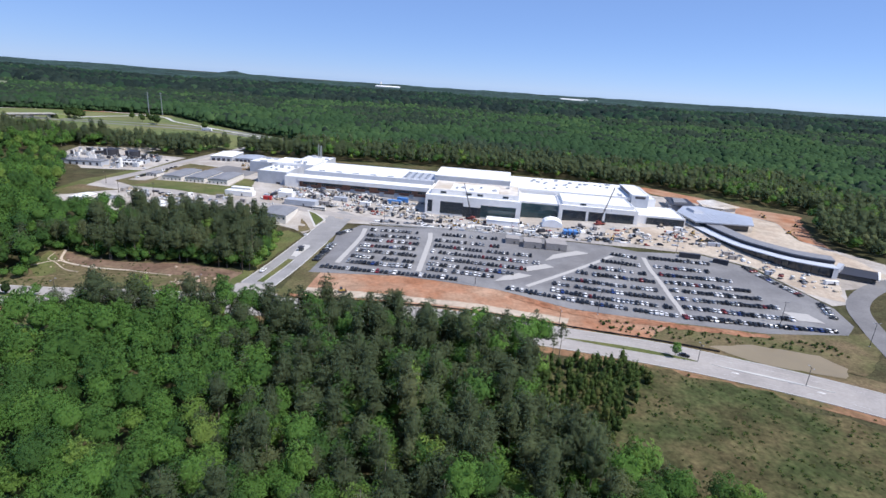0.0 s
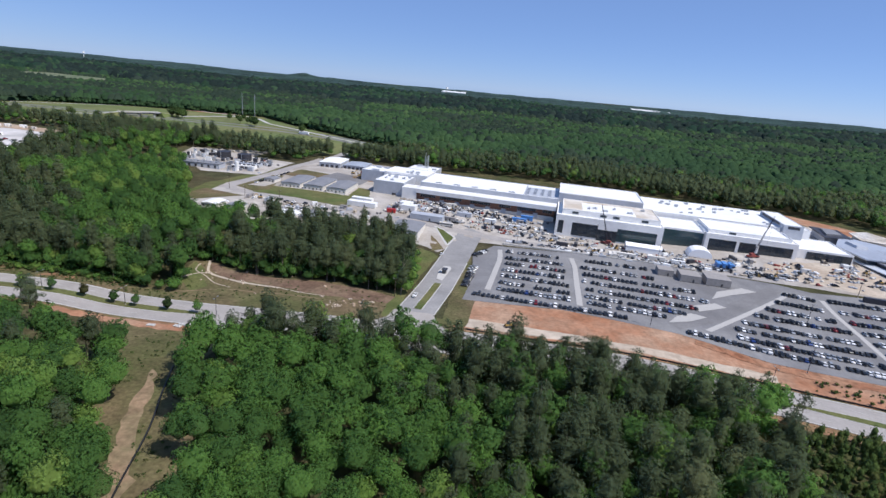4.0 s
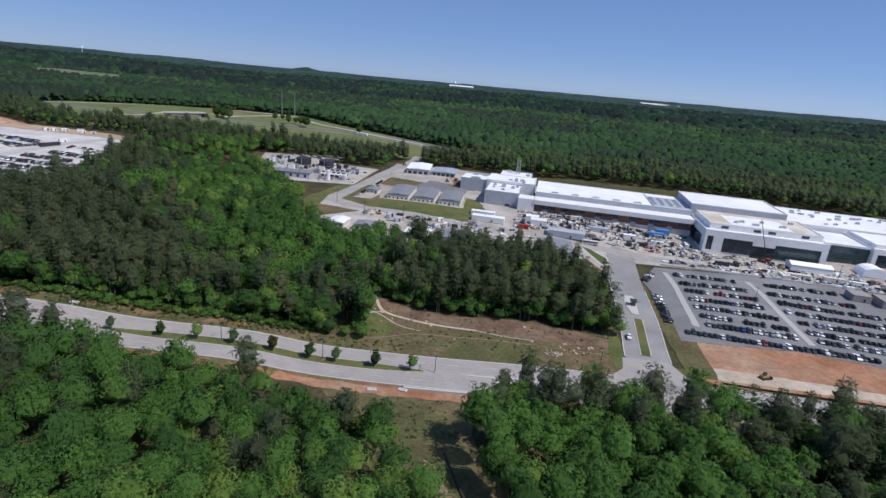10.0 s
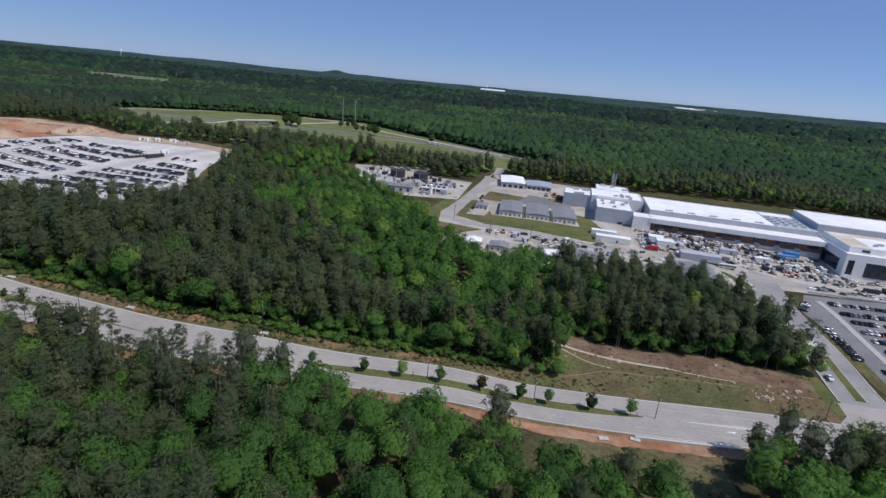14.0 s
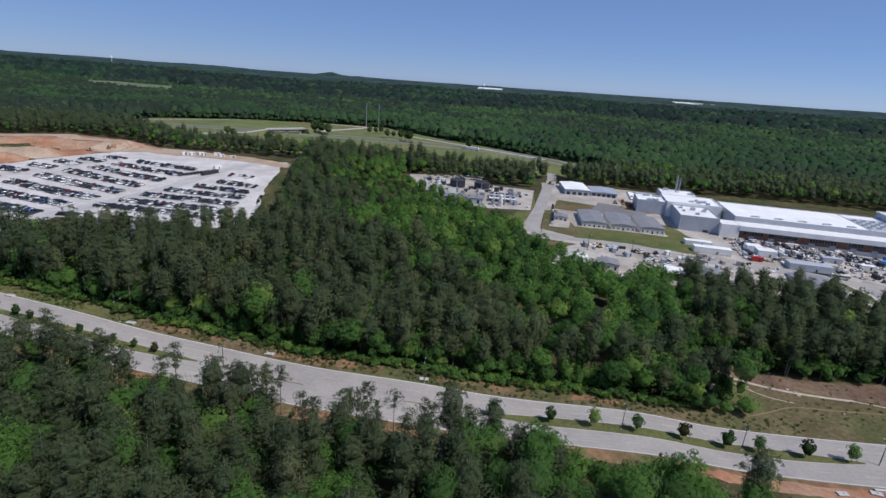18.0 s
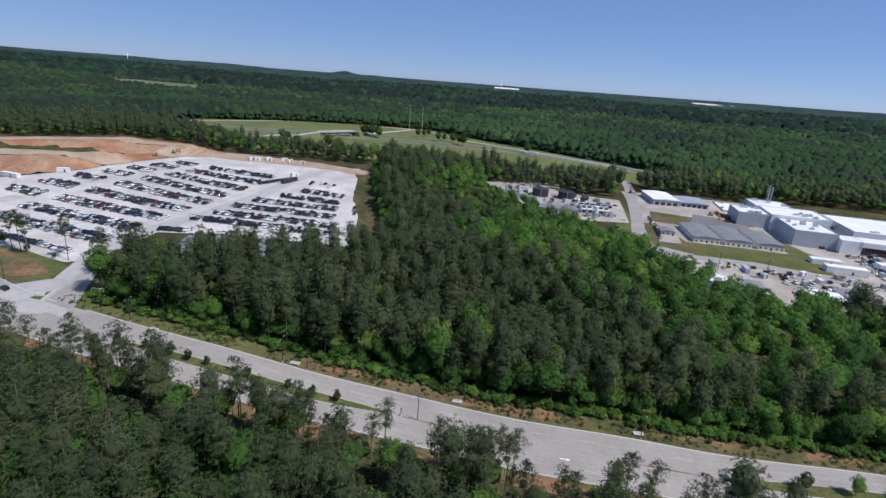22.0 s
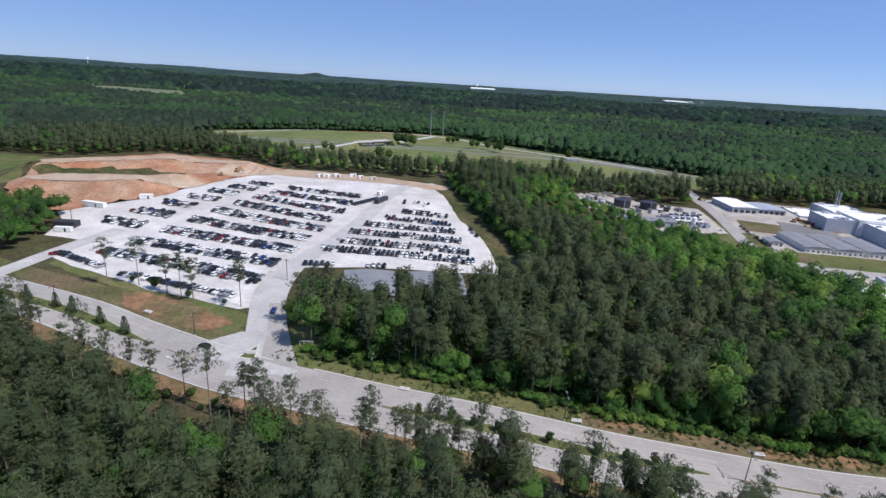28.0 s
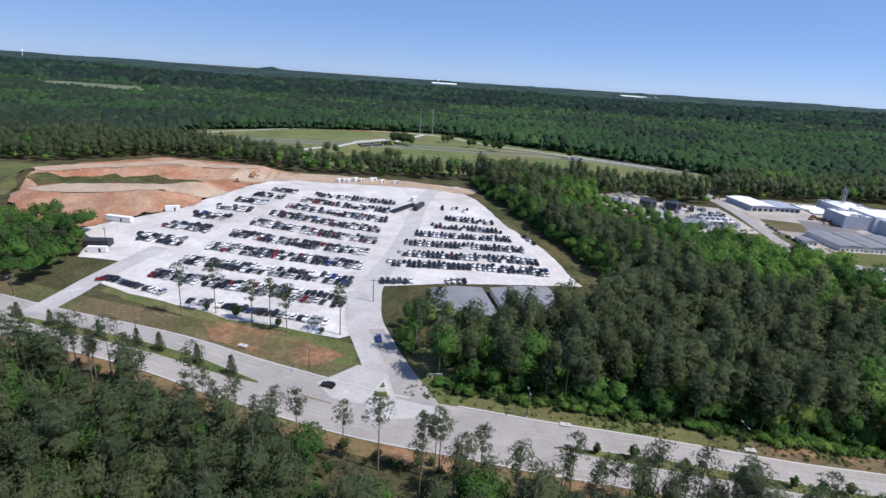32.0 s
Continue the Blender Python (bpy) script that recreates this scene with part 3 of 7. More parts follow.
drape("grass_west", rough([(-300, 395), (-292, 470), (-282, 530), (-284, 590), (-296, 520), (-310, 460), (-306, 410)], 6, 1, 15), GRASS, 0.13, "grass beside the campus road", "grass")
drape("campus_yard", rough(CAMPUS, 12, 0.8, 16), YARD, 0.20, "pale dusty concrete and gravel works yard", "yard", cell=12)
drape("office_lawn", rough([(-262, 446), (-235, 445), (-180, 436), (-172, 478), (-192, 474), (-256, 477)], 5, 0.8, 17), GRASS, 0.34, "sloping lawn in front of the modular offices", "lawn")
drape("office_car_park", rough([(-238, 528), (-190, 524), (-186, 556), (-225, 564)], 6, 0.4, 31), ASPHALT, 0.36, "small asphalt car park behind the modular offices", "parking lot")
drape("berm_lawn", rough([(-192, 442), (-178, 438), (-168, 466), (-176, 510), (-188, 512), (-188, 476)], 5, 0.6, 32), GRASS, 0.40, "worn grass slope beside the modular offices", "lawn")
drape("hut_lawn", rough([(-284, 462), (-262, 448), (-254, 462), (-262, 505), (-266, 525), (-276, 520)], 5, 0.6, 33), DRY, 0.34, "brown lawn beside the campus road", "lawn")
drape("fork_lawn", rough([(-306, 398), (-286, 404), (-262, 430), (-284, 436), (-300, 440)], 5, 0.6, 34), DRY, 0.36, "brown lawn at the road fork", "lawn")
drape("square_lawn", rough([(-268, 530), (-232, 522), (-228, 552), (-262, 560)], 5, 0.5, 18), DRY, 0.34, "square of dry lawn", "lawn")
drape("verge_lot_west", rough([(-690, 340), (-600, 300), (-580, 288), (-574, 302), (-608, 318), (-654, 333), (-690, 350)], 5, 1.0, 19), GRASS, 0.16, "grass slope between gravel lot and parkway", "verge")
drape("bare_earth", rough([(-630, 302), (-590, 288), (-580, 296), (-606, 312), (-640, 318)], 4, 1.2, 20), CLAY_VERGE, 0.22, "bare reddish earth on the slope", "earth")
drape("gate_lawn", rough([(-556, 276), (-520, 268), (-490, 262), (-515, 285), (-548, 300), (-562, 312)], 4, 0.8, 21), GRASS, 0.16, "grass beside the gate drive", "verge")
drape("ditch_verge", rough([(-471, 375), (-444, 386), (-456, 440), (-470, 480), (-486, 532), (-508, 562), (-520, 556), (-498, 477), (-481, 428)], 6, 0.8, 22), SCRUB, 0.16, "grass strip along the gravel lot", "verge")
drape("gravel_lot", rough(WEST_LOT, 8, 0.8, 23), GRAVEL, 0.20, "wide white gravel parking lot", "parking lot", cell=12)
drape("works_gravel", rough([(-672, 566), (-560, 575), (-512, 556), (-505, 575), (-560, 592), (-640, 606), (-680, 600)], 6, 1.5, 24), SAND, 0.17, "sandy ground behind the gravel lot", "earth")
drape("spoil_heap", rough(HEAP, 7, 3, 25), CLAY, 0.3, "graded heaps of red clay soil", "earth bank", cell=5)
drape("heap_crest", rough([(-802, 464), (-780, 456), (-740, 463), (-706, 482), (-690, 506), (-700, 512), (-735, 487), (-790, 482)], 6, 3, 29), SAND, 0.5, "pale sandy crest of the front heap", "earth bank", cell=5)
drape("heap_crest", rough([(-846, 536), (-828, 522), (-800, 540), (-755, 568), (-700, 576), (-690, 592), (-755, 592), (-800, 566)], 6, 3, 30), SAND, 0.5, "pale sandy crest of the rear heap", "earth bank", cell=5)
drape("heap_grass", rough([(-838, 514), (-804, 496), (-752, 506), (-716, 530), (-724, 546), (-757, 548), (-800, 526)], 6, 3, 26), SCRUB, 0.55, "grass grown over the hollow between the heaps", "grass", cell=5)
drape("haul_road", rough([(-712, 556), (-690, 548), (-662, 572), (-560, 566), (-520, 556), (-505, 572), (-560, 590), (-650, 596), (-700, 590)], 6, 1.5, 35), SAND, 0.34, "sandy haul road behind the gravel lot", "earth", cell=6)
drape("grass_far_west", rough([(-900, 470), (-830, 480), (-870, 590), (-960, 600)], 8, 3, 27), GRASS, 0.13, "grass field beside the heaps", "grass")
HWY = [(-870, 760), (-860, 900), (-740, 1000), (-600, 1045), (-520, 1055), (-395, 925), (-280, 828), (-190, 785), (-190, 705), (-300, 676), (-440, 662), (-560, 650), (-650, 648), (-705, 690), (-800, 730)]
drape("highway_field", rough(HWY, 10, 2, 28), MEADOW, 0.12, "mown grass round the highway junction", "grass", cell=16)
strip("highway", smooth_line([(-870, 790), (-760, 797), (-660, 808), (-617, 818), (-572, 832), (-533, 836), (-456, 834), (-381, 824), (-311, 802), (-205, 752)], 10), -5, 5, ASPHALT, 0.24, "asphalt highway beyond the trees", "highway")
strip("highway", smooth_line([(-870, 815), (-760, 824), (-660, 833), (-605, 845), (-538, 866), (-457, 869), (-378, 855), (-306, 830), (-205, 778)], 10), -5, 5, ASPHALT, 0.24, "asphalt highway beyond the trees", "highway")
strip("slip_road", smooth_line([(-702, 700), (-692, 735), (-676, 765), (-658, 784)], 8), -4.2, 4.2, KERB, 0.40, "pale concrete bridge approach road", "road")
strip("slip_road", smooth_line([(-592, 890), (-584, 925), (-568, 968), (-550, 1022)], 8), -4.2, 4.2, KERB, 0.40, "pale concrete bridge approach road", "road")
strip("slip_road", smooth_line([(-860, 850), (-820, 900), (-768, 975), (-711, 1030), (-655, 1040), (-600, 1030), (-556, 1030), (-506, 1000), (-458, 935), (-416, 900), (-370, 864), (-310, 818), (-255, 790)], 10), -3.0, 3.0, KERB, 0.32, "pale concrete slip road", "road")
drape("bare_earth", rough([(-690, 1012), (-600, 1026), (-545, 1034), (-560, 1044), (-620, 1040), (-690, 1024)], 8, 2, 45), CLAY, 0.22, "red clay cutting behind the slip road", "earth")
drape("bare_earth", rough([(-206, 546), (-180, 545), (-176, 578), (-200, 582)], 5, 2, 46), CLAY_VERGE, 0.36, "bare brown earth between the works buildings", "earth")
drape("hut_pad", [(-277, 470), (-262, 470), (-255, 512), (-268, 514)], YARD, 0.44, "pale concrete pad round a hut", "yard", cell=6)
drape("sandy_yard", rough([(198, 376), (226, 355), (241, 315), (256, 302), (274, 336), (246, 358), (232, 384), (222, 412), (219, 440), (196, 436), (140, 420), (132, 396), (170, 384)], 5, 1.5, 47), PALE_SAND, 0.28, "pale sandy building ground beside the offices", "yard")
drape("sandy_yard", rough([(292, 360), (318, 338), (320, 372), (300, 420), (317, 480), (300, 497), (286, 466), (270, 434), (250, 430), (262, 392)], 6, 1.5, 48), PALE_SAND, 0.28, "pale sandy building ground behind the offices", "yard")
drive = strip("drive", DRIVEWAY, -9.5, 9.5, DRIVE, 0.25, "grey asphalt entrance drive", "drive")
strip("kerb", DRIVEWAY[5:32], 9.4, 9.9, KERB, 0.40, "pale concrete kerb", "kerb", thick=0.3)
strip("kerb", DRIVEWAY[5:26], -9.9, -9.4, KERB, 0.40, "pale concrete kerb", "kerb", thick=0.3)
strip("median_kerb", DRIVEWAY[6:16], -2.2, 2.6, KERB, 0.40, "pale concrete kerb round the drive's median", "kerb", thick=0.3)
strip("median", DRIVEWAY[6:16], -1.8, 2.2, GRASS, 0.45, "grassy median of the entrance drive", "median")
drape("guard_island", [(-91, 321), (-87.5, 320), (-84, 342), (-85, 346), (-89, 346), (-91.5, 335)], KERB, 0.45, "pale concrete guard island", "island", cell=5)
drape("junction_apron", [(-118, 252), (-76, 253), (-84, 262), (-87, 272), (-107, 272), (-109, 262)], CONCRETE, 0.26, "concrete mouth of the entrance drive", "road", cell=6)
strip("gate_drive", GATE_DRIVE, -7, 8, LANE, 0.27, "pale gravel gate drive", "drive")
drape("gate_drive", [(-548, 268), (-556, 286), (-563, 302), (-569, 317), (-575, 316), (-571, 306), (-567, 292), (-562, 272)], WEAR, 0.31, "grey asphalt lane at the gate", "drive", cell=6)
drape("gate_apron", [(-588, 279), (-582, 271), (-546, 262), (-550, 274), (-557, 287), (-576, 290)], LANE, 0.29, "pale mouth of the gate drive", "road", cell=6)
strip("side_drive", SIDE_DRIVE, -5, 5, LANE, 0.27, "pale gravel side drive", "drive")
strip("lot_lane", smooth_line([(-579, 345), (-574, 375), (-568, 402), (-561, 455), (-554, 514), (-543, 560), (-520, 580)], 6), -5.5, 5.5, LANE, 0.28, "worn grey lane through the gravel lot", "lane")
strip("campus_road", CAMPUS_ROAD, -5, 5, CONCRETE, 0.30, "pale concrete campus road", "road")
strip("east_road", EAST_ROAD, -6, 6, ASPHALT, 0.30, "asphalt road round the car park", "road")
drape("parking_lot", LOT, LOT_ASPHALT, 0.27, "large asphalt car park", "parking lot", cell=12)


# the car park's own grid: u runs along the rows, v across them
island_mat = material("pale_island", (0.40, 0.385, 0.365), 0.9, grain=0.1, scale=0.8)
for pts in ([(-3.5, 389), (-3.5, 370), (-5.5, 346), (-7.5, 322), (-9, 305)], [(-53.5, 391), (-53.5, 372), (-56, 350), (-58.5, 330), (-60.5, 314)]):
    walkway = smooth_line(pts, 5)
    strip("walkway", walkway, -1.7, 1.7, island_mat, 0.40, "pale concrete walkway between the parked rows", "walkway", thick=0.12)
for p in ([(37, 297), (50, 302), (62, 311), (54, 314), (44, 307)], [(60, 318), (80, 330), (75, 335), (57, 325)], [(76, 342), (92, 353), (112, 364), (104, 368), (84, 356)], [(205, 284), (219, 282), (221, 270), (207, 272)]):
    drape("parking_island", p, island_mat, 0.42, "pale concrete island beside the cross aisle", "island", cell=6)
strip("cross_aisle", smooth_line([(139.5, 266), (142, 280), (144, 298), (146.5, 318), (148, 340), (151, 362)], 6), -1.5, 1.5, island_mat, 0.31, "pale walkway across the car park", "lane")
strip("aisle_margin", smooth_line([(56, 293), (76, 312), (100, 335), (124, 358), (134, 368)], 6), -1.6, 1.4, island_mat, 0.30, "pale worn margin of the cross aisle", "lane")
strip("cross_aisle", smooth_line([(40, 291), (60, 304), (86, 328), (110, 352), (130, 371)], 6), -1, 8, ASPHALT, 0.32, "darker asphalt aisle across the car park", "lane")


# ---- vegetation ----
class Shape:
    """Arrays of a mesh that is laid down many times: corners, loops, loop counts, material numbers."""

    def __init__(self):
        self.v, self.l, self.t, self.m, self.n = [], [], [], [], []

    def add(self, verts, faces, m=0, out=(0, 0, 1)):
        """Faces with the way in which they bulge: one direction, or away from a point when it is a list."""
        n = len(self.v)
        self.v += [tuple(p) for p in verts]
        self.n += [tuple((Vector(p) - Vector(out)).normalized()) for p in verts] if isinstance(out, list) else [tuple(out)] * len(verts)
        for f in faces:
            self.l += [i + n for i in f]
            self.t.append(len(f))
            self.m.append(m)
        return self

    def done(self):
        self.v, self.l, self.t, self.m, self.n = (np.array(a) for a in (self.v, self.l, self.t, self.m, self.n))
        return self


def laid(name, places, mats, seed=0):
    """One mesh from many (shape, x, y, z, turn, scale, high, tint or material map)."""
    V, L, T, M, A, N, n = [], [], [], [], [], [], 0
    for s, x, y, z, turn, sc, hi, extra in places:
        c, si = math.cos(turn) * sc, math.sin(turn) * sc
        v = np.column_stack([s.v[:, 0] * c - s.v[:, 1] * si + x, s.v[:, 0] * si + s.v[:, 1] * c + y, s.v[:, 2] * hi + z])
        V.append(v)
        N.append(np.column_stack([(s.n[:, 0] * c - s.n[:, 1] * si) / sc, (s.n[:, 0] * si + s.n[:, 1] * c) / sc, s.n[:, 2]]))
        L.append(s.l + n)
        T.append(s.t)
        M.append(s.m if np.isscalar(extra) else np.array(extra)[s.m])
        A.append(np.full(len(v), extra if np.isscalar(extra) else 0.0))
        n += len(v)
    V, L, T, M, A, N = (np.concatenate(a) for a in (V, L, T, M, A, N))
    me = bpy.data.meshes.new(name)
    me.vertices.add(len(V))
    me.vertices.foreach_set("co", V.ravel().astype(np.float32))
    me.loops.add(len(L))
    me.loops.foreach_set("vertex_index", L.astype(np.int32))
    me.polygons.add(len(T))
    me.polygons.foreach_set("loop_start", np.concatenate([[0], np.cumsum(T)[:-1]]).astype(np.int32))
    me.polygons.foreach_set("loop_total", T.astype(np.int32))
    for m in mats:
        me.materials.append(m)
    me.polygons.foreach_set("material_index", M.astype(np.int32))
    me.attributes.new("tint", "FLOAT", "POINT").data.foreach_set("value", A.astype(np.float32))
    me.attributes.new("bulge", "FLOAT_VECTOR", "POINT").data.foreach_set("vector", N.ravel().astype(np.float32))
    me.update(calc_edges=True)
    return new(name, me)


def spray(rnd, p, nrm, size, droop=0.5):
    """A bent leaf spray: four corners about p, facing roughly along nrm."""
    n = Vector((nrm[0] + rnd.uniform(-droop, droop), nrm[1] + rnd.uniform(-droop, droop), nrm[2] + rnd.uniform(-droop, droop))).normalized()
    a = n.orthogonal().normalized()
    a.rotate(Matrix.Rotation(rnd.uniform(0, 6.28), 3, n))
    b = n.cross(a)
    s, w = size * rnd.uniform(0.7, 1.3), size * rnd.uniform(0.5, 1.0)
    p = Vector(p)
    return [p + a * s, p + b * w + n * 0.15 * size, p - a * s * 0.9, p - b * w - n * 0.1 * size]


def core(rnd, c, r, rz):
    """A lumpy solid heart of a crown, of twenty faces."""
    g = (1 + 5 ** 0.5) / 2
    pts = [(-1, g, 0), (1, g, 0), (-1, -g, 0), (1, -g, 0), (0, -1, g), (0, 1, g), (0, -1, -g), (0, 1, -g), (g, 0, -1), (g, 0, 1), (-g, 0, -1), (-g, 0, 1)]
    fs = [(0, 11, 5), (0, 5, 1), (0, 1, 7), (0, 7, 10), (0, 10, 11), (1, 5, 9), (5, 11, 4), (11, 10, 2), (10, 7, 6), (7, 1, 8), (3, 9, 4), (3, 4, 2), (3, 2, 6), (3, 6, 8), (3, 8, 9), (4, 9, 5), (2, 4, 11), (6, 2, 10), (8, 6, 7), (9, 8, 1)]
    out = []
    for p in pts:
        k = rnd.uniform(0.8, 1.15) / 1.9
        out.append((c[0] + p[0] * r * k, c[1] + p[1] * r * k, c[2] + p[2] * rz * k))
    return out, fs


def sphere_dir(rnd, low=-0.35):
    z = rnd.uniform(low, 1.0)
    a = rnd.uniform(0, 2 * math.pi)
    r = math.sqrt(max(0.0, 1 - z * z))
    return (r * math.cos(a), r * math.sin(a), z)


def around(c, d, zc, wide):
    """The way a spray bulges: out of its tuft, out of the crown and up to the light."""
    return (Vector(d) * 0.5 + Vector((c[0], c[1], (c[2] - zc) * 0.6)) / wide * 0.35 + Vector((0, 0, 0.42))).normalized()


def broad_crown(seed, high, wide, n_lobe, n_spray, size, deep=4.6, lobe=(0.26, 0.42)):
    """A rounded crown of lobes, each a shell of leaf sprays."""
    rnd, s = random.Random(seed), Shape()
    deep = min(deep, high * 0.42)
    zc = high - deep
    s.add(*core(rnd, (0, 0, zc - deep * 0.12), wide * 0.78, deep * 0.76), out=[0, 0, zc - wide])
    lobes = []
    for i in range(n_lobe):
        z = 1 - 1.45 * (i + 0.5) / n_lobe
        a = i * 2.4 + rnd.uniform(-0.4, 0.4)
        q = math.sqrt(max(0.0, 1 - z * z))
        r = wide * rnd.uniform(*lobe)
        k = rnd.uniform(0.84, 1.06)
        lobes.append(((q * math.cos(a) * (wide - r) * k, q * math.sin(a) * (wide - r) * k, zc + z * (deep - r * 0.7) * k), r))
    for i in range(n_spray):
        c, r = lobes[i % n_lobe]
        d = sphere_dir(rnd, -0.25)
        k = r * rnd.uniform(0.8, 1.12)
        s.add(spray(rnd, (c[0] + d[0] * k, c[1] + d[1] * k, c[2] + d[2] * k * 0.85), d, size, 0.4)[: 3 if size < 1 else 4], [(0, 1, 2) if size < 1 else (0, 1, 2, 3)], out=around(c, d, zc, wide))
    return s.done()


def pine_crown(seed, high, wide, n_tuft, n_spray, size, bare=0.6, hearts=2, slim=False):
    """An uneven pine crown: flat tufts on limbs round the upper stem, drawing in to a ragged tip; slim: open and loose."""
    rnd, s = random.Random(seed), Shape()
    girth = lambda f: wide * min(1.0, 0.5 + 2.2 * f) * max(0.06, 1 - f ** 2.8) ** 0.6
    tufts = []
    for i in range(n_tuft):
        f = (i + rnd.random()) / n_tuft
        z = high * (bare + (1 - bare) * f * 0.97)
        reach = girth(f) * rnd.uniform(0.35, 0.85)
        a = i * 2.4 + rnd.uniform(-0.5, 0.5)
        tufts.append(((reach * math.cos(a), reach * math.sin(a), z + rnd.uniform(-0.4, 0.5)), wide * (rnd.uniform(0.22, 0.38) if slim else rnd.uniform(0.28, 0.44))))
    if slim:
        for c, r in tufts[::hearts]:
            s.add(*core(rnd, (c[0] * 0.4, c[1] * 0.4, c[2] - 0.5), r * 0.8, r * 0.6), out=[0, 0, high * 0.5])
    else:
        for f in (0.2, 0.55):
            s.add(*core(rnd, (0, 0, high * (bare + (1 - bare) * f)), girth(f) * 0.66, high * (1 - bare) * 0.34), out=[0, 0, high * 0.4])
    for i in range(n_spray):
        c, r = tufts[i % n_tuft]
        d = sphere_dir(rnd, -0.4)
        k = r * rnd.uniform(0.5, 1.25)
        s.add(spray(rnd, (c[0] + d[0] * k, c[1] + d[1] * k, c[2] + d[2] * k * 0.6), d, size, 0.7)[: 3 if size < 1 else 4], [(0, 1, 2) if size < 1 else (0, 1, 2, 3)], out=around(c, d, high * 0.75, wide))
    return s.done()


def stem(high, r0, lean=0.0, limbs=0, seed=0, reach=2.0, base=0.5):
    """A tapered trunk with a few limbs."""
    rnd, s = random.Random(seed), Shape()
    n = 6
    rings = [(0.0, r0 * 1.3), (high * 0.06, r0), (high * 0.55, r0 * 0.7), (high, r0 * 0.18)]
    v = [(lean * z / high + r * math.cos(6.283 * i / n), r * math.sin(6.283 * i / n), z - (0.6 if z == 0 else 0)) for z, r in rings for i in range(n)]
    f = [(k * n + i, k * n + (i + 1) % n, (k + 1) * n + (i + 1) % n, (k + 1) * n + i) for k in range(len(rings) - 1) for i in range(n)]
    s.add(v, f)
    for i in range(limbs):
        z = high * (base + (0.95 - base) * i / max(1, limbs))
        a = i * 2.4
        s.add(*beam((lean * z / high, 0, z), (lean * z / high + reach * math.cos(a), reach * math.sin(a), z + reach * 0.45), r0 * 0.35))
    return s.done()


def one_mesh(name, shape, mat):
    ob = laid(name, [(shape, 0, 0, 0, 0.0, 1.0, 1.0, 0.0)], [mat])
    me = ob.data
    bpy.data.objects.remove(ob)
    return me


BROAD = [broad_crown(10 + i, rnd_h, rnd_w, 20 + i % 4, 640, 0.52, deep, (0.20, 0.36)) for i, (rnd_h, rnd_w, deep) in enumerate(((17, 5.2, 4.8), (19, 5.8, 5.6), (15, 4.8, 4.2), (18, 4.6, 5.4), (16, 5.6, 4.4)))]
PINE = [pine_crown(30 + i, rnd_h, rnd_w, 26 + i % 4, 540, 0.50, bare, 3) for i, (rnd_h, rnd_w, bare) in enumerate(((20, 3.6, 0.50), (22, 3.3, 0.54), (19, 3.8, 0.46), (21, 3.1, 0.48), (18, 3.4, 0.52)))]
BROAD2 = [broad_crown(20 + i, rnd_h, rnd_w, 15 + i % 3, 290, 0.80, deep, (0.22, 0.38)) for i, (rnd_h, rnd_w, deep) in enumerate(((17, 5.2, 4.8), (19, 5.8, 5.6), (15, 4.8, 4.2), (18, 4.6, 5.4), (16, 5.6, 4.4)))]
PINE2 = [pine_crown(40 + i, rnd_h, rnd_w, 22 + i % 4, 270, 0.76, bare, 4) for i, (rnd_h, rnd_w, bare) in enumerate(((21, 3.7, 0.44), (23, 3.4, 0.50), (20, 3.9, 0.40), (22, 3.2, 0.46), (19, 3.5, 0.42)))]
LONE = [pine_crown(50 + i, rnd_h, rnd_w, 14 + i, 480, 0.48, bare, 5, True) for i, (rnd_h, rnd_w, bare) in enumerate(((20, 4.0, 0.62), (22, 4.4, 0.66), (17, 3.7, 0.56), (19, 3.4, 0.64)))]
FARB = [broad_crown(70 + i, 17, 7.4, 6, 17, 2.6) for i in range(4)]
FARP = [pine_crown(80 + i, 20, 5.8, 4, 14, 2.5, 0.6, 4) for i in range(3)]
MIDB = [broad_crown(75 + i, 17, 5.4, 10, 74, 0.99) for i in range(3)]
MIDP = [pine_crown(85 + i, 21, 3.8, 14, 66, 0.99, 0.40, 9) for i in range(4)]
BUSH = [broad_crown(90 + i, 3.4, 2.0, 6, 60, 0.6) for i in range(3)]
UNDER = [broad_crown(95 + i, 9.0, 4.6, 7, 64, 0.98, 3.4) for i in range(3)]
def tuft(seed):
    """A knee-high clump of weeds."""
    rnd, s = random.Random(seed), Shape()
    for i in range(16):
        d = sphere_dir(rnd, 0.1)
        k = rnd.uniform(0.3, 1.0)
        s.add(spray(rnd, (d[0] * k, d[1] * k, d[2] * 0.7), d, 0.45, 0.6)[:3], [(0, 1, 2)], out=(Vector(d) + Vector((0, 0, 1))).normalized())
    return s.done()


TUFT = [tuft(i) for i in range(4)]
PLAIN_STEM = stem(20.0, 0.24, 0.3)

KEEP_OUT = [LOT, WEST_LOT, CAMPUS, CLEARING]
TRAIL = [(-232, 232), (-168, 232), (-175, 206), (-168, 184), (-152, 158), (-142, 137), (-136, 112), (-146, 112), (-158, 133), (-173, 157), (-195, 193), (-208, 210)]
FIELD = [(46, 208), (98, 220), (130, 208), (190, 170), (270, 110), (270, 50), (150, 84), (90, 114), (54, 136), (34, 160)]
road_y = lambda x: np.interp(x, ROAD[:, 0], ROAD[:, 1])
drape("clay_verge", rough([(float(a), float(road_y(a)) - 13.4) for a in range(-262, -150, 8)] + [(float(a), float(road_y(a)) - 13.4 - 3.2 - 2.6 * math.sin((a + 262) / 36)) for a in range(-154, -263, -8)], 4, 0.8, 53), CLAY, 0.2, "raw red clay strip beside the parkway", "earth", cell=4)


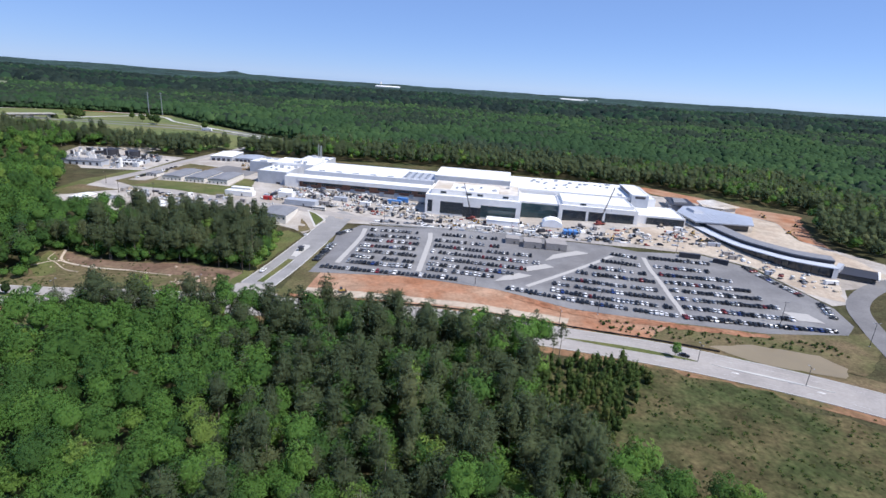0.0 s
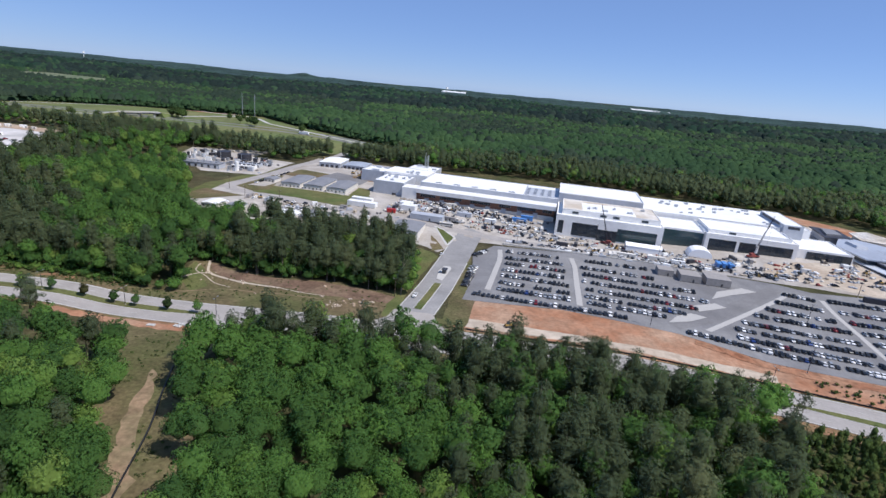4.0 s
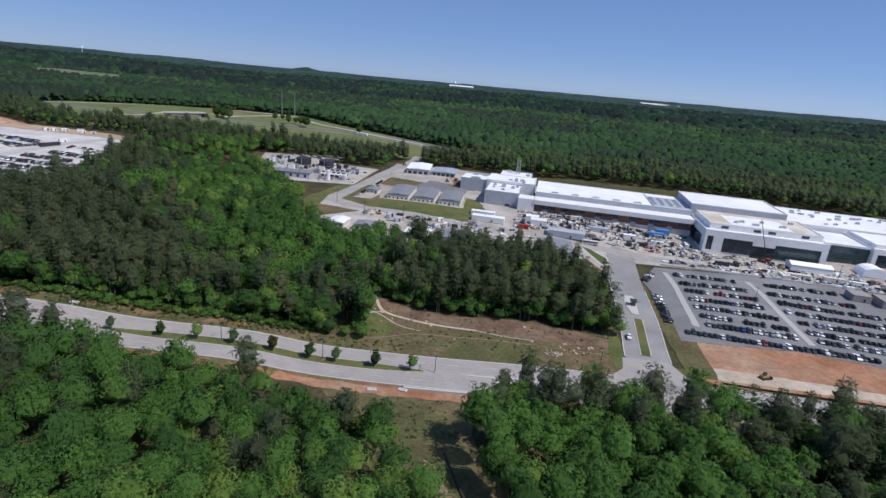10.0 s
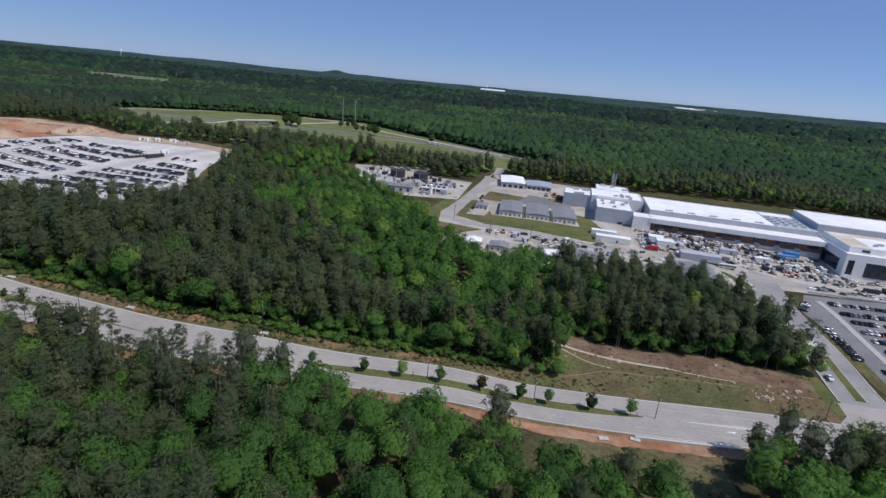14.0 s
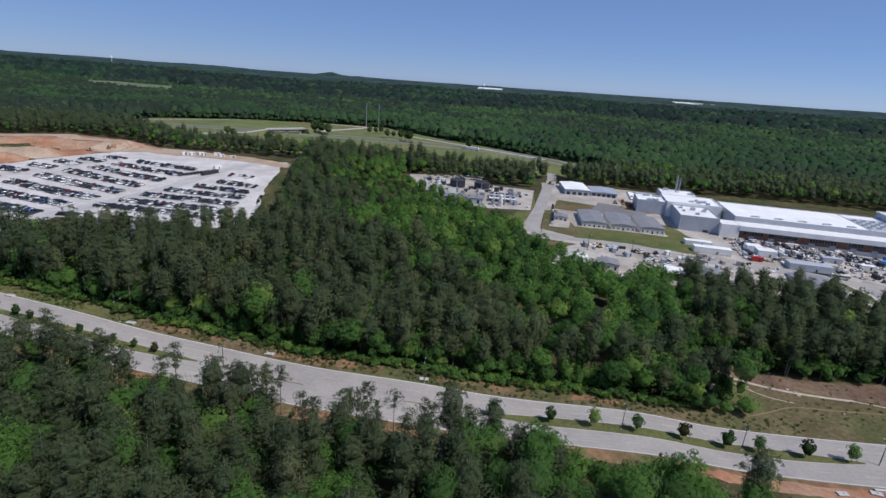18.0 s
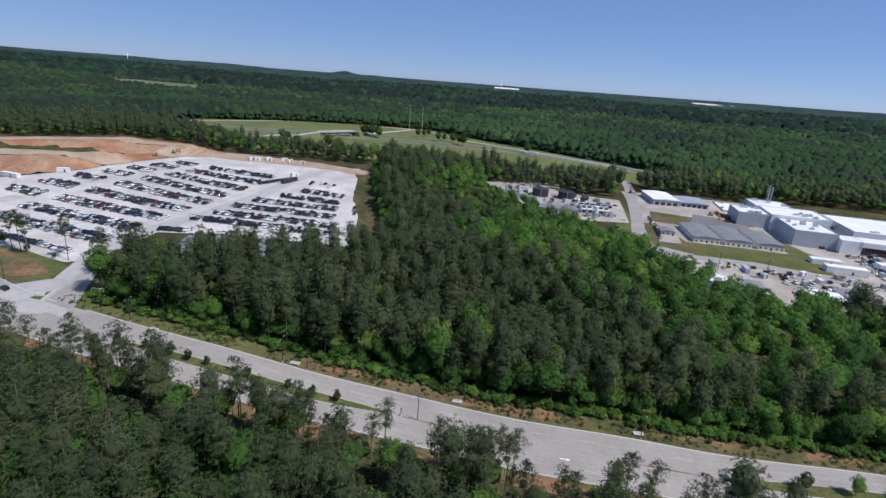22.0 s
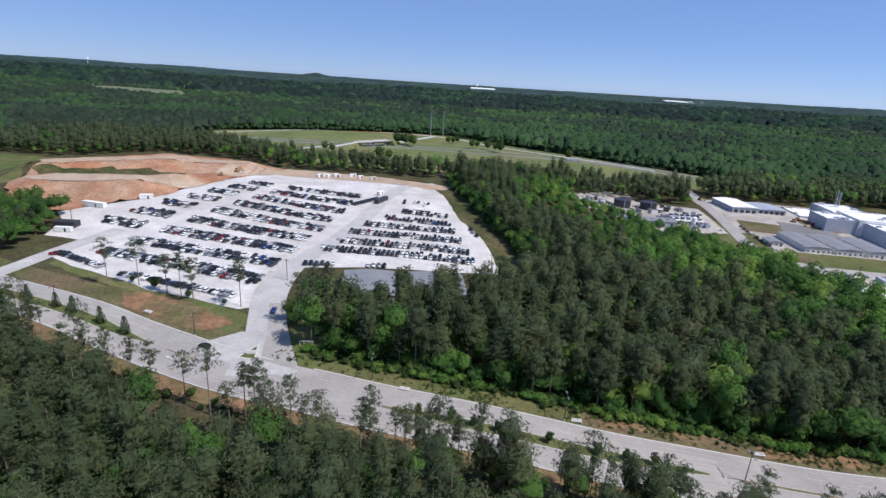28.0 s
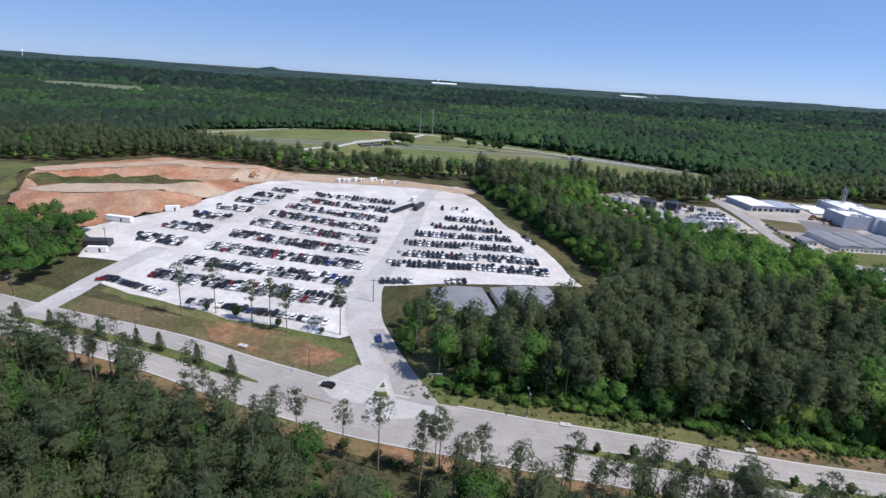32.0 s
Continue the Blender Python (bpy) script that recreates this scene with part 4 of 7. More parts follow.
def scatter(x0, x1, y0, y1, pitch, seed):
    rnd = np.random.RandomState(seed)
    xs, ys = np.meshgrid(np.arange(x0, x1, pitch), np.arange(y0, y1, pitch))
    xs = xs + (np.arange(xs.shape[0]) % 2)[:, None] * pitch * 0.5
    x, y = xs.ravel(), ys.ravel()
    return x + rnd.uniform(-0.58, 0.58, x.shape) * pitch, y + rnd.uniform(-0.58, 0.58, x.shape) * pitch


STANDS = ((350, 950, 330, -0.4), (-150, 150, 40, -0.3), (-240, 165, 60, -0.5), (-112, 165, 38, -0.55), (-75, 120, 50, -0.35), (-10, 165, 62, 0.4), (-420, 300, 95, 0.45), (-400, 560, 45, -0.6), (-370, 500, 45, -0.6), (-330, 440, 62, -0.8), (-285, 385, 50, -0.75), (-350, 390, 40, -0.55), (-262, 300, 32, -0.5), (-300, 340, 45, -0.45), (-170, 345, 60, 0.45), (-450, 200, 110, 0.12), (-600, 230, 110, 0.15), (-340, 200, 50, 0.1))


def species(x, y):
    """Above zero a pine grows, below a broadleaved tree: stands of each, with ragged borders."""
    v = np.array([0.55 * noise.noise(Vector((a * 0.0042, b * 0.0042, 9.3))) + 0.6 * noise.noise(Vector((a * 0.013, b * 0.013, 3.1))) for a, b in zip(x, y)])
    for cx, cy, r, w in STANDS:
        v += w * np.exp(-((x - cx) ** 2 + (y - cy) ** 2) / (2 * r * r))
    return v


def wood(name, x, y, pines, broads, label, seed, lo=0.8, hi=1.15, bias=0.0, trunks=True, mats=None, fill=0, mixed=0.52):
    """Joined woodland: pines and broadleaved trees by stands."""
    rnd = random.Random(seed)
    z = height(x, y)
    v = species(x, y)
    a, b, t = [], [], []
    mats = mats or (NEEDLE, LEAF)
    patch = np.array([0.45 + 0.75 * noise.noise(Vector((p * 0.011, q * 0.011, 5.5))) + 0.35 * noise.noise(Vector((p * 0.045, q * 0.045, 2.5))) for p, q in zip(x, y)])
    hue = lambda k: min(0.97, max(0.02, patch[k] + rnd.uniform(-0.42, 0.42)))
    for i in range(len(x)):
        sc = rnd.uniform(lo, hi) * (1 - 0.42 * math.exp(-((x[i] + 388) ** 2 + (y[i] - 505) ** 2) / 5000)) * (1 - 0.08 * math.exp(-((x[i] + 200) ** 2 / 9800 + (y[i] - 345) ** 2 / 3200)))
        turn = rnd.uniform(0, 6.28)
        if v[i] + bias + rnd.uniform(-mixed, mixed) > 0:
            h = sc * rnd.uniform(0.76, 1.16)
            a.append((rnd.choice(pines), x[i], y[i], z[i], turn, sc * rnd.uniform(1.2, 1.55), h, hue(i)))
            t.append((PLAIN_STEM, x[i], y[i], z[i], turn, sc, h, 0.0))
            if trunks or fill and i % fill == 0:
                b.append((rnd.choice(UNDER), x[i] + 3, y[i] + 2, z[i], turn, sc * 1.1, sc * rnd.uniform(0.8, 1.4), rnd.random() * 0.6))
        else:
            h = sc * rnd.uniform(0.74, 1.2)
            b.append((rnd.choice(broads), x[i], y[i], z[i], turn, sc, h, hue(i)))
    for items, nm, mat, lab in ((a, name + "_pines", NEEDLE, "dark grey-green pine crowns, " + label), (b, name + "_broadleaves", LEAF, "fresh green broadleaved crowns, " + label)):
        if items:
            tagged(laid(nm, items, [mats[mat is LEAF]]), lab, "woodland", kind="stuff")
    if t and trunks:
        tagged(laid(name + "_trunks", t, [BARK]), "slender brown pine trunks, " + label, "woodland", kind="stuff")
    return len(a), len(b)


# the near woods south of the parkway
x, y = scatter(-800, 330, 40, 330, 6.3, 5)
path_y = np.interp(-x, [0, 66, 122, 232, 341, 445, 561], [0, 27, 38, 65, 88, 113, 128])
keep = (y < road_y(x) - np.where((x > -515) & (x < -385), 22, np.where(x < -330, 30, np.where(x < -296, 25, np.where(x < -242, 33, np.where(x < -170, 46, 18)))))) & (y > path_y + 57) & ~inside(TRAIL, x, y) & ~inside(FIELD, x, y)
keep &= ~((x > 40) & (y > path_y + 150) & (x > 100))
NEAR = (x[keep], y[keep])
edge = NEAR[1] > road_y(NEAR[0]) - 40
thin = np.random.RandomState(8).rand(len(NEAR[0])) < np.where(edge & (NEAR[0] < -330), np.where((NEAR[0] > -515) & (NEAR[0] < -385), 0.56, 0.45), 1.0)
NEAR = (NEAR[0][thin], NEAR[1][thin])
front = NEAR[1] < np.interp(-NEAR[0], [0, 66, 122, 232, 341, 445, 561], [0, 27, 38, 65, 88, 113, 128]) + 122
wood("south_woods", NEAR[0][front], NEAR[1][front], PINE, BROAD, "on the near side of the parkway", 1, bias=0.05)
wood("verge_woods", NEAR[0][~front], NEAR[1][~front], PINE2, BROAD2, "along the parkway", 31, bias=0.05)

# the same woods go on under the flight line and behind it
x, y = scatter(-820, 300, -260, 260, 9.5, 15)
path_y = np.interp(-x, [0, 66, 122, 232, 341, 445, 561], [0, 27, 38, 65, 88, 113, 128])
keep = (y <= path_y + 57) & (y > path_y - 110) & ~inside(TRAIL, x, y) & ~inside(FIELD, x, y)
wood("under_woods", x[keep], y[keep], FARP, FARB, "below the flight line", 11, 0.68, 0.95, trunks=False)

# the woods between the car parks
x, y = scatter(-575, -80, 255, 720, 6.8, 6)
EDGE_N = np.interp(x, [-575, -535, -522, -500, -393, -356, -312, -300, -285, -268, -246, -232, -180, -150, -136, -112, -80], [300, 300, 308, 640, 640, 500, 440, 415, 384, 364, 358, 370, 374, 376, 380, 366, 0])
WEST_EDGE = np.interp(y, [255, 270, 290, 322, 323, 375, 430, 480, 560, 720], [-500, -535, -556, -562, -480, -452, -463, -480, -496, -516])
keep = (y > road_y(x) + np.where(x > -240, 24, 21)) & (y < EDGE_N) & (x > WEST_EDGE) & ~inside([(-405, 556), (-405, 600), (-330, 648), (-275, 600), (-282, 510), (-342, 500)], x, y)
for p in KEEP_OUT:
    keep &= ~inside(p, x, y)
keep &= ~((x > -214) & (x < -108) & (y < 284))
wood("middle_woods", x[keep], y[keep], PINE2, BROAD2, "between the two car parks", 2, bias=0.10)

# low trees and saplings close the woods' edges down to the ground
rnd = random.Random(19)
edge_line = [(float(a), float(road_y(a)) + 24.0) for a in range(-540, -236, 3)]
for corners in (((-246, 260), (-232, 260), (-216, 261), (-222, 273), (-231, 284), (-232, 300), (-222, 308), (-205, 299), (-178, 296), (-150, 298), (-126, 296), (-111, 296), (-107, 330), (-112, 345)), ((-560, 300), (-556, 322), (-520, 312)), ((-479, 325), (-452, 376), (-463, 430), (-480, 480), (-495, 540), (-508, 600))):
    for (ax, ay), (bx, by) in zip(corners, corners[1:]):
        n = max(1, int(math.hypot(bx - ax, by - ay) / 3.2))
        edge_line += [(ax + (bx - ax) * i / n, ay + (by - ay) * i / n) for i in range(n)]
fringe = []
for ax, ay in edge_line:
    for k in range(2):
        px, py = ax + rnd.uniform(-3, 3), ay + rnd.uniform(-2.0, 4.5)
        if inside(CLEARING, [px], [py])[0] or inside(WEST_LOT, [px], [py])[0] or py < road_y(px) + 21:
            continue
        if rnd.random() < 0.6:
            fringe.append((rnd.choice(UNDER), px, py, h1(px, py) - 1.0, rnd.uniform(0, 6.28), rnd.uniform(0.5, 0.95), rnd.uniform(0.5, 1.25), rnd.uniform(0.1, 0.95)))
        else:
            fringe.append((rnd.choice(BROAD2), px, py, h1(px, py) - 1.5, rnd.uniform(0, 6.28), rnd.uniform(0.42, 0.7), rnd.uniform(0.5, 0.85), rnd.uniform(0.1, 0.95)))
tagged(laid("woodland_fringe", fringe, [LEAF]), "green saplings and low trees along the edge of the woods", "woodland", kind="stuff")

# belts of trees round the campus and the gravel lot
x, y = scatter(-1000, 480, 380, 765, 6.8, 7)
keep = ((y > 606) & (x > -330)) | ((x < -330) & (y > 610)) | ((x < -760) & (y > 330) & (y < 470)) | ((y > 380) & (x > np.interp(y, [380, 400, 430, 477, 533, 560, 620], [320, 314, 320, 344, 368, 346, 300]))) | ((x < -880))
keep &= ~inside(HWY, x, y) & ~inside([(-140, 590), (400, 490), (400, 520), (320, 588), (150, 640), (-60, 660), (-140, 652)], x, y) & ~inside([(225, 590), (318, 482), (300, 420), (312, 372), (316, 400), (322, 430), (346, 478), (370, 520), (336, 545), (296, 600), (245, 650)], x, y) & ~inside([(-282, 560), (-136, 560), (-136, 648), (-282, 648)], x, y)
keep &= ~inside([(-900, 400), (-700, 400), (-650, 600), (-720, 640), (-810, 655), (-880, 600)], x, y) & ~inside([(-960, 470), (-830, 470), (-870, 600), (-960, 610)], x, y) & ~inside([(-266, 640), (-248, 640), (-246, 705), (-264, 705)], x, y)
for p in KEEP_OUT:
    keep &= ~inside(p, x, y)
wood("belt_woods", x[keep & (x < -330)], y[keep & (x < -330)], MIDP, MIDB, "round the gravel lot", 3, 0.65, 0.95, bias=0.3, trunks=False, fill=3)
wood("works_woods", x[keep & (x >= -330)], y[keep & (x >= -330)], MIDP, MIDB, "round the works", 23, 0.8, 1.05, bias=0.45, trunks=False, fill=4)
x, y = scatter(-830, -690, 330, 470, 6.0, 17)
keep = (y > road_y(x) + 22) & (y < 425 + (x + 830) * -0.1) & (x < np.interp(y, [345, 360, 385, 420], [-716, -718, -724, -736]))
wood("lot_woods", x[keep], y[keep], PINE2, BROAD2, "beside the gravel lot", 13, 0.55, 0.85, bias=-0.35)

def dome(seed, r, high):
    """The upper half of a far crown, lumpy, of twenty-odd faces."""
    rnd, s = random.Random(seed), Shape()
    v = [(0, 0, high * rnd.uniform(0.9, 1.1))]
    for k, (rr, z) in enumerate(((0.62, 0.78), (1.0, 0.0))):
        for i in range(7):
            a = 6.283 * (i + k * 0.5) / 7
            q = rr * r * rnd.uniform(0.6, 1.3)
            v.append((q * math.cos(a), q * math.sin(a), high * z * rnd.uniform(0.7, 1.15)))
    f = [(0, 1 + i, 1 + (i + 1) % 7) for i in range(7)] + [(1 + i, 8 + i, 1 + (i + 1) % 7) for i in range(7)] + [(8 + i, 8 + (i + 1) % 7, 1 + (i + 1) % 7) for i in range(7)]
    return s.add(v, f, out=[0, 0, -high * 0.9]).done()


# the wide woods behind: crown by crown over an added gap-filling sheet
def wide_woods(x, y):
    return (np.abs(x + 250) < 350 + y * 0.95) & ((y > 745) | (x < -960) | (x > 470)) & ~inside(HWY, x, y)


x, y = scatter(-1600, 1400, 560, 1330, 9.6, 9)
keep = wide_woods(x, y)
x, y = x[keep], y[keep]
rnd = random.Random(4)
stand = species(x, y)
ground_z = height(x, y)
shade = np.array([0.42 + 0.7 * noise.noise(Vector((p * 0.006, q * 0.006, 5.5))) + 0.3 * noise.noise(Vector((p * 0.03, q * 0.03, 2.5))) for p, q in zip(x, y)])
wide_dome, slim_dome = [dome(200 + i, 6.6, 8.0) for i in range(5)], [dome(210 + i, 5.6, 9.0) for i in range(5)]
pines, broads = [], []
for px, py, pz, v, e in zip(x, y, ground_z, stand, shade):
    tint = min(0.97, max(0.02, e + rnd.uniform(-0.22, 0.22)))
    sc = rnd.choice((rnd.uniform(0.5, 0.8), rnd.uniform(0.8, 1.3)))
    if v + rnd.uniform(-0.2, 0.2) > 0:
        pines.append((rnd.choice(slim_dome), px, py, pz + rnd.uniform(8.0, 12.0), rnd.uniform(0, 6.28), sc, sc, tint))
    else:
        broads.append((rnd.choice(wide_dome), px, py, pz + rnd.uniform(8.0, 12.5), rnd.uniform(0, 6.28), sc, sc, tint))
tagged(laid("far_woods_pines", pines, [SHADE_TONED_NEEDLE]), "dark pine crowns stretching away behind the works, self-shade put into their colour", "woodland", kind="stuff")
tagged(laid("far_woods_broadleaves", broads, [SHADE_TONED_LEAF]), "green broadleaved crowns stretching away behind the works, self-shade put into their colour", "woodland", kind="stuff")
# Green sheet added below the crowns so their gaps do not go black.
GAP_FILL = material("gap_fill_green", (0.036, 0.062, 0.034), 1.0, grain=0.4, scale=0.15, stain=0.3, stain_scale=0.01, spec=0.05)
cell = 14.0
ux, uy = np.meshgrid(np.arange(-1600, 1401, cell), np.arange(560, 1345, cell))
deep_in = np.ones(ux.shape, bool)
for dx, dy in ((0, 0), (24, 0), (-24, 0), (0, 24), (0, -24)):
    deep_in &= wide_woods((ux + dx).ravel(), (uy + dy).ravel()).reshape(ux.shape)
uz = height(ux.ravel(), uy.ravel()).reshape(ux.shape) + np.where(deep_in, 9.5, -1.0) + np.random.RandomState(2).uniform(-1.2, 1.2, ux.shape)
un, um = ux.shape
tagged(link_mesh("understorey", np.stack([ux, uy, uz], -1).reshape(-1, 3), [(j * um + i, j * um + i + 1, (j + 1) * um + i + 1, (j + 1) * um + i) for j in range(un - 1) for i in range(um - 1) if deep_in[j : j + 2, i : i + 2].any()], GAP_FILL), "green sheet added beneath the wide woods to fill the dark gaps between crowns", "woodland", kind="stuff")

# a skirt of low trees closes the wood round the highway field
rnd = random.Random(12)
skirt = []
for (ax, ay), (bx, by) in zip(HWY[1:8], HWY[2:9]):
    n = int(math.hypot(bx - ax, by - ay) / 4.5)
    for i in range(n):
        px, py = ax + (bx - ax) * i / n, ay + (by - ay) * i / n
        for back in (2, 9):
            qx, qy = px + rnd.uniform(-3, 3) - back * (by - ay) / math.hypot(bx - ax, by - ay), py + rnd.uniform(-3, 3) + back * (bx - ax) / math.hypot(bx - ax, by - ay)
            skirt.append((rnd.choice(UNDER), qx, qy, h1(qx, qy) - 1.5, rnd.uniform(0, 6), rnd.uniform(0.8, 1.2), rnd.uniform(0.9, 1.5), rnd.random() * 0.6))
tagged(laid("field_edge_trees", skirt, [SHADE_TONED_LEAF]), "low dark green trees along the edge of the highway field, shade put into their colour", "woodland", kind="stuff")

# beyond that, round one pale field, only the tops of the crowns show
FAR_FIELD = [(-1660, 1640), (-1440, 1560), (-1290, 1640), (-1380, 1790), (-1620, 1800)]
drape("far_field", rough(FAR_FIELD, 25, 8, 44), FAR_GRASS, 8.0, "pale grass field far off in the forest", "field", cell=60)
# beyond that only the tops of the crowns show
def roof_wave(x, y):
    return np.array([noise.noise(Vector((a * 0.0016, b * 0.0016, 7.7))) + 0.5 * noise.noise(Vector((a * 0.006, b * 0.006, 1.7))) for a, b in zip(x, y)])


for nm, y0, y1, pitch, mesh_r in (("horizon_woods", 1300, 1900, 17.0, 11.0), ("horizon_woods_beyond", 1880, 3000, 28.0, 19.0)):
    x, y = scatter(-3600, 3100, y0, y1, pitch, 41)
    keep = (np.abs(x + 250) < 330 + y * 0.9) & ~inside(FAR_FIELD, x, y)
    x, y = x[keep], y[keep]
    z = height(x, y) + 5 + roof_wave(x, y) * 9
    v = species(x, y)
    rnd = random.Random(6)
    # Near band: shade in the leaf colour; far band: haze in it.
    needle, leaf = (SHADE_TONED_NEEDLE, SHADE_TONED_LEAF) if y0 < 1500 else (HAZED_NEEDLE, HAZED_LEAF)
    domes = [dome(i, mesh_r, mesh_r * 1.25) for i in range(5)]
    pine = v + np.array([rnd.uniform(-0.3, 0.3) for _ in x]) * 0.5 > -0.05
    for sel, kind, mat, lab in ((pine, "_pines", needle, "dark pine crowns towards the horizon, shade and haze put into their colour"), (~pine, "_broadleaves", leaf, "green broadleaved crowns towards the horizon, shade and haze put into their colour")):
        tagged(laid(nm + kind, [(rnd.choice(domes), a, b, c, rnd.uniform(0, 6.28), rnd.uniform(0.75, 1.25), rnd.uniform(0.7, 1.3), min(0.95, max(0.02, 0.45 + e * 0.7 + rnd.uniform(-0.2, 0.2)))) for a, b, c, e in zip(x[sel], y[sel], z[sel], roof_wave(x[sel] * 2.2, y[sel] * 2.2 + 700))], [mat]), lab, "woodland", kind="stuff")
fx, fy = np.meshgrid(np.linspace(-5200, 5200, 200), np.linspace(1290, 4900, 110))
rng = np.random.RandomState(4)
fx += rng.uniform(-22, 22, fx.shape)
fy += rng.uniform(-13, 13, fx.shape)
fz = height(fx.ravel(), fy.ravel()).reshape(fx.shape) + 9 + rng.uniform(-3, 3, fx.shape) + roof_wave(fx.ravel(), fy.ravel()).reshape(fx.shape) * 9
fz += 30 * np.exp(-(((fx + 1790) / 90) ** 2 + ((fy - 4750) / 90) ** 2))
fz -= np.clip((1340 - fy) / 50, 0, 1) * 16
m, n = fx.shape
# The canopy's blue-green carries the haze of distance in its colour.
HAZED_CANOPY = material("haze_tinted_canopy", (0.044, 0.078, 0.062), 0.9, grain=0.55, scale=0.05, stain=0.6, stain_scale=0.003, second=(0.034, 0.056, 0.052), spec=0.1)
tagged(link_mesh("distant_forest", np.stack([fx, fy, fz], -1).reshape(-1, 3), [(j * n + i, j * n + i + 1, (j + 1) * n + i + 1, (j + 1) * n + i) for j in range(m - 1) for i in range(n - 1)], HAZED_CANOPY, smooth=True), "unbroken forest canopy out to the horizon, haze tinted into its colour", "woodland", kind="stuff")


# ---- buildings ----
WHITE = material("white_panel", (0.78, 0.77, 0.75), 0.6, grain=0.06, scale=0.3, stain=0.08, stain_scale=0.05)
GREYPANEL = material("grey_metal_panel", (0.42, 0.44, 0.48), 0.5, grain=0.08, scale=0.4, stain=0.1, stain_scale=0.05)
ROOFWHITE = material("white_roof_membrane", (0.82, 0.82, 0.81), 0.7, grain=0.06, scale=0.3, stain=0.10, stain_scale=0.03, second=(0.74, 0.74, 0.73))
ROOFTAN = material("tan_roof_deck", (0.50, 0.43, 0.34), 0.9, grain=0.12, scale=0.4, stain=0.15, stain_scale=0.04, second=(0.72, 0.69, 0.64))
ROOFGREY = material("grey_shingle_roof", (0.215, 0.22, 0.238), 0.85, grain=0.15, scale=0.8, stain=0.15, stain_scale=0.05)
ROOFBLUE = material("blue_grey_metal_roof", (0.42, 0.45, 0.51), 0.45, 0.2, grain=0.08, scale=0.5, stain=0.1, stain_scale=0.05)
BRICK = material("brown_cladding", (0.24, 0.125, 0.085), 0.85, grain=0.2, scale=0.8, stain=0.15, stain_scale=0.1)
GLASS = material("dark_glazing", (0.030, 0.042, 0.052), 0.12, spec=0.7)
TEAL = material("teal_glazing", (0.030, 0.065, 0.070), 0.14, spec=0.7)
STEEL = material("galvanised_steel", (0.42, 0.43, 0.44), 0.45, 0.7, grain=0.1, scale=1.0)
DARKSTEEL = material("dark_steel", (0.06, 0.06, 0.07), 0.5, 0.4, grain=0.15, scale=1.0)
BEIGE = material("beige_siding", (0.64, 0.61, 0.56), 0.8, grain=0.06, scale=0.6)
CANVAS = material("white_canvas", (0.85, 0.85, 0.85), 0.7, grain=0.03, scale=0.5)
REDPAINT = material("red_paint", (0.42, 0.035, 0.03), 0.4)
YELLOW = material("yellow_machine_paint", (0.42, 0.27, 0.08), 0.5, grain=0.15, scale=1.5)
TARP = material("blue_tarpaulin", (0.10, 0.25, 0.55), 0.5, grain=0.1, scale=1.0)
TIMBER = material("stacked_timber", (0.42, 0.36, 0.28), 0.9, grain=0.25, scale=2.0)
RUBBER = material("rubber", (0.02, 0.02, 0.021), 0.8)
POLEMAT = material("weathered_pole", (0.10, 0.075, 0.055), 0.9, grain=0.3, scale=4.0)


def ring(a0, a1, b0, b1, z0, z1, t=0.4):
    """Four walls round a block."""
    o = [(a0, b0), (a1, b0), (a1, b1), (a0, b1)]
    i = [(a0 + t, b0 + t), (a1 - t, b0 + t), (a1 - t, b1 - t), (a0 + t, b1 - t)]
    v = [(x, y, z) for z in (z0, z1) for loop in (o, i) for x, y in loop]
    f = []
    for k in range(4):
        n = (k + 1) % 4
        f += [(k, n, 8 + n, 8 + k), (4 + n, 4 + k, 12 + k, 12 + n), (8 + k, 8 + n, 12 + n, 12 + k)]
    return v, f


def block(parent, a0, a1, b0, b1, z0, z1, wall, roof, drop=0.7, names=("wall", "roof")):
    part(names[0], ring(a0, a1, b0, b1, z0, z1), wall, parent)
    return part(names[1], box(a0 + 0.38, a1 - 0.38, b0 + 0.38, b1 - 0.38, z1 - drop - 0.3, z1 - drop), roof, parent)


def glazing(parent, a0, a1, b, z0, z1, mat, step=3.0, rows=3, deep=0.35):
    """A glazed bay on a wall that faces the front: pane behind mullions and transoms."""
    pane = part("window", box(a0, a1, b - 0.02, b + 0.1, z0, z1), mat, parent)
    n = max(1, int(round((a1 - a0) / step)))
    for i in range(n + 1):
        a = a0 + (a1 - a0) * i / n
        part("mullion", box(a - 0.06, a + 0.06, b - 0.14, b - 0.03, z0, z1), DARKSTEEL, pane)
    for i in range(1, rows):
        z = z0 + (z1 - z0) * i / rows
        part("transom", box(a0, a1, b - 0.13, b - 0.025, z - 0.06, z + 0.06), DARKSTEEL, pane)
    return pane


def rooftop_unit(at, turn, sx, sy, sz):
    u = thing("rooftop_unit", at, turn, "pale grey metal air handling unit on a flat roof", "rooftop unit", "rooftop units")
    part("casing", box(-sx / 2, sx / 2, -sy / 2, sy / 2, 0.15, sz, 0.05), GREYPANEL, u)
    part("curb", box(-sx / 2 + 0.2, sx / 2 - 0.2, -sy / 2 + 0.2, sy / 2 - 0.2, 0, 0.16), STEEL, u)
    part("fan_cowl", tube(sx * 0.15, 0, sz, sz + 0.35, min(sx, sy) * 0.28, n=10), STEEL, u)
    return u


FACE = Matrix.Translation((-10, 448, -8)) @ Matrix.Rotation(radians(-7), 4, "Z")


def campus(a, b, z=0.0):
    return FACE @ Vector((a, b, z))


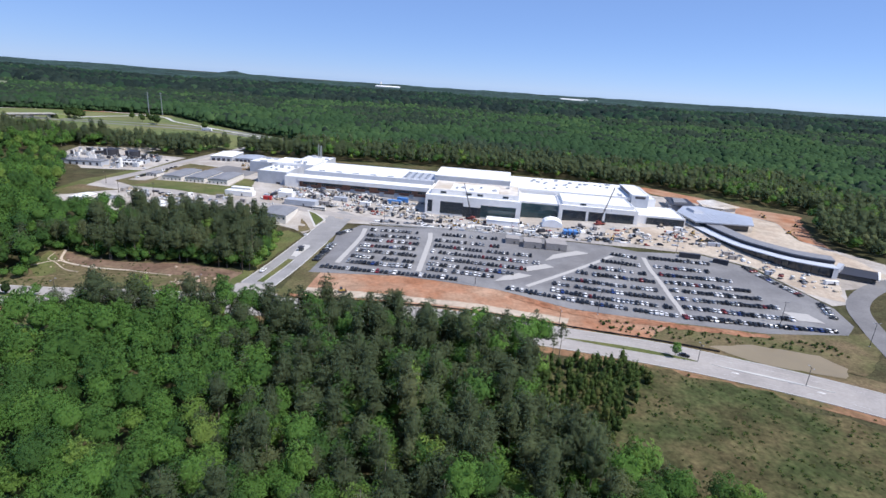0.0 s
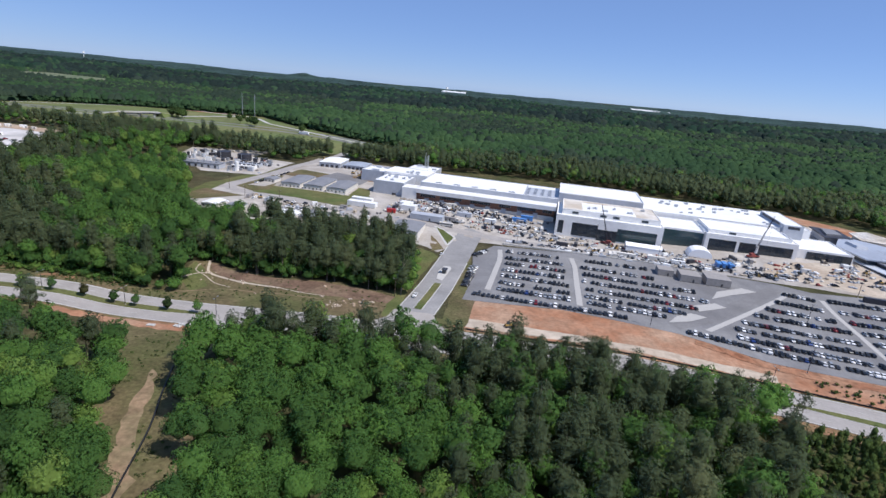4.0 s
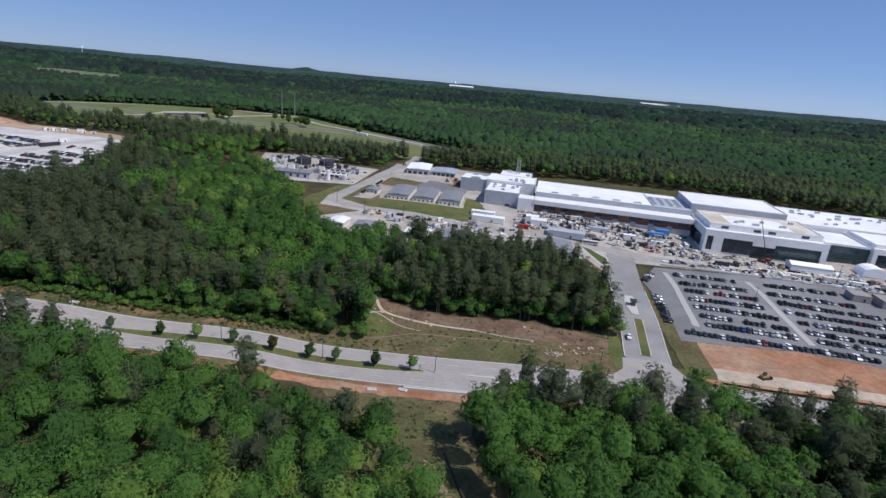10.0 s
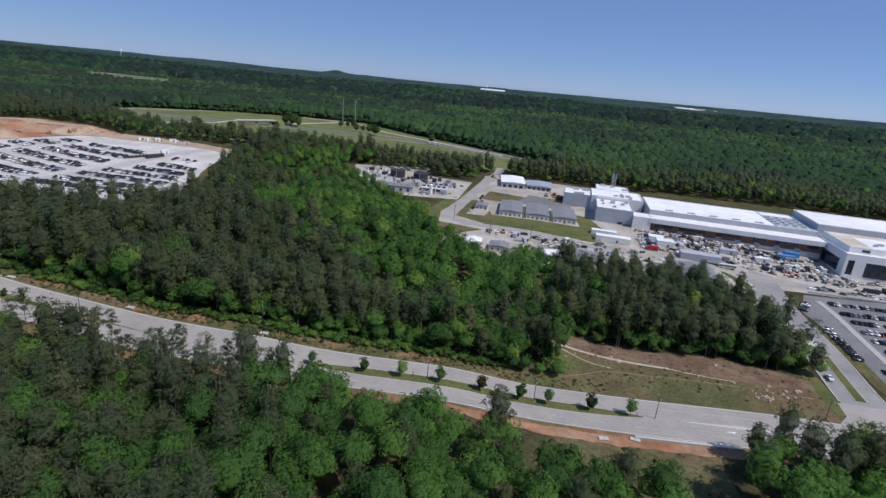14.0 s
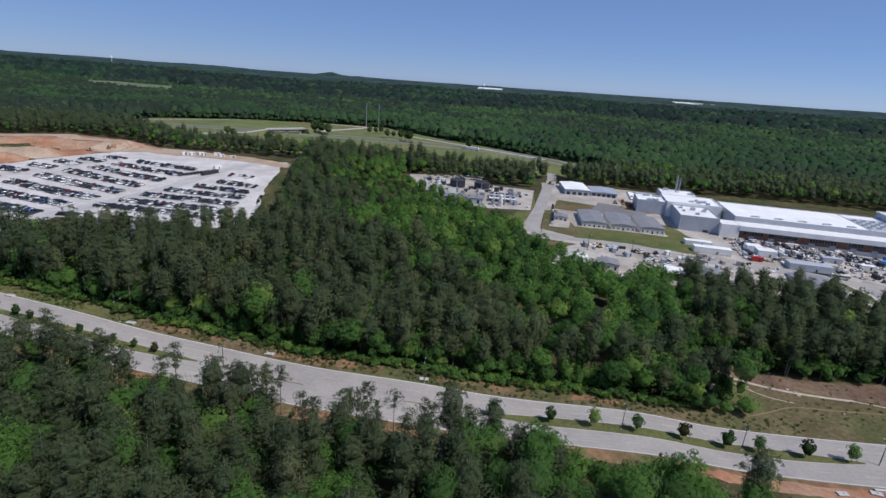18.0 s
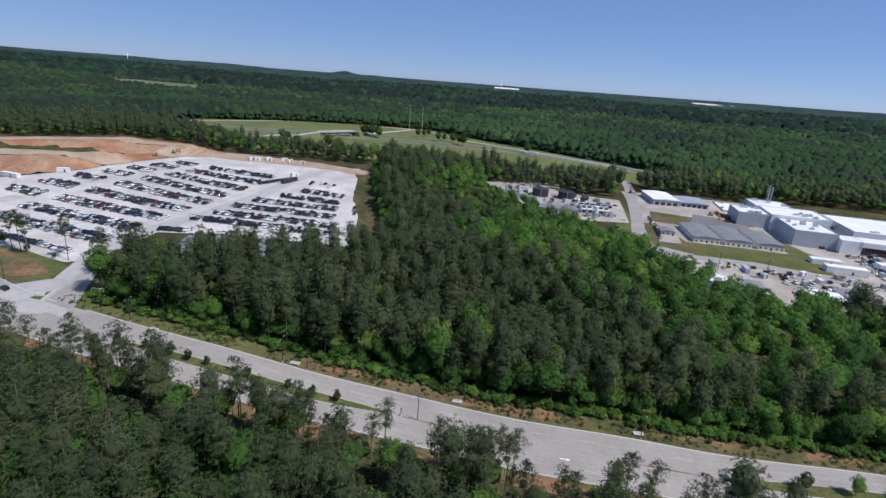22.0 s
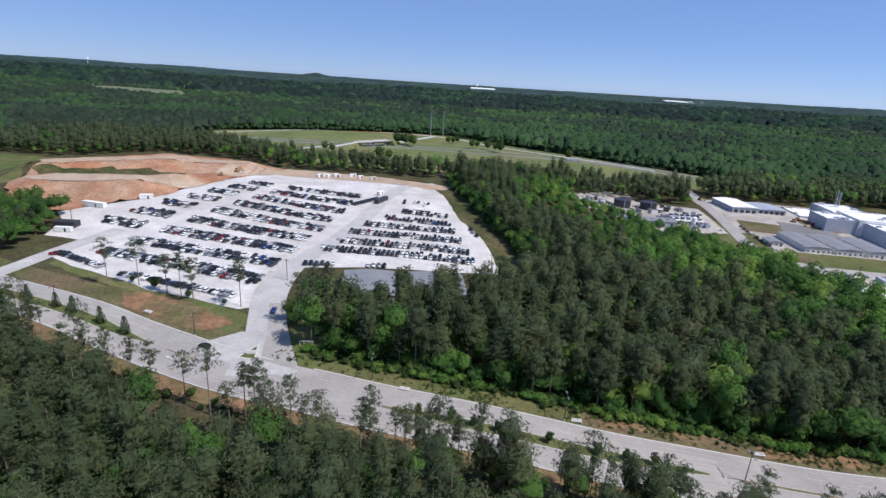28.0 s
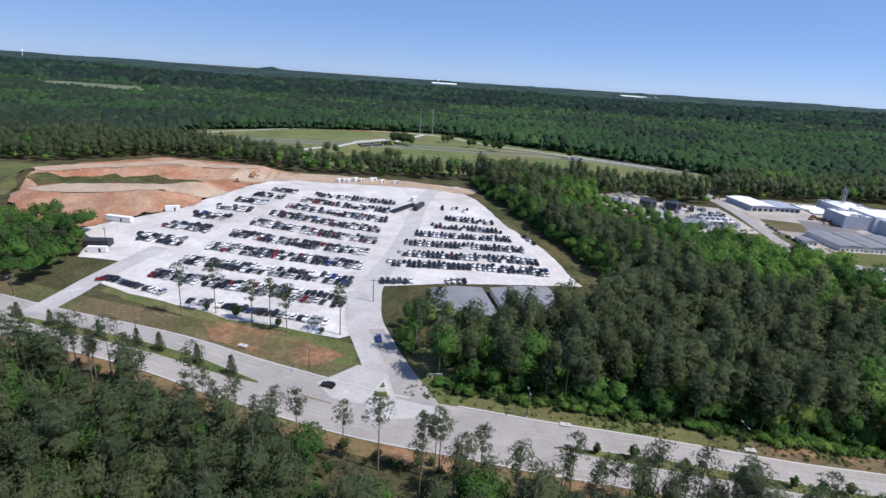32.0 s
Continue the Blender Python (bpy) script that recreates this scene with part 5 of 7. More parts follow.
def on_front(name, label, category="building"):
    ob = new(name)
    ob.matrix_basis = FACE.copy()
    return tagged(ob, label, category)


# south-west block with the two great glazed bays
A = on_front("factory_block", "white-clad factory block with dark glazed bays and tan upper roof")
block(A, 0, 82, 0.8, 54, -5, 17, WHITE, ROOFWHITE)
for a0, a1, z0, z1 in ((0, 2.0, -3, 17), (6.2, 13, -3, 17), (2.0, 6.2, -3, 2), (2.0, 6.2, 12.5, 17), (13, 33, 12, 17), (33, 48, 9, 17), (48, 78, 11.5, 17), (78, 82, -3, 17)):
    part("facade_panel", box(a0, a1, 0, 0.78, z0, z1), WHITE, A)
glazing(A, 2.0, 6.2, 0.6, 2, 12.5, GLASS, 2.1, 4)
glazing(A, 13, 33, 0.6, 1.5, 12, GLASS, 2.5, 4)
glazing(A, 33, 48, 0.7, -3, 9, GLASS, 2.5, 4)
glazing(A, 48, 78, 0.6, 1, 11.5, TEAL, 2.5, 4)
part("side_window", box(-0.1, 0.05, 8, 34, 2, 11), GLASS, A)
part("side_window", box(-0.1, 0.05, 38, 52, 11, 15), GLASS, A)
part("upper_wall", ring(4, 80, 8, 53, 16, 20.6), WHITE, A)
part("upper_roof", box(4.4, 80 - 0.4, 8.4, 52.6, 19.8, 20.1), ROOFTAN, A)
part("upper_roof", box(20, 62, 12, 44, 20.1, 20.16), ROOFWHITE, A, "white membrane laid over the tan deck")
for a in (12, 34, 44, 66):
    part("upper_window", box(a, a + 5, 7.85, 8.05, 17.3, 19.2), GLASS, A)
for i, (a, b) in enumerate(((25, 20), (30, 24), (38, 18), (46, 30), (70, 40), (58, 22))):
    rooftop_unit(campus(a, b, 20.16 if 20 < a < 62 else 20.1), -7, 2.5 + i % 3, 2.0, 1.4)

B = on_front("glazed_link", "recessed glass link between factory blocks with a white roof")
block(B, 82.1, 115, 14, 54, -5, 15.5, WHITE, ROOFWHITE)
glazing(B, 82.6, 114.5, 13.9, 0, 14, TEAL, 4.0, 5)
C = on_front("factory_block", "white-clad factory block with dark glazing and a wide white roof")
block(C, 115.1, 181, 10.8, 56, -5, 16, WHITE, ROOFWHITE)
for a0, a1, z0, z1 in ((115.1, 118, -3, 16), (118, 181, 12, 16), (178, 181, -3, 12), (138, 140, -3, 12), (152, 154, -3, 12)):
    part("facade_panel", box(a0, a1, 10, 10.78, z0, z1), WHITE, C)
glazing(C, 118, 138, 10.6, 0, 12, GLASS, 2.5, 4)
glazing(C, 140, 152, 10.7, 0, 12, GLASS, 2.5, 4)
glazing(C, 154, 178, 10.6, 1, 12, GLASS, 2.5, 3)
part("upper_wall", ring(118, 178, 16, 55, 15, 18.2), WHITE, C)
part("upper_roof", box(118.4, 177.6, 16.4, 54.6, 17.2, 17.5), ROOFWHITE, C)
part("upper_window", box(133, 138, 15.85, 16.05, 15.8, 17.4), GLASS, C)
D = on_front("high_hall", "tall pale grey production hall with a white flat roof")
block(D, 0, 72, 54.1, 108, -2, 25, GREYPANEL, ROOFWHITE, 0.5)
part("cornice", ring(-0.15, 72.15, 53.95, 108.15, 24.4, 25.2, 0.6), WHITE, D)
E_ = on_front("low_hall", "wide low production hall with a white membrane roof")
block(E_, 72.1, 206, 56.1, 124, -2, 19, WHITE, ROOFWHITE, 0.4)
P = on_front("long_penthouse", "long white penthouse with a curved roof on the hall")
block(P, 183, 198, 50, 108, 9, 22.6, GREYPANEL, ROOFWHITE, 0.3)
part("louvre", box(182.9, 183.05, 60, 102, 19.9, 21.9), DARKSTEEL, P)
part("louvre", box(186, 195, 49.88, 50.05, 19.4, 21.6), DARKSTEEL, P)
F = on_front("annex", "low white annex with dark glazing")
block(F, 181.2, 222, 16, 58, -3, 12, WHITE, ROOFWHITE)
glazing(F, 190, 221, 15.9, 4, 10.5, GLASS, 3.0, 2)

# long hall to the west
H = on_front("production_hall", "long white production hall with a brown recessed front")
part("base_wall", box(-125.4, -2, 33, 34, 0, 13), BRICK, H, "brown clad wall below the white fascia")
part("fascia", box(-126, -1, 30, 46, 12.6, 16.2), WHITE, H)
part("plinth_wall", box(-125.3, -2.1, 32.4, 32.98, 0, 6.6), BEIGE, H, "pale concrete plinth below the brown cladding")
part("end_wall", box(-139, -125.5, 30.5, 46, 0, 16.2), WHITE, H)
part("soffit", box(-125.5, -1, 30.4, 33, 12.3, 12.58), GREYPANEL, H)
for i, (a0, a1) in enumerate(((-122, -108), (-104, -84), (-76, -58), (-50, -40), (-34, -18), (-12, -4))):
    win = part("window", box(a0, a1, 32.85, 33.02, 9.2, 11.6), GLASS, H)
    for k in range(int((a1 - a0) / 2) + 1):
        part("mullion", box(a0 + 2 * k, a0 + 2 * k + 0.12, 32.75, 32.86, 9.2, 11.6), STEEL, win)
for i in range(8):
    part("dock_door", box(-118 + i * 14, -114 + i * 14, 32.28, 33.02, 4.2, 8.2), GREYPANEL, H, "pale roller door")
block(H, -126, -0.1, 46.1, 104, 0, 20.2, GREYPANEL, ROOFWHITE, 0.4)
part("roof_step", box(-30, -1, 50, 90, 19.8, 20.0), GREYPANEL, H)
part("roof_seam", box(-31, -30.4, 46.6, 103, 19.8, 20.1), STEEL, H)
for i in range(16):
    rooftop_unit(campus(-28 + (i % 4) * 6.5, 56 + (i // 4) * 8, 20.0), -7, 3.0, 1.8, 1.2)
for i in range(5):
    rooftop_unit(campus(-110 + i * 17, 52, 19.8), -7, 6.0, 1.5, 0.9)
for i in range(26):
    rnd = random.Random(i)
    rooftop_unit(campus(rnd.uniform(84, 178), rnd.uniform(60, 118), 18.6), -7, rnd.uniform(1.5, 4), rnd.uniform(1.5, 3), rnd.uniform(0.8, 1.8))

# western services block
G = on_front("services_block", "grey metal-clad services block with white roofs and ducts")
block(G, -168, -139.1, 36, 76, 0, 18.5, GREYPANEL, ROOFWHITE)
block(G, -196, -172, 77, 106, 2, 19.5, GREYPANEL, ROOFWHITE)
block(G, -171.9, -128, 76.1, 112, 2, 20.5, WHITE, ROOFWHITE)
block(G, -166, -134, 112.1, 168, 2, 16, GREYPANEL, ROOFWHITE)
block(G, -196, -171, 120, 160, 2, 11, GREYPANEL, ROOFWHITE)
for i in range(9):
    part("seam", box(-165 + i * 3, -164.9 + i * 3, 35.93, 36.01, 0, 18.4), STEEL, G)
part("door", box(-150, -146, 35.9, 36.02, 4, 8.4), DARKSTEEL, G)
for i in range(22):
    rnd = random.Random(100 + i)
    a, b, z = ((rnd.uniform(-166, -142), rnd.uniform(40, 72), 17.8), (rnd.uniform(-193, -175), rnd.uniform(80, 103), 18.8), (rnd.uniform(-168, -132), rnd.uniform(79, 109), 19.8), (rnd.uniform(-162, -138), rnd.uniform(115, 165), 15.3))[i % 4]
    rooftop_unit(campus(a, b, z), -7, rnd.uniform(2, 6), rnd.uniform(1.5, 3), rnd.uniform(1.0, 2.4))
stack = thing("exhaust_stack", (-139, 622, 1.0), 0, "cluster of slim silver exhaust stacks on a steel frame", "exhaust stack")
for i, (dx, dy) in enumerate(((-1.4, 0), (1.4, 0), (0, 1.6))):
    part("flue", tube(dx, dy, 0, 23.5 - i * 2, 0.4, 0.32, 12), STEEL, stack)
for z in (8, 14, 20):
    part("platform", ring(-2.0, 2.0, -0.8, 2.4, z, z + 0.14, 0.25), STEEL, stack)
for dx in (-1.9, 1.9):
    for dy in (-0.7, 2.3):
        part("post", box(dx - 0.08, dx + 0.08, dy - 0.08, dy + 0.08, 0, 21), STEEL, stack)
    for z in (8, 14):
        part("brace", beam((dx, -0.7, z), (dx, 2.3, z + 6), 0.1), STEEL, stack)

# curved office wing
front = smooth_line([(221, 470), (222, 440), (225, 408), (230, 386), (240, 369), (251, 355), (263, 347), (276, 341)], 4.0)
fn = -normals_of(front)
fn = np.where((fn @ np.array([1.0, 0.6]))[:, None] < 0, -fn, fn)


def curved(o0, o1, z0, z1, i0=0, i1=None):
    """A block that follows the wing's curve between two offsets behind its front."""
    p, q = (front + fn * o0)[i0:i1], (front + fn * o1)[i0:i1]
    return prism([tuple(c) for c in p] + [tuple(c) for c in q[::-1]], z0, z1)


ROOFEDGE = material("pale_grey_roof", (0.50, 0.53, 0.58), 0.6, grain=0.08, scale=0.4, stain=0.12, stain_scale=0.05)
W = thing("office_wing", (0, 0, -3.2), label="long curved office wing with dark glazing and grey metal roof", category="building")
part("storey", curved(0.9, 19, -14, 0.4), GLASS, W, "dark glazed storey")
part("plinth", curved(0.5, 19.2, -14, -8.6), GREYPANEL, W)
part("roof", curved(-1.4, 9, 0.4, 1.0), ROOFEDGE, W, "pale grey front roof strip")
part("clerestory", curved(9.5, 19.4, 0.8, 3.2), DARKSTEEL, W)
part("upper_roof", curved(8.6, 21.5, 3.2, 3.9), ROOFGREY, W)
for i in range(0, len(front) - 1, 1):
    p, n_ = front[i], fn[i]
    q = p + n_ * 0.4
    part("mullion", box(q[0] - 0.12, q[0] + 0.12, q[1] - 0.12, q[1] + 0.12, -8.6, 0.4), DARKSTEEL, W)
part("end_fin", prism([(273, 340), (277, 340.5), (289, 352), (287, 355)], -14, 0.9), GREYPANEL, W)
M_ = thing("office_block", (0, 0, -5), label="office block with a wide blue-grey metal roof", category="building")
part("storey", prism([(224, 440), (268, 438), (283, 468), (246, 508), (224, 472)], -8, 6.5), GLASS, M_)
part("roof", prism([(221, 437), (270, 434.5), (287, 468), (246, 513), (220.5, 474)], 6.5, 7.6), ROOFBLUE, M_)
for i in range(11):
    part("seam", beam((226 + i * 4, 438, 7.66), (230 + i * 4, 470, 7.66), 0.14), STEEL, M_)
part("skylight", box(234, 244, 470, 486, 7.6, 9.6, 1.0), GREYPANEL, M_)
R_ = thing("round_hall", (0, 0, -1.5), label="low pavilion with a pale fan-shaped roof under construction", category="building")
part("wall", prism([(262, 505), (276, 501), (296, 512), (287, 540), (268, 530)], -6, 3.4), BEIGE, R_)
part("roof", prism([(259, 504), (276, 498), (299, 511), (288, 544), (266, 533)], 3.4, 4.2), ROOFTAN, R_)
for k in range(7):
    part("roof_rib", beam((263 + k * 4.6, 503.5 + k * 0.8 - 2.2 * math.sin(k * 0.5), 4.24), (268 + k * 3.1, 532 + k * 1.6, 4.24), 0.3), STEEL, R_)
Q_ = thing("dark_pavilion", (0, 0, -1.0), label="small pavilion under dark roofs behind the annex", category="building")
part("wall", prism([(228, 502), (250, 506), (256, 536), (238, 540)], -6, 3.2), GREYPANEL, Q_)
part("roof", prism([(226, 499), (252, 503), (258, 538), (236, 543)], 3.2, 3.9), DARKSTEEL, Q_)
part("upper_roof", prism([(232, 508), (246, 510), (250, 530), (240, 532)], 3.9, 5.4), ROOFGREY, Q_)
K = thing("end_pavilion", (0, 0, -1.5), label="small pavilion with a dark roof and white edge", category="building")
part("wall", prism([(279, 342), (297, 334), (309, 348), (292, 358)], -14, -5), GLASS, K)
part("roof", prism([(277, 342), (298, 331.5), (312, 348), (292, 361)], -5, -4.3), DARKSTEEL, K)
part("edge", prism([(298, 331.4), (299.4, 331.4), (313.2, 348.4), (311.8, 349)], -5.2, -4), WHITE, K)


def gable(a0, a1, b0, b1, z0, z1, rise):
    """A low gabled roof, its ridge running across the front."""
    bm_ = (a0 + a1) / 2
    v = [(a0, b0, z0), (a1, b0, z0), (a1, b1, z0), (a0, b1, z0), (a0, b0, z1), (a1, b0, z1), (a1, b1, z1), (a0, b1, z1), (bm_, b0, z1 + rise), (bm_, b1, z1 + rise)]
    return v, [(3, 2, 1, 0), (0, 1, 5, 8, 4), (2, 3, 7, 9, 6), (1, 2, 6, 5), (3, 0, 4, 7), (4, 8, 9, 7), (5, 6, 9, 8)]


def modular(at, turn, sx, sy, high, roof, label):
    """A modular office: walls with windows and doors, and a low roof."""
    m = thing("modular_office", at, turn, label, "modular office", "modular offices")
    part("wall", box(0, sx, 0, sy, -2.5, high), BEIGE, m)
    v, f = gable(-0.4, sx + 0.4, -0.4, sy + 0.4, high, high + 0.15, 0.9)
    part("roof", (v, f), roof, m)
    n = max(1, int(sx / 3.2))
    for i in range(n):
        a = (i + 0.5) * sx / n
        part("window" if i % 4 != 2 else "door", box(a - 0.6, a + 0.6, -0.08, 0.02, 1.0 if i % 4 != 2 else 0.0, 2.2), GLASS, m)
    return m


for i, (mx, my, sx, sy) in enumerate(((-251, 479.5, 17.6, 40), (-229.8, 478.2, 17.6, 40), (-208.6, 477, 17.6, 38))):
    modular((mx, my, -0.2), -2, sx, sy, 4.2, ROOFGREY, "beige modular office with a grey shingle roof on the lawn")
for mx, my, sx, sy, hgt, rf, lab in ((-272, 384, 11, 15, 3.4, ROOFWHITE, "beige site office with a white ribbed roof"), (-255, 386, 12, 11, 3.4, ROOFGREY, "beige site office with a grey roof"), (-222, 384, 20, 13, 3.6, ROOFWHITE, "long beige site office with a pale roof"), (-200, 385, 18, 20, 3.8, ROOFGREY, "beige site office with a dark grey roof"), (-134, 389, 21, 28, 4.0, ROOFGREY, "grey-roofed gatehouse office beside the drive"), (-271, 490, 10, 12, 3.0, ROOFGREY, "small grey-roofed hut on the lawn")):
    modular((mx, my, h1(mx + sx / 2, my + sy / 2) + 0.2), -4, sx, sy, hgt, rf, lab)
modular((-546, 322, 6.4), 8, 24, 30, 3.8, ROOFGREY, "grey-roofed office half hidden by trees beside the gravel lot")
modular((-518, 328, 6.2), 8, 28, 28, 3.8, ROOFGREY, "grey-roofed office half hidden by trees beside the gravel lot")

wh = thing("warehouse", (-252, 588, 1.6), 2, "white-roofed metal warehouse with dark doors", "warehouse")
part("wall", box(0, 23, 0, 40, -1, 5.8), GREYPANEL, wh)
part("roof", gable(-0.5, 23.5, -0.5, 40.5, 5.8, 6.0, 0.9), ROOFWHITE, wh)
for i in range(4):
    part("door", box(1.5 + i * 5.4, 4.9 + i * 5.4, -0.1, 0.02, 0, 3.8), DARKSTEEL, wh)
wh = thing("warehouse", (-227, 592, 1.4), -3, "blue-grey metal warehouse with dark openings", "warehouse")
part("wall", box(0, 24, 0, 30, -1, 4.6), GREYPANEL, wh)
part("roof", gable(-0.5, 24.5, -0.5, 30.5, 4.6, 4.8, 0.8), ROOFBLUE, wh)
for i in range(5):
    part("door", box(1 + i * 4.6, 4.2 + i * 4.6, -0.1, 0.02, 0, 3.6), DARKSTEEL, wh)

# services compound beyond the middle woods
COMPOUND = [(-392, 556), (-404, 602), (-330, 652), (-334, 602), (-281, 592), (-288, 516), (-340, 504)]
drape("compound_slab", COMPOUND, YARD, 0.26, "pale concrete slab of the services compound", "yard", cell=8)
for tx, ty in ((-354, 577), (-331, 577)):
    tank = thing("storage_tank", (tx, ty, h1(tx, ty) + 0.3), 0, "dark steel storage tank on a concrete slab", "storage tank", "storage tanks")
    part("shell", tube(0, 0, 0, 6.4, 7.2, n=28), DARKSTEEL, tank)
    part("lid", tube(0, 0, 6.4, 7.6, 7.3, 0.6, 28), DARKSTEEL, tank)
    part("ladder", box(-0.3, 0.3, -7.5, -7.22, 0, 7), STEEL, tank)
for i in range(80):
    rnd = random.Random(300 + i)
    ex, ey = rnd.uniform(-385, -292), rnd.uniform(518, 592)
    if not inside(COMPOUND, [ex], [ey])[0] or min(math.hypot(ex + 354, ey - 577), math.hypot(ex + 331, ey - 577)) < 11 or abs(ex + 347) < 24 and abs(ey - 522) < 10 or abs(ex + 312) < 17 and abs(ey - 542) < 13:
        continue
    q = thing("plant_skid", (ex, ey, h1(ex, ey) + 0.28), rnd.choice((0, 90)), "pale metal plant unit with pipework on a slab", "plant unit", "plant units")
    sx, sy, sz = rnd.uniform(2, 6), rnd.uniform(1.8, 3), rnd.uniform(1.6, 4)
    part("casing", box(-sx / 2, sx / 2, -sy / 2, sy / 2, 0, sz, 0.1), rnd.choice((WHITE, GREYPANEL, STEEL, DARKSTEEL, ROOFGREY)), q)
    part("pipe", beam((-sx / 2 - 1, 0, sz + 0.3), (sx / 2 + 1, 0, sz + 0.3), 0.35), STEEL, q)
for i in range(10):
    ct = thing("cooling_tower", (-321 + i % 5 * 4.6, 536 + i // 5 * 13, h1(-312, 540) + 0.3), 0, "white cooling cell with a round fan stack", "cooling tower", "cooling towers")
    part("casing", box(-2, 2, -5, 5, 0, 3.4), WHITE if i < 5 else GREYPANEL, ct)
    part("louvre", box(-1.7, 1.7, -5.1, -4.98, 0.5, 2.6), DARKSTEEL, ct)
    part("fan_cowl", tube(0, 0, 3.4, 4.2, 1.6, 1.8, 12), DARKSTEEL, ct)
sh = thing("control_house", (-368, 515, h1(-350, 520) + 0.3), 2, "flat grey-roofed control house", "building")
part("wall", box(0, 40, 0, 13, -1, 4), GREYPANEL, sh)
part("roof", box(-0.5, 40.5, -0.5, 13.5, 4, 4.4), ROOFGREY, sh)
for i in range(6):
    part("door", box(3 + i * 6.4, 5 + i * 6.4, -0.08, 0.02, 0, 2.6), DARKSTEEL, sh)
    part("roof_vent", box(3 + i * 6.2, 5 + i * 6.2, 5, 7, 4.4, 5.2, 0.1), STEEL, sh)
silo = thing("white_silo", (-313, 523, h1(-313, 523) + 0.3), 0, "upright white steel storage tank", "tank")
part("shell", tube(0, 0, 0, 8.4, 1.7, n=16), WHITE, silo)
part("cap", tube(0, 0, 8.4, 9.0, 1.7, 0.5, 16), WHITE, silo)

# far works and a water tower on the horizon
for bx, by, w_, dpt, z in ((-395, 3950, 170, 50, h1(-395, 3950) + 8), (985, 3900, 260, 50, h1(985, 3900) + 2)):
    fb = thing("distant_warehouse", (bx, by, z), 0, "long white warehouse far off in the forest", "warehouse")
    part("wall", box(-w_ / 2, w_ / 2, 0, dpt, -24, 8), WHITE, fb)
    v, f = box(-w_ / 2 - 1, w_ / 2 + 1, -1, dpt + 60, 8, 9)
    part("roof", ([(a, b, c + (6 if b > 0 else 0)) for a, b, c in v], f), ROOFWHITE, fb)
for tx, ty in ((-440, 3930), (-3150, 3900)):
    z = h1(tx, ty) + 12
    wt = thing("water_tower", (tx, ty, z), 0, "white water tower far off above the trees", "water tower")
    part("leg", tube(0, 0, -8, 24, 2.0, n=8), WHITE, wt)
    part("bowl", tube(0, 0, 24, 36, 9, 6, 14), WHITE, wt)

booth = thing("guard_booth", (-87.6, 333, h1(-87.6, 333) + 0.45), -8, "small dark guard booth on the drive's island", "guard booth")
part("wall", box(-1.2, 1.2, -1.6, 1.6, 0, 2.5), GLASS, booth)
part("roof", box(-1.7, 1.7, -2.2, 2.2, 2.5, 2.75), DARKSTEEL, booth)


# ---- vehicles ----
def paint(name, colour, metal=0.0):
    return material(name, colour, 0.25, metal, spec=0.5)


CAR_PAINT = [paint("white_car_paint", (0.75, 0.75, 0.75)), paint("black_car_paint", (0.012, 0.012, 0.014)), paint("silver_car_paint", (0.45, 0.46, 0.47), 0.5), paint("dark_grey_car_paint", (0.06, 0.062, 0.068), 0.3), paint("red_car_paint", (0.17, 0.014, 0.016)), paint("blue_car_paint", (0.03, 0.06, 0.20), 0.2)]
CAR_WORD = ["white", "black", "silver", "dark grey", "dark red", "dark blue"]
CAR_GLASS = material("car_glass", (0.015, 0.018, 0.022), 0.06, spec=0.7)


def profile(pts, w, taper=0.0):
    """An outline in the side view, drawn out across the car; the upper edge draws in."""
    n = len(pts)
    top = max(z for _, z in pts)
    low = min(z for _, z in pts)
    v = [(x, s * (w - taper * (z - low) / (top - low)), z) for s in (-1, 1) for x, z in pts]
    f = [tuple(range(n)), tuple(range(2 * n - 1, n - 1, -1))] + [(n + i, n + (i + 1) % n, (i + 1) % n, i) for i in range(n)]
    return v, f


KINDS = {
    "sedan": ([(-2.35, 0.35), (2.35, 0.3), (2.4, 0.62), (2.1, 0.78), (1.0, 0.92), (-1.5, 0.98), (-2.3, 0.95), (-2.4, 0.6)], [(1.05, 0.9), (0.3, 1.38), (-1.0, 1.40), (-1.75, 0.96)], [(0.32, 1.37), (0.25, 1.45), (-0.95, 1.47), (-1.05, 1.39)]),
    "suv": ([(-2.3, 0.42), (2.3, 0.38), (2.35, 0.75), (2.1, 1.0), (1.1, 1.1), (-2.2, 1.15), (-2.38, 0.8)], [(1.15, 1.08), (0.45, 1.62), (-1.9, 1.66), (-2.25, 1.12)], [(0.48, 1.61), (0.4, 1.72), (-1.85, 1.76), (-1.95, 1.64)]),
    "pickup": ([(-2.8, 0.48), (2.75, 0.42), (2.8, 0.85), (2.5, 1.1), (1.4, 1.2), (-2.75, 1.2), (-2.85, 0.8)], [(1.4, 1.18), (0.7, 1.75), (-0.6, 1.78), (-0.85, 1.18)], [(0.72, 1.74), (0.65, 1.84), (-0.58, 1.86), (-0.64, 1.77)]),
}


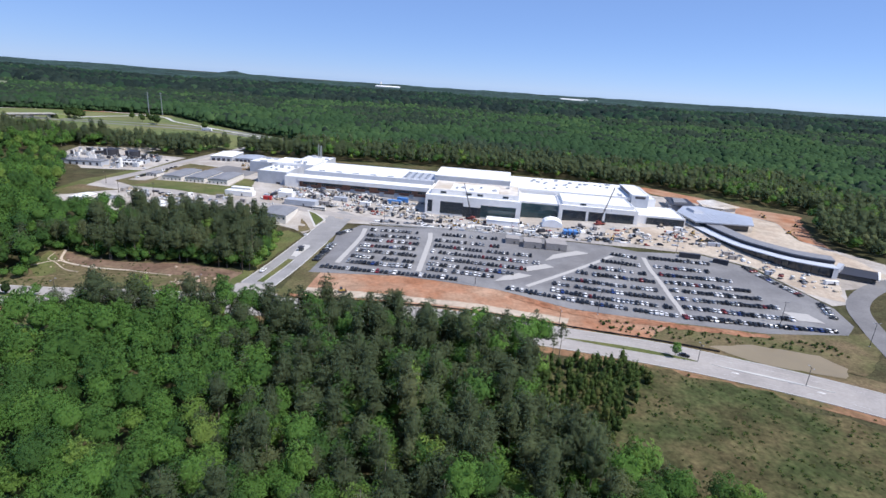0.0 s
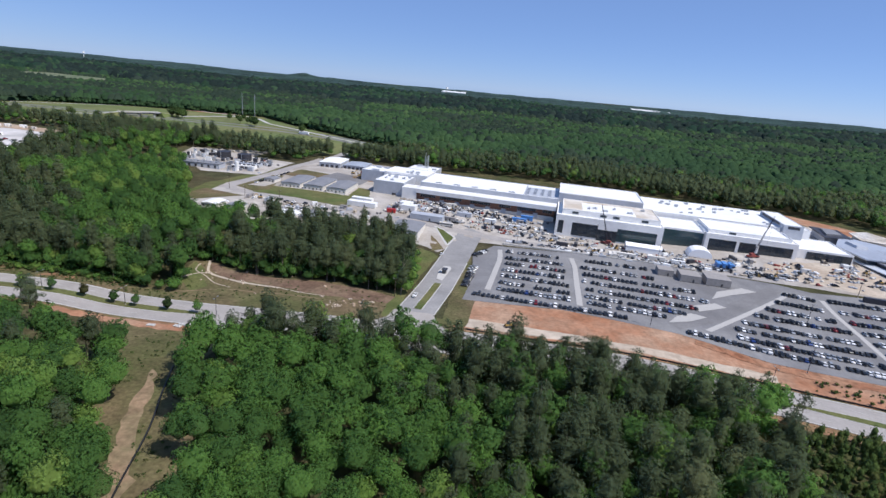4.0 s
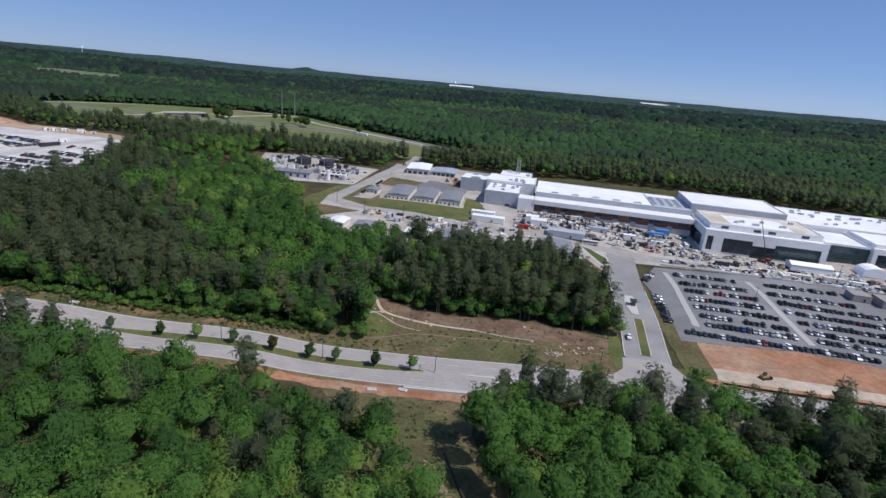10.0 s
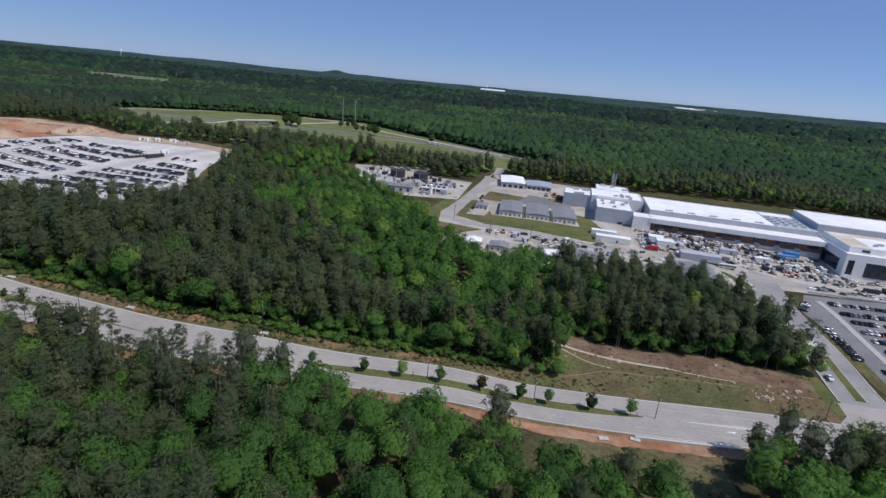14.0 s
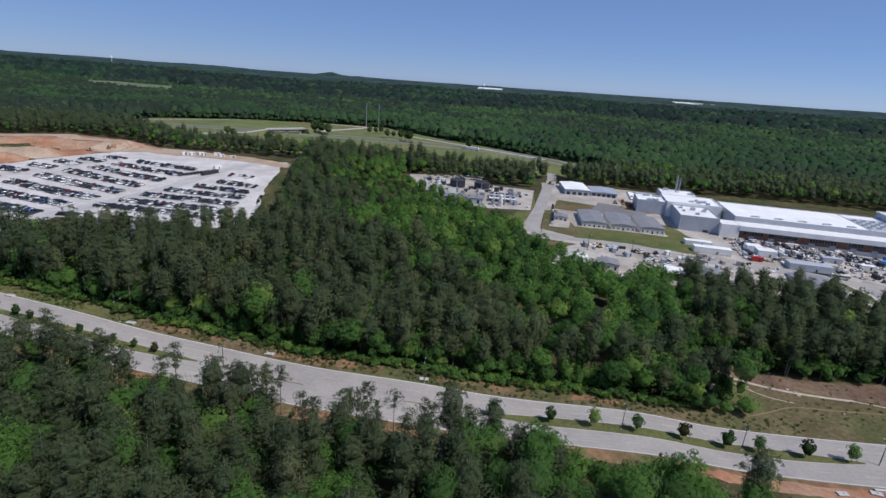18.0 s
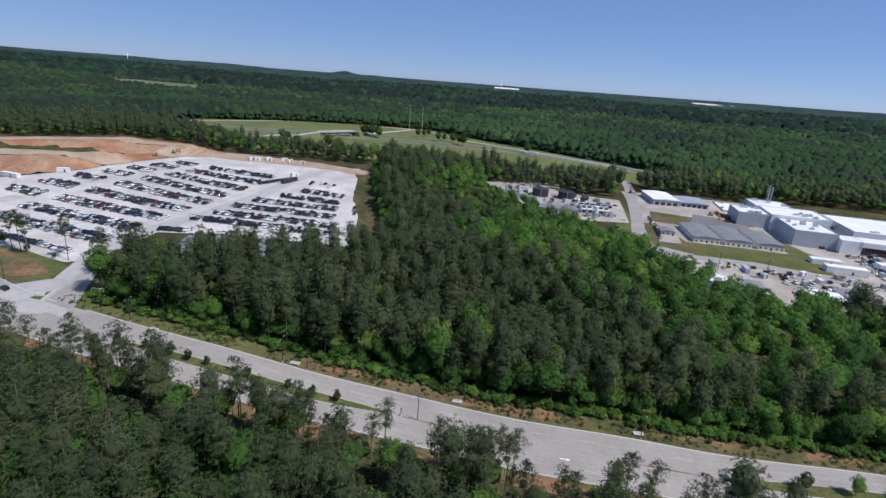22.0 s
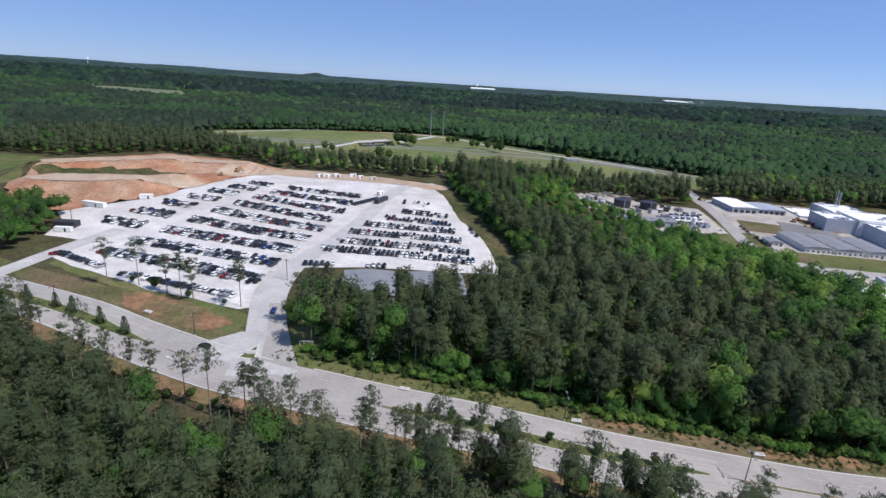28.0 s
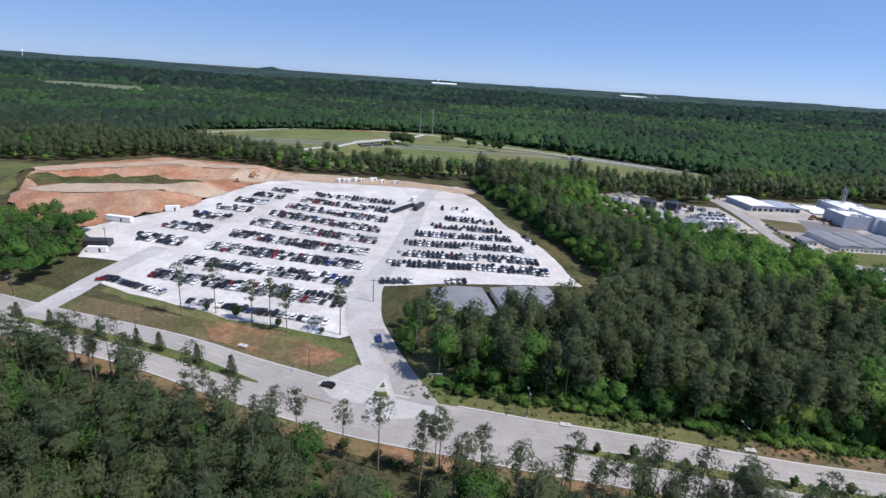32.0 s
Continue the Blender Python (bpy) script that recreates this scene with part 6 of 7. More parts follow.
def car_pieces(kind):
    body, cabin, roof = KINDS[kind]
    half = 0.9 if kind != "pickup" else 0.98
    wheel = []
    for sx in (1.45, -1.4):
        for sy in (-1, 1):
            v, f = tube(0, 0, 0, 0.22, 0.34, n=6)
            wheel.append(([(sx + a, sy * (half - 0.12) + (c - 0.11) * sy, 0.34 + b) for a, b, c in v], f))
    solid = joined(profile(body, half, 0.06), profile(roof, half - 0.2, 0.05))
    if kind == "pickup":
        solid = joined(solid, box(-2.7, -0.95, -0.9, 0.9, 1.2, 1.32))
    return solid, profile(cabin, half - 0.06, 0.14), wheel


PIECES = {k: car_pieces(k) for k in KINDS}
CAR_MESH = {}
for k, (solid, cabin, wheel) in PIECES.items():
    for i, m in enumerate(CAR_PAINT):
        t = link_mesh("body", solid[0], solid[1], m)
        CAR_MESH[k, i] = t.data
        bpy.data.objects.remove(t)
    for nm, shp, m in (("window_glass", cabin, CAR_GLASS),) + tuple(("wheel%d" % j, w, RUBBER) for j, w in enumerate(wheel)):
        t = link_mesh(nm, shp[0], shp[1], m)
        CAR_MESH[k, nm] = t.data
        bpy.data.objects.remove(t)


def car(x, y, turn, kind, colour, label, group, z=None):
    c = thing({"sedan": "saloon_car", "suv": "sport_utility_car", "pickup": "pickup_truck"}[kind], (x, y, h1(x, y) + 0.29 if z is None else z), turn, label, "car" if kind != "pickup" else "pickup truck", group)
    for nm, me in (("body", CAR_MESH[kind, colour]), ("window_glass", CAR_MESH[kind, "window_glass"])):
        new(nm, me).parent = c
    for j in range(4):
        new("wheel", CAR_MESH[kind, "wheel%d" % j]).parent = c
    return c


CAR_SHAPE = {}
for k, (solid, cabin, wheel) in PIECES.items():
    s = Shape().add(*solid, 0).add(*cabin, 1)
    for w in wheel:
        s.add(*w, 2)
    CAR_SHAPE[k] = s.done()

SPACES = {"paved": [], "gravel": []}


def row(lot, p, q, face, full, seed, jitter=0.35, pitch=2.75):
    """Parked cars side by side from p to q, their noses turned by face from the row's normal."""
    rnd = random.Random(seed)
    d = math.hypot(q[0] - p[0], q[1] - p[1])
    along = math.atan2(q[1] - p[1], q[0] - p[0])
    for i in range(int(d / pitch)):
        if rnd.random() > full:
            continue
        s = (i + 0.5) * pitch / d
        x, y = p[0] + (q[0] - p[0]) * s, p[1] + (q[1] - p[1]) * s
        k = rnd.choices(("sedan", "suv", "pickup"), (0.45, 0.33, 0.22))[0]
        c = rnd.choices(range(6), (0.23, 0.36, 0.14, 0.22, 0.03, 0.02))[0]
        off = rnd.uniform(-jitter, jitter)
        a = along + math.pi / 2
        SPACES[lot].append((x + off * math.cos(a), y + off * math.sin(a), a + (math.pi if rnd.random() < 0.35 else 0) + face + rnd.uniform(-0.03, 0.03), k, c))


seed = 0
WEST_ROWS = (((-49, 388), (-8, 385), 0.7), ((0, 385), (48, 383), 0.75), ((-50, 374), (-8, 371), 0.93), ((0, 370), (50, 365), 0.93), ((-50, 363), (-8, 358), 0.95), ((0, 357), (70, 349), 0.96), ((-52, 351), (-10, 346), 0.93), ((-2, 345), (73, 334), 0.96), ((-53, 340), (-10, 333), 0.96), ((-2, 332), (62, 321), 0.97), ((-54, 328), (-12, 321), 0.96), ((-4, 320), (52, 311), 0.97), ((-55, 317), (-12, 311), 0.97), ((-4, 310), (40, 303), 0.97), ((-69, 306), (17, 295), 0.97))
MIDDLE_ROWS = (((43, 287), (138, 265), 0.95), ((138, 265), (222, 259), 0.97), ((128, 365), (146, 359), 0.9), ((117, 350), (145, 344), 0.95), ((105, 336), (143, 330), 0.96), ((93, 324), (143, 317), 0.96), ((81, 311), (140, 303), 0.97), ((73, 301), (140, 290), 0.97), ((70, 290), (139, 277), 0.97))
EAST_ROWS = (((154, 361), (197, 355), 0.96), ((152, 345), (191, 341), 0.95), ((150, 331), (198, 327), 0.97), ((149, 318), (204, 312), 0.97), ((147, 305), (204, 300), 0.97), ((145, 292), (208, 288), 0.97), ((144, 279), (206, 272), 0.97), ((219, 354), (234, 306), 0.9), ((230, 276), (238, 300), 0.8), ((-74, 314), (-70, 352), 0.95), ((-71, 372), (-62, 388), 0.8))
for p, q, full in WEST_ROWS + MIDDLE_ROWS + EAST_ROWS:
    seed += 1
    row("paved", p, q, 0, full, seed, 0.3, 2.65)
for k in range(10):
    ex, ey, wx, wy = -587 + 1.7 * k, 316.5 + 21.4 * k, -684 + 5.6 * k, 343 + 19.6 * k
    for side in (-2.9, 2.9):
        if k == 0:
            continue
        seed += 1
        row("gravel", (wx, wy + side), (ex, ey + side), 0, 0.93, seed, 0.7, 2.8)
        if k >= 3:
            row("gravel", (wx - 46 + k * 1.5, wy + side + 7), (wx - 12, wy + side + 1.5), 0, 0.85, seed + 200, 0.8, 2.8)
row("gravel", (-695, 355), (-661, 339), 0, 0.9, 320, 0.3, 2.7)
row("gravel", (-651, 334), (-588, 319), 0, 0.92, 321, 0.3, 2.7)
row("gravel", (-574, 361), (-556, 363), 0, 0.95, 301)
row("gravel", (-551, 364), (-530, 367), 0, 0.5, 302)
for p, q, full in (((-572, 387), (-485, 388), 0.95), ((-567, 404), (-487, 402), 0.97), ((-564, 424), (-492, 421), 0.97), ((-558, 443), (-496, 440), 0.97), ((-548, 462), (-500, 457), 0.97), ((-538, 480), (-502, 475), 0.9), ((-540, 503), (-518, 501), 0.5)):
    for side in (-2.5, 2.5):
        seed += 1
        row("gravel", (p[0], p[1] + side), (q[0], q[1] + side), 0, full - 0.06, seed, 0.4, 2.6)
row("gravel", (-508, 520), (-484, 430), math.pi / 2, 0.5, 310, 0.4, 6.5)

for lot, near, words in (("paved", lambda x, y: y < 312 + 0.05 * (100 - x), "parked in a row on asphalt"), ("gravel", lambda x, y: (x > -600 and y < 440) or y < 378, "parked in a row on white gravel")):
    spots = [s for s in SPACES[lot] if lot == "paved" or inside(WEST_LOT, [s[0]], [s[1]])[0]]
    single = [s for s in spots if near(s[0], s[1])][:190]
    chosen = set(single)
    for x, y, a, k, c in single:
        car(x, y, math.degrees(a), k, c, "%s %s %s" % (CAR_WORD[c], {"sedan": "saloon car", "suv": "sport utility car", "pickup": "pickup truck"}[k], words), "cars in the %s lot" % lot)
    rest = [s for s in spots if s not in chosen]
    zs = height(np.array([s[0] for s in rest]), np.array([s[1] for s in rest])) + 0.29
    tagged(laid("parked_cars", [(CAR_SHAPE[k], x, y, z, a, 1.0, 1.0, (c, 6, 7)) for (x, y, a, k, c), z in zip(rest, zs)], CAR_PAINT + [CAR_GLASS, RUBBER]), "rows of parked cars in many colours on the %s lot" % lot, "parked cars", kind="stuff")

for x, y, a, k, c in ((-99.5, 292, 82, "pickup", 0), (-93, 368, 80, "sedan", 0), (-570, 308, 100, "pickup", 5), (-584, 277, 160, "suv", 1), (120, 222, -20, "sedan", 1), (-695, 352, 20, "pickup", 4)):
    car(x, y, a, k, c, "%s vehicle on the roadway" % CAR_WORD[c], "cars on the roads")


# ---- works yard ----
TAUPE = material("brown_grey_sheeting", (0.30, 0.28, 0.265), 0.8, grain=0.15, scale=0.6)
DULLRED = material("faded_red_paint", (0.24, 0.06, 0.05), 0.6, grain=0.2, scale=1.0)
def container(x, y, turn, sx, sy, sz, mat, word):
    c = thing("site_container", (x, y, h1(x, y) + 0.24), turn, "%s steel site container standing in the yard" % word, "container", "site containers")
    part("box", box(-sx / 2, sx / 2, -sy / 2, sy / 2, 0.15, sz), mat, c)
    part("roof", box(-sx / 2 - 0.06, sx / 2 + 0.06, -sy / 2 - 0.06, sy / 2 + 0.06, sz, sz + 0.12), ROOFWHITE if word == "white" else mat, c)
    part("skid", box(-sx / 2 + 0.2, sx / 2 - 0.2, -sy / 2 + 0.2, sy / 2 - 0.2, 0, 0.16), DARKSTEEL, c)
    part("door", box(sx * 0.1, sx * 0.1 + 1.0, -sy / 2 - 0.05, -sy / 2 + 0.01, 0.2, 2.2), DARKSTEEL, c)
    return c


def stack_of(x, y, turn, n, mat, word):
    s = thing("material_stack", (x, y, h1(x, y) + 0.24), turn, "stack of %s lying in the yard" % word, "material stack", "material stacks")
    for i in range(n):
        part("pallet_load", box(-2.5 + 0.1 * i, 2.5 - 0.1 * i, -0.9, 0.9, 0.15 + i * 0.5, 0.58 + i * 0.5), mat, s)
    part("skid", box(-2.2, 2.2, -0.7, 0.7, 0, 0.16), TIMBER, s)
    return s


def machine(x, y, turn, kind):
    m = thing(kind, (x, y, h1(x, y) + 0.24), turn, "yellow tracked %s on bare earth" % kind.replace("_", " "), kind.replace("_", " "), "earthmovers")
    for s in (-1, 1):
        part("track", box(-1.9, 1.9, s * 1.1 - 0.28, s * 1.1 + 0.28, 0, 0.9, 0.1), DARKSTEEL, m)
    part("chassis", box(-1.8, 1.7, -0.8, 0.8, 0.5, 1.6, 0.1), YELLOW, m)
    part("cab", box(-1.1, 0.3, -0.6, 0.6, 1.6, 2.9, 0.1), GLASS, m)
    if kind == "excavator":
        part("boom", joined(beam((1.0, 0, 1.6), (3.4, 0, 4.2), 0.4), beam((3.4, 0, 4.2), (5.2, 0, 1.6), 0.32)), YELLOW, m)
        part("bucket", box(4.8, 5.8, -0.5, 0.5, 0.6, 1.6, 0.15), DARKSTEEL, m)
    else:
        part("blade", box(2.1, 2.35, -1.7, 1.7, 0.1, 1.3), DARKSTEEL, m)
        part("arm", joined(beam((0.8, 1.0, 0.8), (2.1, 1.0, 0.7), 0.2), beam((0.8, -1.0, 0.8), (2.1, -1.0, 0.7), 0.2)), YELLOW, m)
    return m


def mobile_crane(x, y, turn, reach, high, word):
    m = thing("mobile_crane", (x, y, h1(x, y) + 0.24), turn, "%s mobile crane with a raised lattice boom" % word, "crane", "cranes")
    part("carrier", box(-5, 5, -1.3, 1.3, 0.6, 1.7), DULLRED, m)
    part("cab", box(2.8, 4.6, -1.1, 1.1, 1.7, 3.0, 0.1), GLASS, m)
    part("house", box(-3, 0.5, -1.3, 1.3, 1.7, 3.4), DULLRED, m)
    for sx in (-3.8, -2.2, 2.0, 3.6):
        for sy in (-1.25, 1.25):
            v, f = tube(0, 0, 0, 0.4, 0.6, n=10)
            part("wheel", ([(sx + a, sy + c - 0.2, 0.6 + b) for a, b, c in v], f), RUBBER, m)
    top = (reach, 0, high)
    boom = [beam((-0.4, s, 2.4 + q), (top[0], s * 0.4, top[2] + q * 0.4), 0.16) for s in (-0.6, 0.6) for q in (-0.5, 0.5)]
    n = 14
    for i in range(n):
        a, b = i / n, (i + 1) / n
        pa = (-0.4 + (top[0] + 0.4) * a, -0.6 + 0.36 * a, 2.4 + (top[2] - 2.4) * a)
        pb = (-0.4 + (top[0] + 0.4) * b, 0.6 - 0.36 * b, 2.4 + (top[2] - 2.4) * b)
        boom.append(beam(pa, pb, 0.1))
    part("boom", joined(*boom), DARKSTEEL, m)
    part("rope", beam(top, (top[0] + 0.05, 0, 3.0), 0.06), DARKSTEEL, m)
    return m


mobile_crane(30, 436, 150, 9, 30, "red")
mobile_crane(138, 432, 20, 10, 32, "red")
tent = thing("frame_tent", (42, 425, h1(42, 428) + 0.24), -8, "long white canvas frame tent", "tent", "tents")
part("wall", box(0, 26, 0, 11, 0, 4.2), CANVAS, tent)
v, f = gable(0, 11.6, -26.3, 0.3, 4.2, 4.25, 1.6)
part("roof", ([(-b, a - 0.3, z) for a, b, z in v], f), CANVAS, tent)
tent = thing("frame_tent", (88, 424, h1(95, 428) + 0.24), -8, "white canvas dome tent", "tent", "tents")
n = 9
arc = [(-8.5 * math.cos(math.pi * i / n), 6.4 * math.sin(math.pi * i / n) ** 0.8) for i in range(n + 1)]
v = [(x + 8.5, y, max(z, 0.0)) for y in (0, 13) for x, z in arc]
part("canopy", (v, [(i, i + 1, n + 2 + i, n + 1 + i) for i in range(n)] + [tuple(range(n, -1, -1)), tuple(range(n + 1, 2 * n + 2))]), CANVAS, tent)

FRONT_BOXES = ((58, 380, -6, 10, 10, 4.0, TAUPE, "brown-grey"), (72, 374, -6, 13, 13, 4.5, TAUPE, "brown-grey"), (89, 372, -6, 15, 13, 4.8, TAUPE, "brown-grey"), (38, 408, -8, 14, 3, 3, BEIGE, "beige"), (60, 408, -8, 12, 3, 3, BEIGE, "beige"), (186, 366, -10, 14, 3, 3.2, DARKSTEEL, "dark"), (205, 358, -30, 10, 3, 3, DARKSTEEL, "dark"), (-168, 446, -7, 24, 7, 4, WHITE, "white"), (-84, 456, -7, 12, 5, 3.2, GREYPANEL, "grey"), (-62, 452, -7, 9, 4, 3, WHITE, "white"), (-96, 438, -7, 12, 2.6, 2.8, TAUPE, "brown-grey"), (-130, 452, -7, 12, 9, 4.2, WHITE, "white"), (-142, 437, -5, 7, 2.6, 3, REDPAINT, "red"))
OTHER_BOXES = ((-720, 394, 5, 12, 6, 3.2, DARKSTEEL, "dark"), (-716, 386, 5, 9, 2.5, 2.6, WHITE, "white"), (-728, 430, -12, 16, 3, 3, WHITE, "white"), (-708, 453, 20, 8, 3, 3, WHITE, "white"), (104, 408, -8, 3, 8, 3, TARP, "blue"), (108, 408, -8, 3, 8, 3, TARP, "blue"), (112, 407, -8, 3, 8, 3, TARP, "blue"), (-556, 500, 70, 16, 3, 3, DARKSTEEL, "dark"), (-560, 520, 70, 7, 2.5, 3, WHITE, "white"), (-38, 468, -7, 12, 4, 3.2, TARP, "blue"), (-31, 475, -7, 10, 4, 4.0, TARP, "blue"), (-112, 431, -7, 26, 9, 4.4, GREYPANEL, "grey"), (-172, 462, -7, 18, 6, 3.4, WHITE, "white"), (-134, 462, -7, 10, 8, 4, CANVAS, "white"))
for x, y, t, sx, sy, sz, m, wd in FRONT_BOXES + OTHER_BOXES:
    container(x, y, t, sx, sy, sz, m, wd)
for i, (cx, cy, ct, cl) in enumerate(((-624, 576, 70, 5), (-620, 579, 66, 6), (-616, 577, 74, 5), (-611, 584, 70, 6), (-606, 581, 60, 4), (-596, 588, 20, 6), (-588, 582, 35, 4), (-576, 580, 15, 5))):
    container(cx, cy, ct, cl, 2.4, 2.6, (WHITE, BEIGE, WHITE)[i % 3], ("white", "beige", "white")[i % 3])
for i in range(9):
    car(-574 + i * 1.7, 486 + i * 2.5, 145, "pickup", 3, "dark grey pickup truck beside the lane of the gravel lot", "cars in the gravel lot")

for i in range(400):
    rnd = random.Random(1000 + i)
    zone = rnd.random()
    if zone < 0.45:
        p = campus(rnd.uniform(-135, -8), rnd.uniform(-24, 27))
    elif zone < 0.72:
        p = campus(rnd.uniform(-5, 190), rnd.uniform(-38, -6))
    elif zone < 0.88:
        s = rnd.random()
        k = int(s * (len(front) - 1))
        p = Vector((*(front[k] - fn[k] * rnd.uniform(8, 34)), 0))
    else:
        p = Vector((rnd.uniform(-262, -140), rnd.uniform(408, 432), 0))
    x, y = p.x, p.y
    if inside(LOT, [x], [y])[0] or not inside(CAMPUS, [x], [y])[0] or abs(x - 55) < 14 and abs(y - 424) < 12 or abs(x - 97) < 12 and abs(y - 428) < 10:
        continue
    if any(abs(x - cx) < w and abs(y - cy) < 9 for cx, cy, w in ((-78, 450, 26), (-130, 452, 10), (-168, 446, 16), (-212, 391, 34), (-120, 403, 26), (75, 387, 32), (-262, 391, 22))):
        continue
    turn = rnd.choice((0, 90, -7, 83, 30))
    what = rnd.random()
    if what < 0.42:
        car(x, y, turn, rnd.choice(("pickup", "suv", "pickup")), rnd.choice((0, 0, 3, 1, 2)), "work pickup standing in the yard", "cars in the yard", h1(x, y) + 0.22)
    elif what < 0.66:
        m, wd = rnd.choice(((TIMBER, "timber"), (STEEL, "steel sections"), (GREYPANEL, "wall panels"), (DARKSTEEL, "pipes"), (CANVAS, "white sheeted goods")))
        stack_of(x, y, turn, rnd.randint(1, 4), m, wd)
    elif what < 0.86:
        m, wd = rnd.choice(((WHITE, "white"), (GREYPANEL, "grey"), (DARKSTEEL, "dark"), (TAUPE, "brown-grey"), (BEIGE, "beige")))
        container(x, y, turn, rnd.choice((3, 4, 6, 6, 9)), 2.4, 2.6, m, wd)
    elif what < 0.91:
        machine(x, y, rnd.uniform(0, 360), rnd.choice(("excavator", "bulldozer")))
bus = thing("site_bus", (-96, 424, h1(-96, 424) + 0.24), -8, "cream site bus parked below the production hall", "bus")
part("body", box(-5.5, 5.5, -1.25, 1.25, 0.5, 3.0, 0.12), BEIGE, bus)
part("window_band", box(-5.2, 5.3, -1.27, 1.27, 1.6, 2.4), GLASS, bus)
for sx in (-3.6, 3.6):
    for sy in (-1.2, 1.2):
        v, f = tube(0, 0, 0, 0.3, 0.5, n=8)
        part("wheel", ([(sx + a, sy + c - 0.15, 0.5 + b) for a, b, c in v], f), RUBBER, bus)
for i in range(26):
    rnd = random.Random(8800 + i)
    p = campus(-92 + (i % 13) * 5.6, (14, 22)[i // 13])
    if rnd.random() < 0.8:
        car(p.x, p.y, 83, rnd.choice(("pickup", "suv")), rnd.choice((0, 1, 2, 3)), "work vehicle in a row below the production hall", "cars in the yard", h1(p.x, p.y) + 0.22)
barrier = thing("barrier_wall", (0, 0, 0), label="long pale concrete barrier between yard and car park", category="barrier")
for i in range(34):
    p, q = (-52 + i * 3.6, 404.5 - i * 0.18), (-52 + i * 3.6 + 3.4, 404.5 - i * 0.18 - 0.17)
    z = h1(*p)
    part("segment", beam((p[0], p[1], z + 0.8), (q[0], q[1], z + 0.8), 1.1), KERB, barrier)
for i in range(70):
    rnd = random.Random(4000 + i)
    x = rnd.uniform(-48, 150)
    y = 409 - (x + 48) * 0.10 + rnd.uniform(-1.5, 8)
    if abs(x - 55) < 14 and y > 412 or abs(x - 97) < 12 and y > 416:
        continue
    if rnd.random() < 0.4:
        stack_of(x, y, -6, rnd.randint(1, 3), rnd.choice((CANVAS, STEEL, TIMBER, GREYPANEL)), "pale building goods")
    else:
        car(x, y, rnd.choice((84, -6)), rnd.choice(("pickup", "suv")), rnd.choice((0, 1, 2, 3)), "work vehicle standing beside the barrier", "cars in the yard", h1(x, y) + 0.22)
machine(-49, 268, 20, "bulldozer")
for x, y, t, k in ((-694, 566, 30, "excavator"), (-700, 548, 200, "bulldozer"), (318, 500, 100, "excavator"), (330, 470, 40, "bulldozer"), (305, 440, 10, "excavator"), (300, 345, 0, "bulldozer")):
    machine(x, y, t, k)


for i, (x, y) in enumerate(((-209, 568), (-204, 556), (-197, 562), (-192, 572), (-186, 604), (-201, 576), (-262, 634), (-178, 628), (-183, 566), (-194, 552))):
    if i % 3 == 0:
        machine(x, y, 50 * i, ("excavator", "bulldozer")[i % 2])
    elif i % 3 == 1:
        stack_of(x, y, 20 * i, 3, TIMBER, "timber")
    else:
        container(x, y, 15 * i, 4, 2.4, 2.4, DULLRED, "faded red")
for i in range(9):
    car(-267.5 - i * 0.75, 540 - i * 7.2 if i < 4 else 536 - i * 7.0, 80, ("suv", "pickup", "sedan")[i % 3], (1, 3, 1, 0, 3)[i % 5], "dark car parked beside the grey-roofed hut", "cars beside the hut", h1(-270, 510) + 0.5)


CRATE = Shape().add(*box(-0.5, 0.5, -0.5, 0.5, 0, 1, 0.03)).done()
HEAPED = Shape().add(*core(random.Random(3), (0, 0, 0.3), 0.9, 0.7)).done()
bits = []
for i in range(700):
    rnd = random.Random(7000 + i)
    zone = rnd.random()
    if zone < 0.42:
        p = campus(rnd.uniform(-138, -6), rnd.uniform(-26, 28))
    elif zone < 0.75:
        p = campus(rnd.uniform(-5, 215), rnd.uniform(-40, -3))
    elif zone < 0.86:
        k = int(rnd.random() * (len(front) - 1))
        p = Vector((*(front[k] - fn[k] * rnd.uniform(5, 36)), 0))
    elif zone < 0.93:
        p = Vector((rnd.uniform(-270, -130), rnd.uniform(402, 434), 0))
    else:
        p = Vector((rnd.uniform(-390, -290), rnd.uniform(512, 620), 0))
    if inside(LOT, [p.x], [p.y])[0] or not (inside(CAMPUS, [p.x], [p.y])[0] or inside(COMPOUND, [p.x], [p.y])[0]):
        continue
    tint = rnd.choice((0, 1, 1, 2, 2, 3, 3, 3, 4, 4, 5, 6, 6))
    for j in range(rnd.randint(1, 3)):
        bits.append((CRATE if rnd.random() < 0.9 else HEAPED, p.x + j * rnd.uniform(1, 2.5), p.y + rnd.uniform(-1, 1), h1(p.x, p.y) + 0.2, rnd.choice((0, 0.1, 1.57, 0.6)), rnd.uniform(0.6, 2.3), rnd.uniform(0.3, 1.5), [tint]))
tagged(laid("yard_clutter", bits, [CANVAS, GREYPANEL, TIMBER, DARKSTEEL, STEEL, DULLRED, BEIGE, TARP]), "crates, pallets and small building goods strewn about the yard", "clutter", kind="stuff")
for x, y, t in ((-549.5, 284, 5), (-698, 337, 40)):
    rail = thing("white_rail", (x, y, h1(x, y) + 0.15), t, "white tubular gate frame standing on the grass", "rail", "white rails")
    part("top_bar", box(-2.5, 2.5, -0.07, 0.07, 1.7, 1.85), PAINT, rail)
    for sx in (-2.4, -0.8, 0.8, 2.4):
        part("post", tube(sx, 0, -0.1, 1.72, 0.07, n=6), PAINT, rail)
